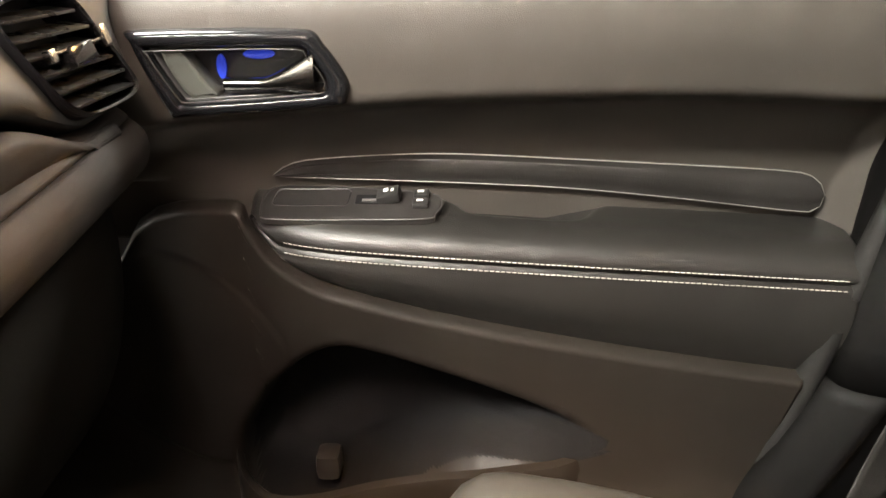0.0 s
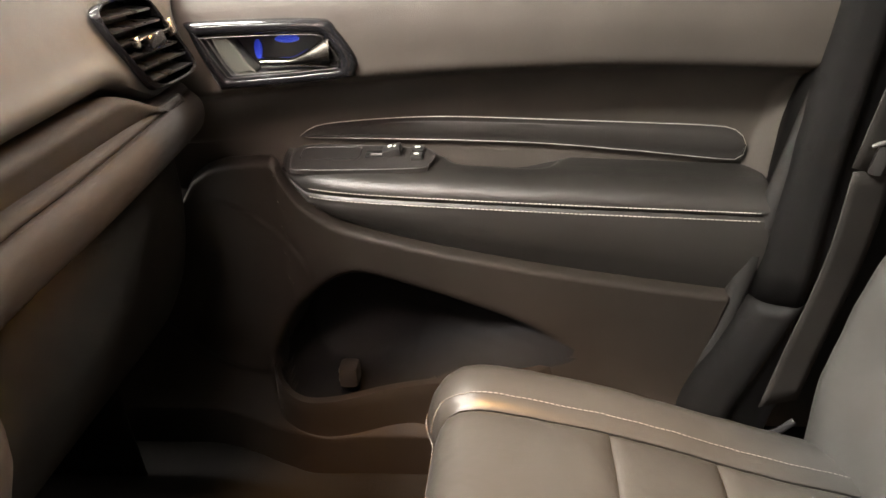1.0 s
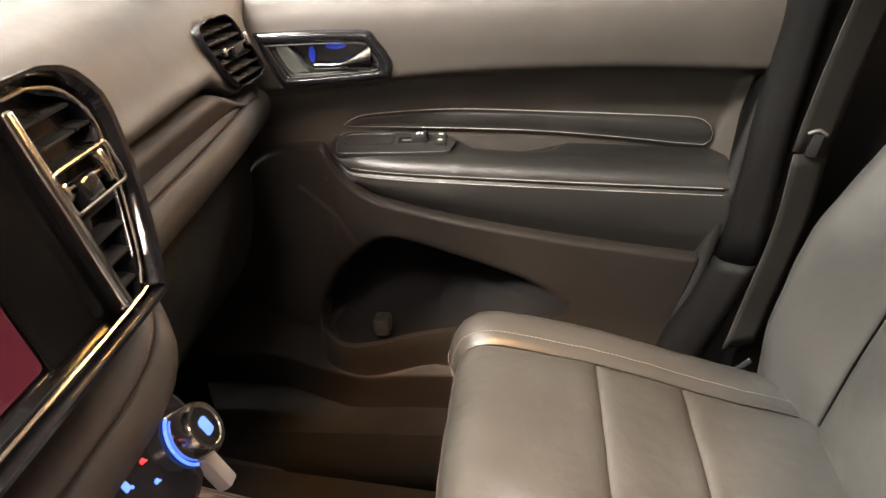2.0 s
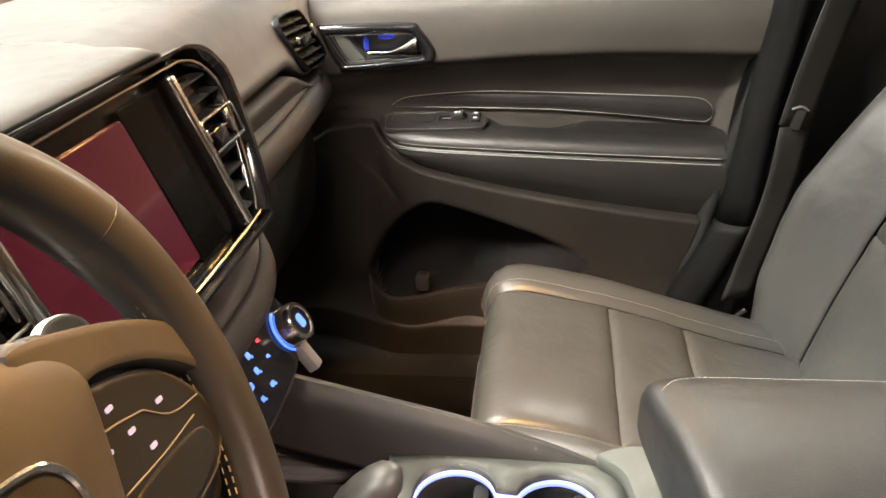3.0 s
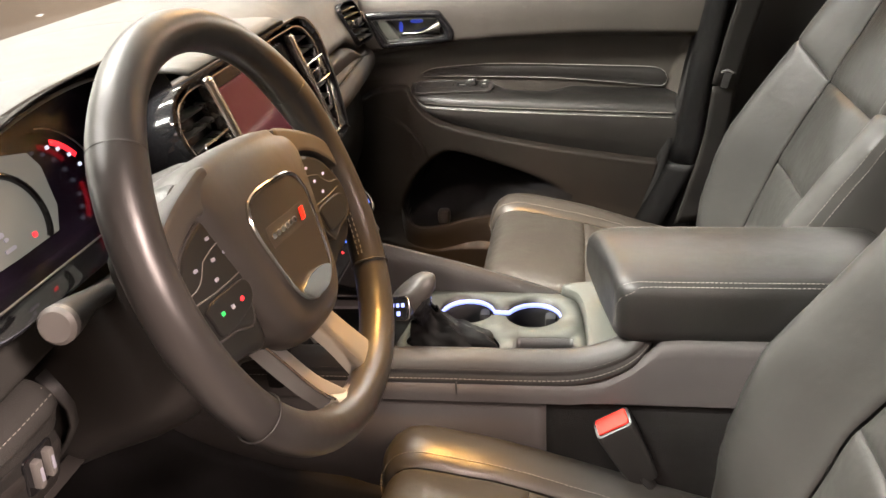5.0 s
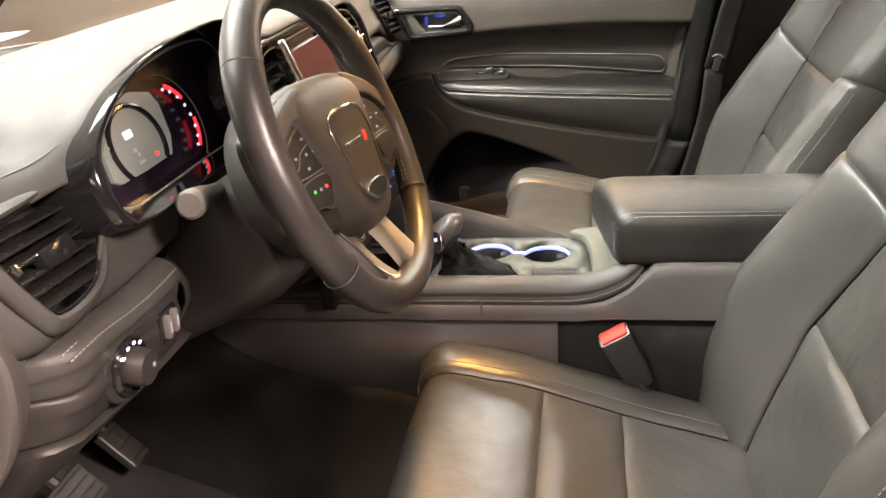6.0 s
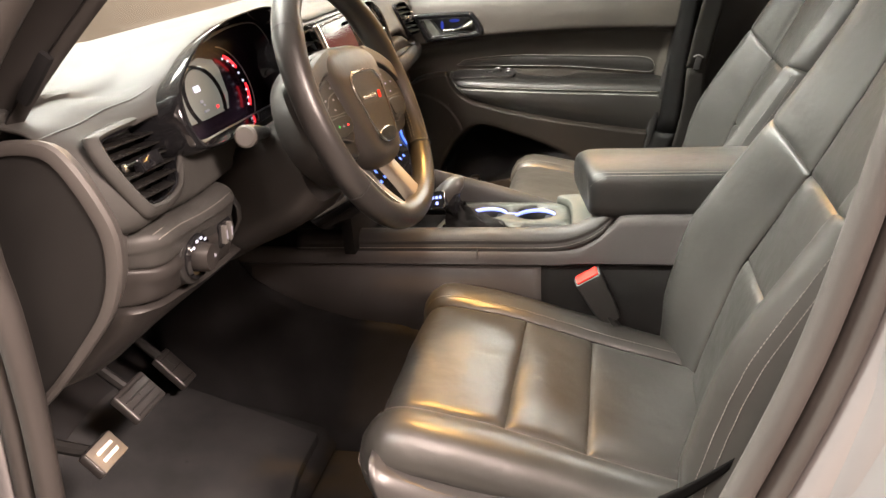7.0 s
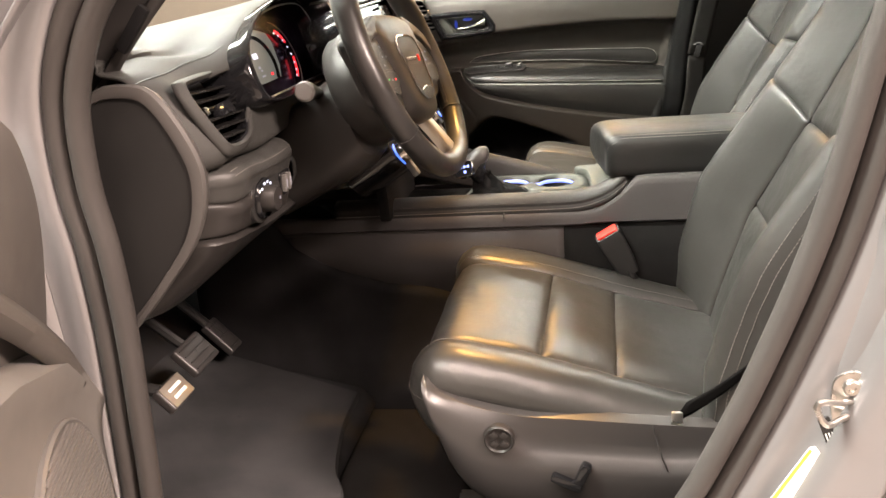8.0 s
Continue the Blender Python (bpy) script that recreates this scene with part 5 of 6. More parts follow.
        for line in (((0.078, 0.029), (0.095, 0.027), (0.113, 0.023)), ((0.080, 0.002), (0.110, 0.0015), (0.141, 0.003)), ((0.113, 0.023), (0.128, 0.012), (0.150, 0.009))):
            part("switch_line", tube([hub_point(q * x, y, 0.0047) for x, y in spline(line, 8)], 0.0005, 6), GREY, p, "thin dividing line")
        put("lower_switch", plate(spline([(-0.024, 0.010), (0.026, 0.010), (0.034, 0.0), (0.022, -0.010), (-0.020, -0.013), (-0.026, 0.0)], 30, True), Matrix.Translation((0, 0, 0.0062)), 0.004, 0.0012), PODSKIN, p, HUB @ Matrix.Translation((q * 0.110, -0.012, 0)), "wide lower rocker switch")
        if q < 0:
            for x, y, mt in ((0.094, -0.013, REDGLOW), (0.108, -0.013, SYMBOL), (0.122, -0.012, GREENGLOW)):
                put("lit_symbol", plate(rounded(0.0042, 0.0028, 0.0008), Matrix.Translation((0, 0, 0.0067)), 0.001), mt, p, HUB @ Matrix.Translation((-x, y, 0)))
        for x, y in ((0.096, 0.034), (0.125, 0.021), (0.101, 0.020), (0.084, 0.020), (0.108, 0.008)):
            put("symbol", plate(rounded(0.0050, 0.0023, 0.0009), Matrix.Translation((0, 0, 0.0050)), 0.001), PALEGLOW if q > 0 else SYMBOL, p, HUB @ Matrix.Translation((q * x, y, 0)))
        lobe = spline([(q * x, y) for x, y in ((0.092, 0.030), (0.098, 0.048), (0.110, 0.060), (0.126, 0.060), (0.137, 0.050), (0.134, 0.032), (0.110, 0.022))], 40, True)
        part("shift_paddle", plate(lobe, WHEEL @ Matrix.Translation((0, 0, -0.020)), 0.006, 0.002), SATIN, w, "satin grey shift paddle")
    # forked lower spoke in satin metal, left arm greyed for its shade: two arms into one band on the rim
    for name, way in (("lower_spoke", ((0.020, -0.070, -0.016, 0.017), (0.026, -0.095, -0.010, 0.0165), (0.036, -0.122, -0.004, 0.018), (0.046, -0.146, 0.000, 0.022), (0.050, -0.158, 0.002, 0.024))),
                      ("lower_spoke", ((-0.050, -0.062, -0.030, 0.010), (-0.047, -0.090, -0.020, 0.0095), (-0.040, -0.120, -0.010, 0.010), (-0.028, -0.144, -0.002, 0.013), (-0.024, -0.158, 0.001, 0.016)))):
        rows = []
        for x, y, z, hw in spline(way, 20):
            rows.append([wheel_point(x + a, y, z + b) for a, b in spline([(-hw, -0.012), (-hw, -0.002), (-hw * 0.9, 0.003), (-hw * 0.5, 0.0045), (hw * 0.5, 0.0045), (hw * 0.9, 0.003), (hw, -0.002), (hw, -0.012)], 18)])
        part(name, loft(rows, True, True), SATIN if way[0][0] > 0 else GREY, w, "lower spoke arm, the left one greyed for its shade")
    band = spline([(-0.042, -0.140, -0.002), (-0.020, -0.150, 0.001), (0.015, -0.153, 0.002), (0.050, -0.148, 0.001), (0.066, -0.142, -0.001)], 20)
    part("spoke_bridge", tube([wheel_point(*p) for p in band], 0.0095, 12, flat=0.6), SATIN, w, "grey bridge between the lower spokes")
    edge_line = spline([(-0.060, -0.066, -0.024), (-0.056, -0.090, -0.015), (-0.050, -0.120, -0.005), (-0.043, -0.138, 0.003), (-0.028, -0.149, 0.007), (0.0, -0.155, 0.0075), (0.040, -0.155, 0.007), (0.066, -0.146, 0.003)], 40)
    part("bright_edge", tube([wheel_point(*p) for p in edge_line], 0.0011, 6), CHROME, w, "fine bright edge of the lower spoke")
    return w


steering_wheel()


def column():
    c = thing("steering_column", (-0.02, -0.353, 1.16), "dark plastic steering column shroud with stalk", "steering column")
    part("collar", spin([(0.050, -0.030), (0.070, -0.034), (0.080, -0.042), (0.084, -0.055), (0.084, -0.085), (0.078, -0.094), (0.05, -0.096)], WHEEL @ Matrix.Translation((0, -0.012, 0)), 48), PLASTIC, c, "round collar behind the wheel")
    rows = []
    for z, w, h, dy in ((-0.085, 0.110, 0.10, -0.028), (-0.092, 0.138, 0.125, -0.040), (-0.12, 0.146, 0.135, -0.050), (-0.16, 0.145, 0.135, -0.056), (-0.21, 0.14, 0.13, -0.06), (-0.26, 0.13, 0.12, -0.07)):
        rows.append([wheel_point(x, y + dy, z) for x, y in rounded(w, h, 0.035, 7)])
    part("shroud", loft(rows, True, True), PLASTIC, c, "dark rounded shroud")
    a, b = Vector((-0.046, -0.415, 1.185)), Vector((-0.038, -0.484, 1.198))
    part("stalk", tube(spline([tuple(a), tuple((a + b) / 2 + Vector((0, 0, 0.002))), tuple(b)], 8), [0.008, 0.008, 0.0082, 0.0088, 0.010, 0.0115, 0.013, 0.0138], 16), DARK, c, "turn signal stalk")
    d = (b - a).normalized()
    part("stalk_end", spin([(0.0138, 0), (0.0138, 0.006), (0.011, 0.009), (0.0, 0.0095)], axes(b, (0, 0, 1), d), 24), GREY, c, "grey stalk end")
    # dark sheet across the open knee void under the column, for its shade
    part("knee_void_sheet", loft([[(x, y, z) for x, z in spline([(-0.11, 1.12), (-0.09, 1.09), (-0.10, 1.06), (-0.14, 1.02), (-0.2, 1.0)], 12)] for y in np.linspace(-0.44, -0.19, 10)]), DARK, c, thick=0.004)
    return c


column()


def light_switch():
    m = axes((-0.0875, -0.566, 1.078), (0, 1, 0), (0.99, 0, -0.08))
    s = thing("headlight_switch", m.translation, "round headlight switch in a black panel with two rollers", "light switch")
    put("panel", plate(spline([(-0.034, 0.010), (-0.020, 0.026), (0.0, 0.031), (0.022, 0.022), (0.05, 0.020), (0.098, 0.016), (0.104, 0.004), (0.096, -0.018), (0.05, -0.022), (0.022, -0.026), (0.0, -0.033), (-0.022, -0.026), (-0.034, -0.010)], 60, True), Matrix.Identity(4), 0.02, 0.002), DARK, s, m)
    put("ring", spin([(0.027, 0.0), (0.027, 0.004), (0.0245, 0.007), (0.0225, 0.003)], Matrix.Identity(4), 36), GLOSS, s, m, "glossy ring")
    rows = []
    for r, z in ((0.0175, 0.002), (0.0165, 0.018), (0.015, 0.0215), (0.0, 0.022)):
        rows.append([m @ Vector(((r * (1 + 0.025 * (i % 2) * (r > 0.0155)) + 1e-5) * math.cos(a), (r * (1 + 0.025 * (i % 2) * (r > 0.0155)) + 1e-5) * math.sin(a), z)) for i, a in enumerate(np.linspace(0, 2 * math.pi, 48, endpoint=False))])
    part("knob", loft(rows, True, True), PLASTIC, s, "ribbed knob")
    put("mark", plate(rounded(0.004, 0.004, 0.001), Matrix.Translation((0.006, 0, 0.0225)), 0.001), SYMBOL, s, m)
    for a in (50, 78, 105, 132):
        put("lit_mark", plate(rounded(0.0045, 0.003, 0.001), Matrix.Translation((0.0215 * math.cos(radians(a)), 0.0215 * math.sin(radians(a)), 0.0075)), 0.001), WHITEGLOW, s, m)
    put("roller_bezel", plate([(x + 0.076, y) for x, y in rounded(0.034, 0.032, 0.004)], Matrix.Identity(4), 0.004, 0.001), GLOSS, s, m @ Matrix.Translation((0, 0, 0.002)))
    for x in (0.069, 0.083):
        put("dimmer_roller", box((x, 0.0, 0.004), (0.007, 0.024, 0.008), 0.002), GREY, s, m, "grey dimmer roller")
        put("mark", plate(rounded(0.003, 0.012, 0.001), Matrix.Translation((x + 0.0, 0, 0.0085)), 0.001), SYMBOL, s, m)
    return s


light_switch()


# ---- centre console ----
def fill(loops, z):
    """A flat sheet bounded by the first loop, with the others cut out of it."""
    bm = bmesh.new()
    es = []
    for lp in loops:
        vs = [bm.verts.new((x, y, z)) for x, y in lp]
        es += [bm.edges.new((a, b)) for a, b in zip(vs, vs[1:] + vs[:1])]
    bmesh.ops.triangle_fill(bm, use_beauty=True, use_dissolve=False, edges=es)
    return bm


def console():
    c = thing("centre_console", (0.2, 0, 0.55), "centre console with grey deck, lit cup holders and stitched sides", "car console")
    Z = 0.912
    # figure of eight for the two cups
    r, a1, a2 = 0.0385, (0.160, 0.040), (0.249, 0.032)
    d = np.array(a2) - np.array(a1)
    ang = math.atan2(d[1], d[0])
    open_ = math.asin(0.012 / r)
    cups = [(a1[0] + r * math.cos(t), a1[1] + r * math.sin(t)) for t in np.linspace(ang + open_, ang + 2 * math.pi - open_, 30)]
    cups += [(a2[0] + r * math.cos(t), a2[1] + r * math.sin(t)) for t in np.linspace(ang + math.pi + open_, ang + 3 * math.pi - open_, 30)]
    boot = spline([(0.098, -0.052), (0.098, -0.004), (0.115, 0.003), (0.175, -0.005), (0.204, -0.034), (0.208, -0.058), (0.16, -0.062), (0.11, -0.060)], 36, True)
    tray = [(x + 0.266, y - 0.046) for x, y in rounded(0.072, 0.034, 0.006)]
    edge = spline([(0.090, -0.070), (0.088, 0.0), (0.094, 0.075), (0.110, 0.090), (0.285, 0.082), (0.306, 0.060), (0.316, -0.020), (0.318, -0.060), (0.31, -0.072), (0.2, -0.073)], 60, True)
    part("deck", fill([edge, cups, boot, tray], Z), CONSOLE, c, "grey metallic deck", thick=0.003)
    cup = part("cup_holder", loft([[(x, y, z) for x, y in cups] for z in (Z + 0.001, Z - 0.02, Z - 0.07)], True), DARK, c, "twin cup holder", thick=0.002)
    part("cup_floor", box((0.205, 0.036, Z - 0.072), (0.175, 0.085, 0.004), 0.001), DARK, cup)
    inner = [(a1[0] + (r - 0.0022) * math.cos(t), a1[1] + (r - 0.0022) * math.sin(t)) for t in np.linspace(ang + open_, ang + 2 * math.pi - open_, 30)]
    inner += [(a2[0] + (r - 0.0022) * math.cos(t), a2[1] + (r - 0.0022) * math.sin(t)) for t in np.linspace(ang + math.pi + open_, ang + 3 * math.pi - open_, 30)]
    part("light_ring", loft([[(x, y, z) for x, y in inner] for z in (Z - 0.0050, Z - 0.0115)], True), ICEGLOW, cup, "pale blue light ring", thick=0.0012)
    for ax, ay in (a1, a2):
        part("cup_finger", box((ax + 0.022, ay + 0.020, Z - 0.028), (0.016, 0.020, 0.03), 0.006), RUBBER, cup, "rubber cup finger")
    part("tray_wall", loft([[(x, y, z) for x, y in tray] for z in (Z, Z - 0.03)], True), DARK, c, thick=0.002)
    part("tray_floor", box((0.266, -0.046, Z - 0.03), (0.072, 0.034, 0.003), 0.001), DARK, c)
    # raised rim behind and beside the deck, carrying up to the lid
    rim_o = spline([(0.305, 0.092), (0.330, 0.096), (0.352, 0.07), (0.362, 0.0), (0.360, -0.06), (0.345, -0.092), (0.31, -0.098)], 34)
    rim_i = spline([(0.285, 0.082), (0.306, 0.060), (0.314, 0.020), (0.317, -0.020), (0.318, -0.060), (0.314, -0.068), (0.305, -0.073)], 34)
    rows = []
    for (xo, yo), (xi, yi) in zip(rim_o, rim_i):
        rows.append([(xi + (xo - xi) * k, yi + (yo - yi) * k, z) for k, z in ((0, Z - 0.004), (0.03, Z + 0.009), (0.07, Z + 0.0125), (0.14, Z + 0.0138), (0.6, Z + 0.0142), (0.9, Z + 0.0136), (1.0, Z + 0.004))])
    part("deck_rim", loft(rows), CONSOLE, c, "raised grey rim", thick=0.003)
    # driver-side padded rail, curving up to the lid
    way = [(-0.16, 0.920), (0.0, 0.921), (0.15, 0.922), (0.25, 0.922), (0.305, 0.925), (0.345, 0.938), (0.375, 0.958), (0.400, 0.980)]
    fine = spline(way, 60)
    rows, s1, s2 = [], [], []
    for x, z in fine:
        sink = 0.035 * max(0.0, (x - 0.365) / 0.035) ** 2
        rows.append([(x, y + sink, z + dz) for y, dz in spline([(-0.068, -0.012), (-0.070, -0.002), (-0.080, 0.003), (-0.094, 0.000), (-0.101, -0.007), (-0.1035, -0.013), (-0.102, -0.0155), (-0.104, -0.018), (-0.106, -0.026), (-0.104, -0.030)], 30)])
        s1.append((x, -0.1035 + sink, z - 0.0095))
        s2.append((x, -0.1065 + sink, z - 0.0215))
    rail = part("padded_rail", loft(rows), RAILSKIN, c, "padded stitched rail", thick=0.003)
    part("stitching", stitches([s1, s2], 0.0055, 0.0036, 0.0006), THREAD, rail, "double grey stitching")
    # passenger-side rail: high at the dash, dying away behind the cups
    rows, low = [], []
    for k in np.linspace(0, 1, 44):
        x = -0.06 + 0.355 * k
        z = 1.003 - 0.27 * (x + 0.06)
        y = 0.104 - 0.018 * max(0, (k - 0.55) / 0.45) ** 2
        t = 1 - max(0, (k - 0.86) / 0.14) ** 2 * 0.8
        rows.append([(x, y + a * t, z + b * t) for a, b in spline([(-0.016, -0.075), (-0.014, -0.030), (-0.010, -0.010), (0.0, 0.0), (0.010, -0.004), (0.013, -0.014), (0.014, -0.016), (0.016, -0.014), (0.026, -0.018), (0.034, -0.035), (0.036, -0.09)], 30)])
    part("padded_rail", loft(rows), PLASTIC, c, "sloping trim rail", thick=0.003)
    # sides
    for q in (-1, 1):
        rows, flank = [], []
        for x in np.linspace(-0.30, 0.66, 60):
            zt = float(np.interp(x, [-0.3, 0.30, 0.335, 0.37, 0.40, 0.42], [0.893, 0.893, 0.897, 0.920, 0.950, 0.952]))
            zb = float(np.interp(x, [-0.30, -0.27, -0.24, -0.165, -0.067, 0.02, 0.2, 0.7], [0.90, 0.868, 0.821, 0.782, 0.752, 0.742, 0.70, 0.60]))
            rows.append([(x, q * y, z) for y, z in ((0.100, zt + 0.004), (0.106, zt), (0.109, zt - 0.004), (0.110, zt - 0.012), (0.111, min(zt - 0.02, 0.876)), (0.105, min(zt - 0.024, 0.871)))])
            flank.append([(x, q * y, z) for y, z in ((0.105, min(zt - 0.024, 0.871)), (0.105, min(zt - 0.03, 0.862)), (0.118, 0.84 if zb < 0.83 else zb + 0.004), (0.130, zb))])
        side = part("side_panel", loft(rows), CONSIDE, c, "hard plastic console side", thick=0.003, smooth=30)
        part("side_flank", loft(flank[:36]), CONSIDE, c, "hard plastic lower console side", thick=0.003, smooth=30)
        # rear run of the flank, blackened for the shade between seat and console
        part("shaded_flank", loft(flank[35:]), SHADEBLACK, c, "lower console side, seat gap shade put into its black", thick=0.003, smooth=30)
        part("side_joint", box((0.163, q * 0.1085, 0.884), (0.0016, 0.006, 0.026), 0.0004), DARK, side)
        rows = []
        for x in np.linspace(-0.45, 0.70, 40):
            zb = float(np.interp(x, [-0.45, -0.30, -0.27, -0.24, -0.165, -0.067, 0.02, 0.2, 0.7], [0.92, 0.90, 0.868, 0.821, 0.782, 0.752, 0.742, 0.70, 0.60]))
            rows.append([(x, q * y, z) for y, z in ((0.126, zb + 0.02), (0.130, zb - 0.002), (0.145, zb - 0.08), (0.165, min(zb - 0.1, 0.60)), (0.20, 0.535))])
        part("tunnel_carpet", loft(rows), CARPET, c, "black carpet on the tunnel", thick=0.006)
    # rear box and lid
    part("rear_box", box((0.53, 0.0, 0.76), (0.28, 0.196, 0.37), 0.01), PLASTIC, c)
    rows = []
    for x, k in zip((0.318, 0.320, 0.326, 0.338, 0.36, 0.42, 0.50, 0.58, 0.64, 0.66, 0.668), (0.55, 0.75, 0.88, 0.96, 1, 1, 1, 1, 0.98, 0.9, 0.7)):
        sec = spline([(-0.098, 0.952), (-0.101, 0.985), (-0.097, 1.012), (-0.086, 1.024), (-0.04, 1.031), (0.02, 1.029), (0.07, 1.019), (0.086, 1.008), (0.092, 0.982), (0.09, 0.952), (0.05, 0.942), (-0.05, 0.942)], 52, True)
        row = []
        for y, z in sec:
            skew = 0.028 * max(0, min(1, (0.42 - x) / 0.1)) * (0.09 - y) / 0.19
            row.append((x + skew, y * (0.4 + 0.6 * k), 0.985 + (z - 0.985) * k))
        rows.append(row)
    fine = np.array(rows)
    fine = np.stack([spline(fine[:, j], 40) for j in range(fine.shape[1])], 1)
    skin = loft(fine, True, True)
    near = BVHTree.FromBMesh(skin)

    def laid(pts):
        out = []
        for p in spline(pts, 60):
            q, n, _, _ = near.find_nearest(Vector(p))
            out.append(tuple(q + (n if n.dot(q - Vector((0.5, 0, 0.985))) > 0 else -n) * 0.0006))
        return out
    l1 = laid([(0.64, -0.0885, 1.0245), (0.50, -0.0885, 1.0245), (0.40, -0.088, 1.0245), (0.372, -0.086, 1.022), (0.352, -0.082, 1.010), (0.345, -0.080, 0.990), (0.346, -0.08, 0.962)])
    l2 = laid([(0.64, -0.0925, 1.0198), (0.50, -0.0925, 1.0198), (0.405, -0.0922, 1.0198), (0.378, -0.0905, 1.0165), (0.359, -0.087, 1.005), (0.352, -0.085, 0.988), (0.352, -0.085, 0.962)])
    l3 = laid([(0.64, 0.080, 1.020), (0.50, 0.080, 1.020), (0.40, 0.078, 1.020), (0.35, 0.07, 1.016), (0.335, 0.05, 1.012)])
    lid = part("armrest_lid", skin, LIDSKIN, c, "padded leather armrest lid")
    part("stitching", stitches([l1, l2, l3], 0.0050, 0.0034, 0.00045), THREAD, lid, "double grey stitching on the lid")
    return c


console()


def shifter():
    s = thing("gear_shifter", (0.11, -0.03, 0.912), "leather gear shifter with lit display and soft boot", "gear lever")
    base = spline([(0.100, -0.050), (0.100, -0.006), (0.116, 0.001), (0.174, -0.007), (0.202, -0.034), (0.206, -0.056), (0.16, -0.060), (0.11, -0.058)], 40, True)
    rows = []
    for k, (cx, cy, sc, z) in enumerate(((0.145, -0.032, 1.0, 0.908), (0.143, -0.032, 0.97, 0.916), (0.136, -0.032, 0.80, 0.924), (0.128, -0.031, 0.62, 0.930), (0.122, -0.030, 0.50, 0.938), (0.118, -0.030, 0.34, 0.947), (0.116, -0.030, 0.28, 0.955))):
        row = []
        for i, (x, y) in enumerate(base):
            f = sc * (1 + 0.09 * math.sin(i * 1.25 + k * 1.3) * (0.3 + k % 2))
            row.append((cx + (x - 0.145) * f, cy + (y + 0.032) * f, z + 0.0035 * math.sin(i * 0.95 + k * 2) * min(1, k / 2)))
        rows.append(row)
    part("boot", loft([list(r) for r in zip(*[spline(c, 22) for c in zip(*rows)])], True), PILLAR, s, "creased leather boot", thick=0.002)
    part("shaft", tube([(0.117, -0.030, 0.945), (0.112, -0.030, 0.972)], 0.009, 12), GLOSS, s)
    # knob: a leather dome leaning back over a glossy face with the lit gear display
    p0, p1 = np.array((0.082, -0.047, 0.957)), np.array((0.130, -0.032, 1.001))
    d = (p1 - p0) / np.linalg.norm(p1 - p0)
    e1 = np.cross(d, (0, 0, 1.0))
    e1 /= np.linalg.norm(e1)
    e2 = np.cross(e1, d)
    rows = []
    for k, r in ((-0.04, 0.004), (0.0, 0.012), (0.10, 0.0165), (0.28, 0.0190), (0.5, 0.0190), (0.72, 0.0170), (0.88, 0.0135), (0.97, 0.008), (1.02, 0.003)):
        c = p0 + (p1 - p0) * k
        rows.append([tuple(c + r * (1.05 * math.copysign(abs(math.cos(a)) ** 0.85, math.cos(a)) * e1 + 0.92 * math.copysign(abs(math.sin(a)) ** 0.85, math.sin(a)) * e2)) for a in np.linspace(0, 2 * math.pi, 28, endpoint=False)])
    k = part("knob", loft(rows, True, True), HUBSKIN, s, "smooth leather knob")
    rows = []
    for z, x, y, rx, ry in ((0.936, 0.114, -0.033, 0.012, 0.012), (0.950, 0.109, -0.036, 0.016, 0.015), (0.962, 0.104, -0.038, 0.022, 0.019), (0.976, 0.104, -0.039, 0.024, 0.020), (0.984, 0.108, -0.038, 0.020, 0.016)):
        rows.append([(x + rx * math.cos(a), y + ry * math.sin(a), z) for a in np.linspace(0, 2 * math.pi, 24, endpoint=False)])
    part("knob_neck", loft(rows, True, True), GLOSS, k, "glossy black neck")
    m = axes((0.087, -0.064, 0.971), (0.8, -0.35, 0.25), (-0.30, -0.80, 0.42))
    put("display", plate(rounded(0.036, 0.030, 0.007), Matrix.Identity(4), 0.012, 0.002), GLOSS, k, m, "small black display")
    for i in range(4):
        put("lit_letter_bar", plate(rounded(0.0045, 0.0050, 0.001), Matrix.Translation((-0.011 + i * 0.0072, 0.004, 0.0006)), 0.001), ICEGLOW, k, m)
    put("lit_letter_bar", plate(rounded(0.005, 0.0055, 0.001), Matrix.Translation((0.004, -0.006, 0.0006)), 0.001), ICEGLOW, k, m)
    part("chrome_edge", tube([m @ Vector((x, y, 0.0)) for x, y in rounded(0.038, 0.028, 0.005)], 0.0010, 6, True), CHROME, k)
    return s


shifter()


def buckle():
    u = Vector((0.45, 0.0, -0.89)).normalized()
    o = Vector((0.346, -0.127, 0.860))
    m = axes(o, (0.89, 0.1, 0.45), (-0.45, -0.25, 0.86))
    s = thing("seat_belt_buckle", o, "black seat belt buckle with a red button", "seat belt")
    rows = []
    for z, k in ((0.085, 0.70), (0.06, 0.88), (0.012, 1.0), (0.003, 1.0), (0.0, 0.96)):
        rows.append([o + (m.to_3x3() @ Vector((x * k, y * k, 0))) + u * z for x, y in rounded(0.046, 0.030, 0.006)])
    part("housing", loft(rows, True, True), DARK, s)
    put("button", plate(rounded(0.038, 0.022, 0.003), Matrix.Translation((0, 0, 0.003)), 0.005, 0.0015), RED, s, m, "bright red release button")
    part("strap", tube([o + u * 0.08, o + u * 0.14 + Vector((0.01, -0.01, 0)), o + u * 0.20 + Vector((0.03, -0.02, 0))], 0.014, 8, flat=0.35), DARK, s)
    return s


buckle()


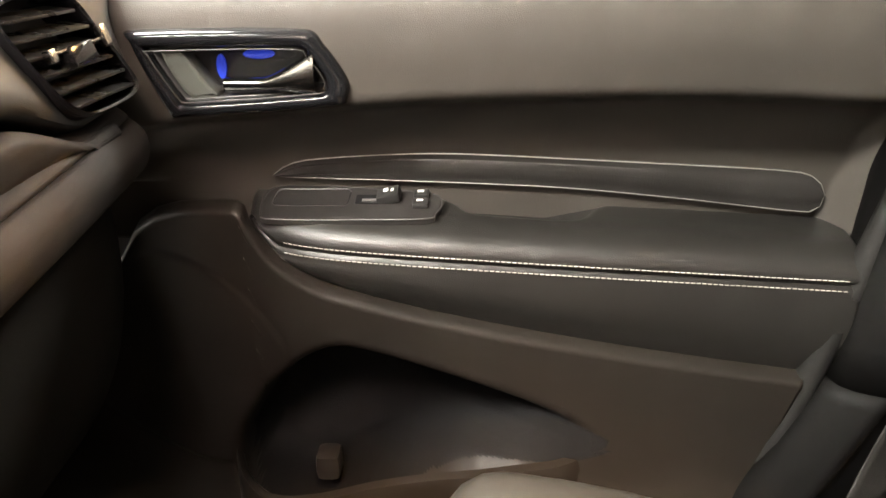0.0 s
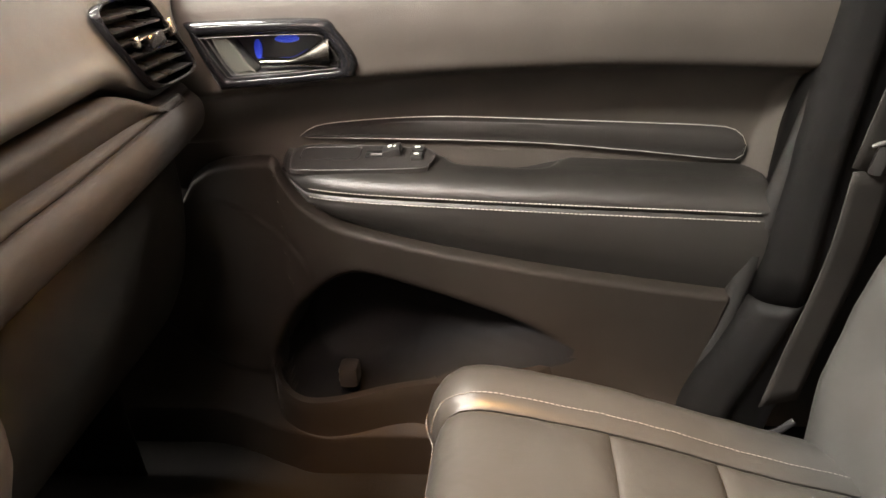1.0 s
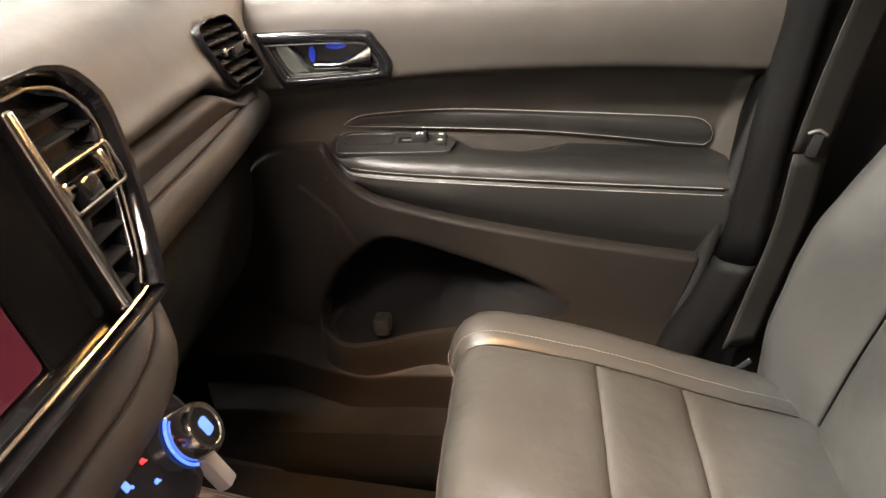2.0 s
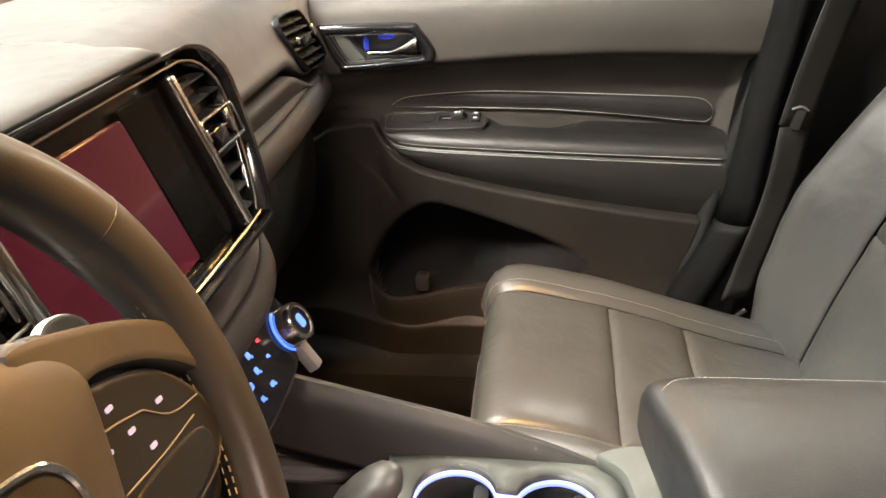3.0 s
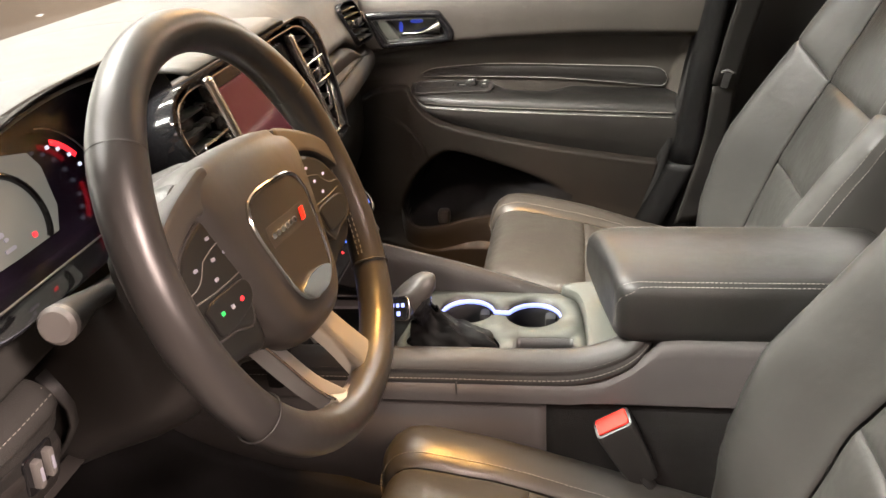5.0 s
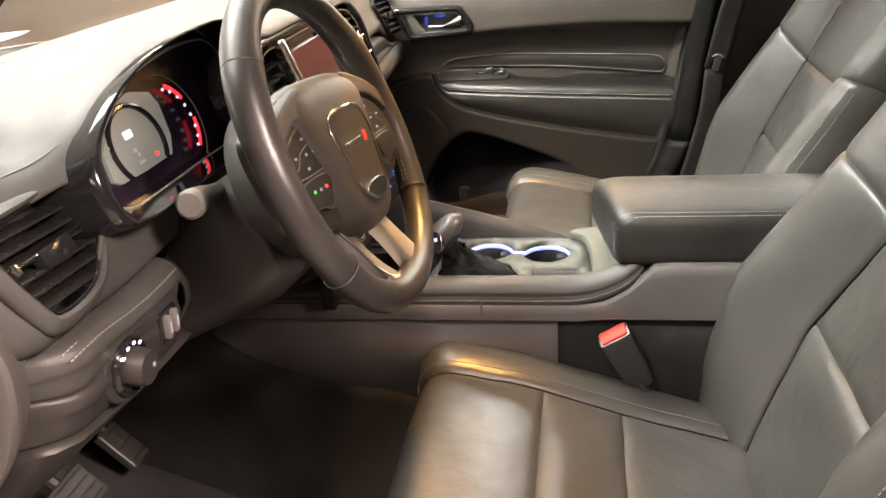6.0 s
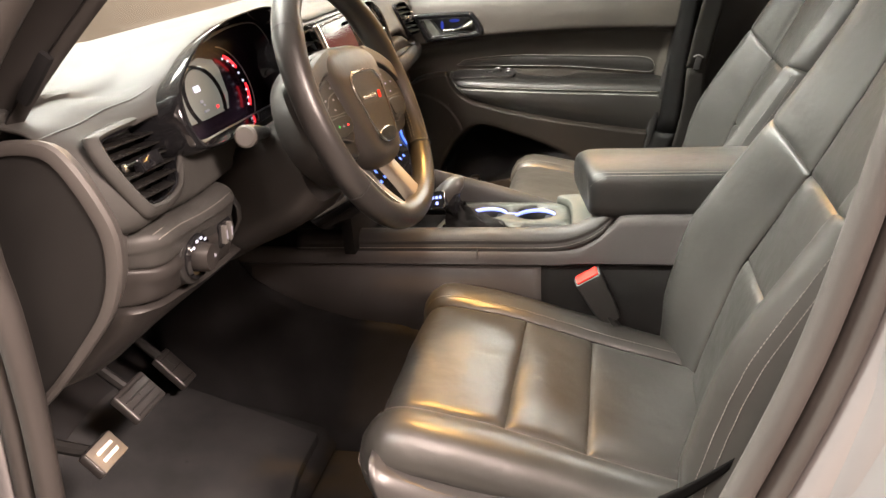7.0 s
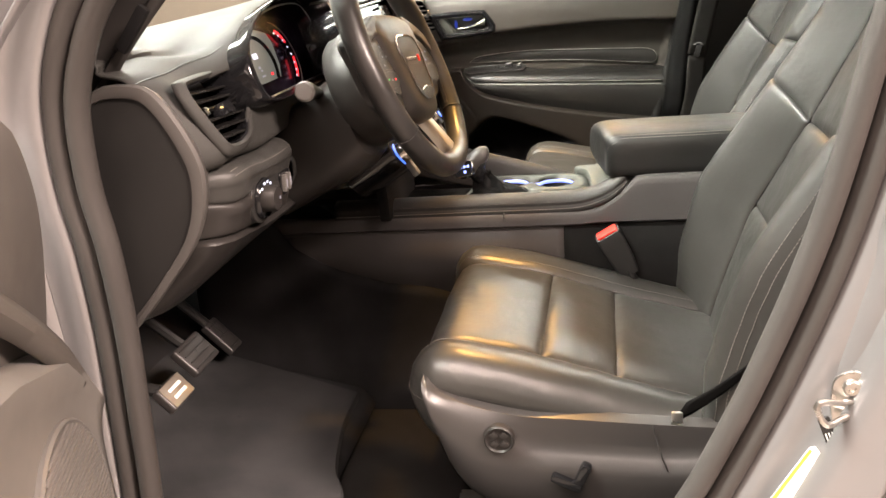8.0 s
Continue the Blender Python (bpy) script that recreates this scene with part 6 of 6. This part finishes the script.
# ---- passenger side: pillar, belt, sill ----
def passenger_side():
    p = thing("passenger_pillar", (0.5, 0.68, 0.60), "dark plastic centre pillar trim beside the passenger seat", "car pillar")
    def shaft(z0, z1, name, grow):
        rows = []
        for z in np.linspace(z0, z1, 20):
            xf = float(np.interp(z, [0.55, 0.76, 0.89, 1.05, 1.22, 1.75], [0.35, 0.428, 0.490, 0.512, 0.545, 0.60])) - grow
            wd = float(np.interp(z, [0.55, 0.76, 0.89, 1.22, 1.75], [0.13, 0.108, 0.102, 0.075, 0.07])) + 2 * grow
            yy = 0.665 + 0.0 * z - 0.06 * max(0, z - 1.2)
            rows.append([(xf + wd * a, yy + b - grow, z) for a, b in spline([(-0.02, 0.10), (0.0, 0.03), (0.10, 0.008), (0.32, -0.004), (0.42, -0.005), (0.52, 0.004), (0.8, 0.012), (0.97, 0.022), (1.05, 0.10)], 30)])
        return part(name, loft(rows), PILLAR, p, thick=0.003)
    shaft(0.886, 1.74, "upper_trim", 0.0)
    shaft(0.58, 0.889, "lower_trim", 0.002)
    # rubber seal between door and pillar
    seal = spline([(rear_edge(z) + 0.012, 0.700, z) for z in (0.60, 0.70, 0.80, 0.95, 1.1, 1.25, 1.4)], 40)
    part("door_seal", tube(seal, 0.013, 10), RUBBER, p, "black rubber door seal")
    # dark rear quarter behind the pillar
    piece("wall_rear_quarter", box((1.22, 0.805, 0.88), (1.60, 0.03, 0.74), 0.01), DARK, "dark rear door panel", category="wall")
    piece("wall_rear_quarter_driver", box((1.36, -0.735, 0.90), (1.30, 0.03, 0.76), 0.01), DARK, "dark rear door panel", category="wall")
    piece("wall_rear_seat", box((1.35, 0.0, 0.95), (0.12, 1.40, 0.85), 0.05), DARK, "dark rear seat back", category="wall")
    for q, x0, nm in ((1, 0.64, "passenger"), (-1, 0.72, "driver")):
        rows = [[(x, q * (0.79 - 0.22 * k ** 1.3), 1.24 + 0.50 * k) for x in np.linspace(x0, 2.0, 6)] for k in np.linspace(0, 1, 8)]
        w = piece("window_rear_" + nm, loft(rows), TINT, "dark tinted rear side window", category="car window", thick=0.004)
        w.visible_shadow = False
    b = thing("passenger_seat_belt", (0.58, 0.645, 0.80), "dark grey seat belt webbing hanging beside the pillar", "seat belt")
    up = spline([(0.578, 0.640, 1.05), (0.60, 0.632, 1.16), (0.635, 0.622, 1.30), (0.68, 0.610, 1.46), (0.72, 0.60, 1.60)], 20)
    part("webbing", loft([[(x - 0.012 + 0.03 * k, y + 0.010 * k, z - 0.010 * k) for k in np.linspace(-0.5, 1, 6)] for x, y, z in up]), WEBBING, b, "dark grey webbing", thick=0.002)
    dn = spline([(0.578, 0.640, 1.05), (0.570, 0.650, 0.95), (0.545, 0.655, 0.84), (0.525, 0.650, 0.77)], 16)
    part("webbing", loft([[(x - 0.010 + 0.03 * k, y + 0.010 * k, z) for k in np.linspace(-0.5, 1, 6)] for x, y, z in dn]), WEBBING, b, "dark grey webbing", thick=0.002)
    part("tongue", box((0.576, 0.640, 1.061), (0.014, 0.010, 0.030), 0.003, pose(0, 0, 0, 0, 14, 0)), DARK, b, "belt tongue")
    part("tongue_clip", tube(spline([(0.566, 0.636, 1.076), (0.578, 0.634, 1.080), (0.588, 0.636, 1.074)], 8), 0.0022, 6), GREY, b, "dull steel clip")
    part("anchor", tube(spline([(0.490, 0.630, 0.742), (0.515, 0.628, 0.748), (0.535, 0.630, 0.762)], 8), 0.004, 8), DULLBLACK, b, "dark belt anchor")
    # sill and kick panel, blackened like the mat for the dim footwell
    rows = [[(x, y, z) for y, z in ((0.60, 0.545), (0.612, 0.60), (0.62, 0.632), (0.632, 0.640), (0.70, 0.644), (0.78, 0.64))] for x in np.linspace(-0.5, 0.62, 20)]
    piece("sill_passenger", loft(rows), SHADEBLACK, "dark matt door sill plate", category="sill", thick=0.004)
    rows = [[(x, 0.66 + 0.03 * math.sin(z * 5), z) for z in np.linspace(0.62, 1.12, 12)] for x in np.linspace(-0.66, -0.24, 10)]
    piece("wall_kick_passenger", loft(rows), SHADEBLACK, "dark plastic kick panel", category="trim", thick=0.004)
    part_mat = thing("passenger_floor_mat", (-0.1, 0.38, 0.545), "passenger floor mat, blackened for the dim footwell", "floor mat")
    rows = [[(x - 0.13, y + 0.375, 0.007 + dz + float(np.interp(x - 0.13, [-0.50, -0.40, -0.25, -0.118, 0.14], [0.660, 0.629, 0.599, 0.573, 0.556]))) for x, y in scaled_to(rounded(0.56, 0.40, 0.05, 8), k)] for k, dz in ((1, -0.006), (1, 0.002), (0.985, 0.005), (0.8, 0.005), (0.6, 0.005), (0.3, 0.005), (0.02, 0.005))]
    part("mat", loft(rows, True), SHADEBLACK, part_mat)


passenger_side()


# ---- driver side: opening, seals, pillar, sill ----
OPENING = [(-0.24, 0.62), (-0.222, 0.70), (-0.214, 0.76), (-0.203, 0.87), (-0.193, 0.975), (-0.190, 1.078), (-0.194, 1.151), (-0.186, 1.232), (-0.163, 1.290), (-0.126, 1.342), (-0.03, 1.435), (0.12, 1.555), (0.30, 1.66), (0.48, 1.70), (0.60, 1.66),
           (0.622, 1.50), (0.598, 1.36), (0.578, 1.26), (0.540, 1.085), (0.492, 0.938), (0.450, 0.834), (0.415, 0.76), (0.36, 0.67), (0.26, 0.585), (0.10, 0.555), (-0.08, 0.552), (-0.19, 0.57)]


def ring_strip(name, profile, mat, label, category, n=220, thick=0.003, kind="structure"):
    """A strip swept round the door opening; profile: (outward distance, y) points."""
    p = spline(OPENING, n, True)
    t = np.roll(p, -1, 0) - np.roll(p, 1, 0)
    t /= np.linalg.norm(t, axis=1)[:, None]
    nn = np.stack([-t[:, 1], t[:, 0]], 1)
    rows = [[(x + d * a, y, z + d * b) for d, y in profile] for (x, z), (a, b) in zip(p, nn)]
    rows.append(rows[0])
    bm = loft(rows)
    bmesh.ops.remove_doubles(bm, verts=bm.verts, dist=1e-5)
    return piece(name, bm, mat, label, kind, category, thick)


ring_strip("trim_opening", [(0.20, -0.59), (0.075, -0.66), (0.018, -0.715), (0.004, -0.738)], SEALSKIN, "grey-brown inner trim round the driver door opening", "car trim")
s = spline([(0.003, -0.734), (0.000, -0.745), (0.005, -0.756), (0.014, -0.758), (0.020, -0.752), (0.022, -0.744), (0.025, -0.742), (0.028, -0.750), (0.035, -0.757), (0.043, -0.755), (0.047, -0.745)], 34)
ring_strip("seal_opening", [tuple(q) for q in s], SEALSKIN, "grey-brown double rubber seal round the driver door opening", "door seal")
ring_strip("body_side", [tuple(q) for q in spline([(0.045, -0.742), (0.050, -0.754), (0.060, -0.760), (0.075, -0.762), (0.085, -0.770), (0.094, -0.785), (0.105, -0.792), (0.125, -0.795), (0.150, -0.80)], 26)], PAINT, "silver-painted body frame round the driver door opening", "car body")


def driver_side():
    # headliner-side A-pillar trim with a dark grille slot
    a = spline([(-0.25, -0.665, 1.215), (-0.182, -0.658, 1.30), (-0.06, -0.63, 1.42), (0.10, -0.60, 1.56), (0.28, -0.58, 1.68)], 24)
    rows = [[tuple(p + np.array(q)) for q in ((-0.005, -0.010 - 0.020 * k, -0.02), (0.012, 0.0, -0.012), (0.006, 0.022 * k, 0.004), (-0.02, 0.030 * k - 0.012 * (1 - k), 0.03), (-0.05, 0.01 * k - 0.02 * (1 - k), 0.05))] for p, k in zip(a, np.interp(range(24), [0, 4, 12, 23], [0.0, 0.25, 0.9, 1.0]))]
    piece("pillar_trim_driver", loft(rows), PLASTIC, "dark windscreen pillar trim", category="car pillar", thick=0.004)
    piece("pillar_slot", box((-0.152, -0.678, 1.308), (0.014, 0.010, 0.060), 0.004, pose(0, 0, 0, 0, 42, 0)), DULLBLACK, "dark slot in the pillar trim", category="car pillar")
    a = spline([(-0.20, 0.665, 1.22), (-0.15, 0.655, 1.30), (-0.05, 0.63, 1.42), (0.10, 0.60, 1.56), (0.28, 0.58, 1.68)], 24)
    rows = [[tuple(p + np.array(q)) for q in ((-0.005, 0.03, -0.02), (0.012, 0.0, -0.012), (0.006, -0.022, 0.004), (-0.02, -0.030, 0.03), (-0.05, -0.01, 0.05))] for p in a]
    piece("pillar_trim_passenger", loft(rows), PLASTIC, "dark windscreen pillar trim", category="car pillar", thick=0.004)
    # outer windscreen moulding and pillar skin
    st = spline([(-0.46, -0.72, 1.20), (-0.37, -0.71, 1.255), (-0.275, -0.70, 1.312), (-0.20, -0.70, 1.352), (-0.06, -0.69, 1.45), (0.10, -0.67, 1.57), (0.28, -0.65, 1.68)], 30)
    piece("windscreen_moulding", tube(st, 0.009, 8), RUBBER, "dark windscreen edge moulding", category="car trim")
    inn = spline([(-0.46, -0.80, 1.10), (-0.36, -0.795, 1.17), (-0.285, -0.79, 1.24), (-0.235, -0.785, 1.32), (-0.12, -0.77, 1.43), (0.06, -0.74, 1.56), (0.27, -0.70, 1.69)], 30)
    piece("pillar_skin", loft([[tuple(a), tuple(a * 0.66 + b * 0.34 + np.array((0, -0.006, 0.004))), tuple(a * 0.33 + b * 0.67 + np.array((0, -0.006, 0.004))), tuple(b)] for a, b in zip(st, inn)]), PAINT, "silver-painted windscreen pillar skin", category="car body", thick=0.003)
    # fender behind the open door
    rows = [[(x, y, z) for y, z in spline([(-0.77, 0.45), (-0.83, 0.75), (-0.84, 0.95), (-0.82, 1.08), (-0.76, 1.15), (-0.60, 1.19)], 16)] for x in np.linspace(-1.3, -0.40, 10)]
    piece("fender", loft(rows), PAINT, "silver front wing", category="car body", thick=0.004)
    rows = [[(x, y, 1.19 + 0.05 * (1 - (y / 0.75) ** 2) - 0.06 * max(0, -x - 1.0)) for y in np.linspace(-0.75, 0.75, 14)] for x in np.linspace(-2.0, -0.86, 10)]
    piece("bonnet", loft(rows), PAINT, "silver bonnet", category="car body", thick=0.006)
    # windscreen, side glass
    rows = [[(-0.80 + 1.08 * k + 0.14 * (y / 0.72) ** 2 * (1 - k), y * (1 - 0.17 * k), 1.20 + 0.53 * k) for y in np.linspace(-0.74, 0.74, 14)] for k in np.linspace(0, 1, 10)]
    w = piece("window_windscreen", loft(rows), glass, "clear windscreen", category="car window", thick=0.004)
    w.visible_shadow = False
    rows = [[(x, 0.76 - 0.22 * k ** 1.3, 1.225 + 0.46 * k) for x in np.linspace(-0.20 + 0.45 * k, 0.56, 8)] for k in np.linspace(0, 1, 8)]
    w = piece("window_passenger_door", loft(rows), glass, "clear passenger door window", category="car window", thick=0.004)
    w.visible_shadow = False
    piece("cowl", box((-0.83, 0, 1.185), (0.12, 1.4, 0.03), 0.01), DARK, "dark cowl below the windscreen", category="car trim")
    wp = thing("windscreen_wiper", (-0.80, -0.3, 1.215), "black windscreen wiper arm at rest", "wiper")
    part("arm", tube(spline([(-0.86, -0.66, 1.215), (-0.82, -0.5, 1.228), (-0.80, -0.2, 1.235), (-0.80, 0.1, 1.235)], 14), 0.008, 8), DARK, wp)
    # sill and kick panel on the driver side
    rows = [[(x, y, z) for y, z in ((-0.60, 0.545), (-0.62, 0.575), (-0.66, 0.60), (-0.72, 0.60))] for x in np.linspace(-0.45, 0.62, 20)]
    piece("sill_driver", loft(rows), PLASTIC, "dark plastic door sill plate", category="sill", thick=0.004)
    rows = [[(x, -0.655 - 0.02 * math.sin(z * 5), z) for z in np.linspace(0.56, 1.0, 12)] for x in np.linspace(-0.66, -0.31, 10)]
    piece("wall_kick_driver", loft(rows), DARK, "dark plastic kick panel", category="trim", thick=0.004)
    # centre pillar skin and rear door edge
    rows = []
    for z in np.linspace(0.60, 1.70, 24):
        x0 = float(np.interp(z, [0.6, 0.775, 0.834, 0.953, 1.054, 1.263, 1.5, 1.7], [0.40, 0.515, 0.535, 0.567, 0.592, 0.628, 0.662, 0.66]))
        rows.append([(x0 + a, y, z) for a, y in ((0.0, -0.758), (0.02, -0.768), (0.04, -0.771), (0.075, -0.773), (0.10, -0.785), (0.112, -0.80), (0.13, -0.80))])
    piece("pillar_skin_centre", loft(rows), PAINT, "silver-painted centre pillar", category="car body", thick=0.004)
    rows = [[(float(np.interp(z, [0.5, 0.9, 1.263, 1.7], [0.62, 0.70, 0.745, 0.80])) + a, y, z) for a, y in ((0.0, -0.76), (0.0, -0.83), (0.01, -0.84), (0.5, -0.85))] for z in np.linspace(0.5, 1.22, 12)]
    piece("rear_door_skin", loft(rows), PAINT, "silver rear door edge", category="car body", thick=0.004)
    # striker
    k = thing("door_striker", (0.575, -0.776, 0.905), "bright steel door striker bolted to the silver pillar", "door latch")
    B = axes((0.575, -0.775, 0.905), (1, 0, 0), (0, -1, 0))
    put("plate", plate(spline([(-0.014, 0.024), (0.004, 0.036), (0.016, 0.024), (0.016, -0.018), (0.004, -0.034), (-0.012, -0.022)], 30, True), Matrix.Identity(4), 0.003, 0.001), STEEL, k, B @ Matrix.Translation((0, 0, 0.002)))
    for y in (0.020, -0.020):
        put("bolt", spin([(0.0085, 0), (0.0085, 0.003), (0.007, 0.005), (0.0035, 0.005), (0.003, 0.003), (0, 0.003)], Matrix.Translation((0.002, y, 0.002)), 20), STEEL, k, B, "round striker bolt")
    loop = spline([(0.008, 0.006, 0.002), (-0.008, 0.008, 0.012), (-0.030, 0.016, 0.026), (-0.034, 0.010, 0.028), (-0.024, -0.008, 0.026), (-0.008, -0.010, 0.012), (0.010, -0.008, 0.002)], 30)
    put("loop", tube(loop, 0.0032, 8), STEEL, k, B, "bent steel loop")
    t = thing("warning_label", (0.560, -0.778, 0.87), "small black label with pale print on the pillar", "label")
    m = axes((0.5605, -0.7785, 0.870), (0.94, 0, 0.33), (0, -1, 0))
    put("backing", plate(rounded(0.011, 0.044, 0.002), Matrix.Identity(4), 0.002), DARK, t, m)
    put("print_bar", plate(rounded(0.005, 0.005, 0.002), Matrix.Translation((0, 0.015, 0.0005)), 0.001), LABEL, t, m)
    for i in range(3):
        put("print_bar", plate(rounded(0.0012, 0.020, 0.0004), Matrix.Translation((-0.003 + 0.003 * i, -0.006, 0.0005)), 0.001), LABEL, t, m)
    t = thing("tyre_label", (0.538, -0.778, 0.82), "white paper label with a yellow edge on the pillar", "label")
    m = axes((0.5325, -0.7785, 0.806), (0.50, 0, 0.866), (0, -1, 0))
    o = [(-0.07, 0.014), (0.048, 0.016), (0.052, 0.012), (0.040, -0.014), (0.034, -0.016), (-0.07, -0.020)]
    put("paper", plate(o, Matrix.Identity(4), 0.002), LABEL, t, m)
    put("yellow_band", plate([(-0.07, 0.0138), (0.047, 0.0158), (0.047, 0.0125), (-0.07, 0.0095)], Matrix.Translation((0, 0, 0.0005)), 0.001), YELLOW, t, m, "yellow printed edge")
    put("yellow_band", plate([(-0.07, -0.0195), (0.010, -0.0170), (0.006, -0.0125), (-0.07, -0.0145)], Matrix.Translation((0, 0, 0.0005)), 0.001), YELLOW, t, m, "yellow printed edge")


driver_side()


# ---- open driver door ----
def driver_door():
    A = radians(68)
    D = axes((-0.195, -0.86, 0), (math.cos(A), -math.sin(A), 0), (math.sin(A), math.cos(A), 0))
    R = D.to_3x3()
    d = thing("driver_door", (-0.25, -0.90, 0.5), "open driver door with dark trim and a round speaker", "car door")

    def P(x, z, out):
        return D.translation + R @ Vector((x, 0, out)) + Vector((0, 0, z))
    xs = np.linspace(-0.06, 0.98, 60)
    part("outer_skin", loft([[P(x, z, -0.15 - 0.03 * math.sin(math.pi * (z - 0.4) / 0.85)) for x in xs] for z in np.linspace(0.40, 1.20, 14)]), PAINT, d, "silver outer skin", thick=0.003)
    part("edge", loft([[P(-0.06 + 0.02 * (o + 0.15) / 0.14, z, o) for o in np.linspace(-0.15, -0.012, 5)] for z in np.linspace(0.42, 1.20, 10)]), PAINT, d, thick=0.003)
    part("upper_trim", loft([[P(max(x, -0.03), z, o) for x in xs] for z, o in spline([(1.215, -0.12), (1.245, -0.08), (1.247, -0.03), (1.235, -0.006), (1.16, 0.0), (1.07, -0.014), (1.0, -0.03), (0.95, -0.04)], 26)]), LITDOORTRIM, d, "upper door trim, lightened for the light on it", thick=0.004)
    rows = []
    for x in np.linspace(-0.03, 0.98, 70):
        zt = float(np.interp(x, [-0.04, 0.0, 0.034, 0.10, 0.18, 0.3, 1.0], [0.93, 0.985, 1.010, 1.034, 1.062, 1.085, 1.10]))
        rows.append([P(x, z, o) for z, o in spline([(zt + 0.015, -0.02), (zt + 0.004, 0.006), (zt - 0.008, 0.014), (zt - 0.024, 0.008), (zt - 0.07, 0.0), (0.74, -0.004), (0.56, -0.01), (0.50, -0.05)], 34)])
    # lower trim takes the raised speaker grey for the light on it
    part("lower_trim", loft(rows), SPEAKER, d, "hard lower door trim", thick=0.004)
    rows = []
    for k in np.linspace(0, 1, 24):
        x, z = 0.01 + 0.17 * k, 0.975 + 0.155 * k ** 0.8
        rows.append([P(x + a, z + b, o) for a, b, o in ((-0.03, 0.012, 0.0), (-0.012, 0.005, 0.010), (0.0, 0.0, 0.012), (0.012, -0.008, 0.004))])
    part("trim_fold", loft(rows), LITDOORTRIM, d, "moulded fold in the trim", thick=0.003)
    C = axes(P(0.118, 0.862, 0.004), R @ Vector((1, 0, 0)), R @ Vector((0, 0, 1)))
    sp = part("speaker", spin([(0.118, -0.006), (0.118, 0.002), (0.115, 0.0045), (0.111, 0.002), (0.0, 0.002)], C, 44), GREY, d, "round speaker grille")
    for k in np.linspace(-0.104, 0.104, 33):
        w = 2 * math.sqrt(0.111 ** 2 - k * k)
        put("grille_bar", box((0, k, 0.0035), (w, 0.0036, 0.0034), 0.001), SPEAKER, sp, C)
    for z in (0.62, 1.02):
        part("hinge", box(P(-0.06, z, -0.09), (0.06, 0.05, 0.06), 0.008), PAINT, d, "painted door hinge")
    return d


driver_door()


# ---- pedals and mat ----
def foot_rise(x):
    """Height of the footwell carpet."""
    return float(np.interp(x, [-0.50, -0.40, -0.25, -0.118, -0.10], [0.660, 0.629, 0.599, 0.573, 0.566]))


def footwell():
    m = thing("driver_floor_mat", (-0.25, -0.35, 0.545), "grey carpet driver floor mat", "floor mat")
    o = spline([(-0.128, -0.212), (-0.124, -0.222), (-0.121, -0.327), (-0.10, -0.44), (-0.07, -0.52), (-0.14, -0.585), (-0.36, -0.585), (-0.46, -0.50), (-0.50, -0.36), (-0.50, -0.20), (-0.44, -0.162), (-0.38, -0.166), (-0.25, -0.188), (-0.14, -0.210)], 110, True)
    rows = []
    for k, z in ((1.0, -0.002), (1.0, 0.006), (0.985, 0.010), (0.85, 0.010), (0.7, 0.010), (0.55, 0.010), (0.4, 0.0105), (0.2, 0.0105), (0.01, 0.0105)):
        rows.append([(x, y, z + foot_rise(x)) for x, y in scaled(o, k, (-0.3, -0.36))])
    part("carpet", loft(rows, True), MAT, m)
    def pedal(name, label, c, w, h, tilt, arm_to, ribs):
        s = thing(name, c, label, "pedal", "foot pedals")
        M = Matrix.Translation(c) @ pose(0, 0, 0, 0, tilt, 0)
        put("pad", box((0, 0, 0), (0.016, w, h), 0.005, segments=3), SHIELD, s, M, "ribbed rubber pad")
        for i in range(ribs):
            put("rib", box((0.009, 0, -h * 0.36 + h * 0.72 * i / max(1, ribs - 1)), (0.0025, w * 0.82, h * 0.05), 0.001), DARK, s, M)
        part("arm", tube(spline([tuple(c), ((c[0] + arm_to[0]) / 2 - 0.03, (c[1] + arm_to[1]) / 2, (c[2] + arm_to[2]) / 2), arm_to], 12), 0.009, 8), DARK, s)
        return s
    pedal("brake_pedal", "wide rubber brake pedal", (-0.347, -0.378, 0.752), 0.082, 0.056, -42, (-0.52, -0.37, 0.96), 4)
    pedal("accelerator_pedal", "narrow black accelerator pedal", (-0.388, -0.205, 0.700), 0.044, 0.075, -42, (-0.52, -0.22, 0.92), 3)
    s = pedal("parking_brake_pedal", "small parking brake pedal with pale printed pad", (-0.277, -0.572, 0.790), 0.058, 0.040, -40, (-0.46, -0.62, 0.87), 0)
    M = Matrix.Translation((-0.277, -0.572, 0.790)) @ pose(0, 0, 0, 0, -40, 0)
    put("pale_pad", box((0.009, 0, 0), (0.004, 0.054, 0.036), 0.001), SATIN, s, M, "pale worn pad")
    for i in range(2):
        put("print_bar", box((0.0115, 0.0, -0.006 + 0.012 * i), (0.001, 0.032, 0.005), 0.0003), LABEL, s, M)
    t = thing("dead_pedal", (-0.42, -0.60, 0.56), "dark plastic foot rest by the sill", "foot rest")
    part("rest", box((-0.40, -0.585, 0.60), (0.16, 0.06, 0.05), 0.015, pose(0, 0, 0, 0, 18, 8)), PLASTIC, t)


footwell()
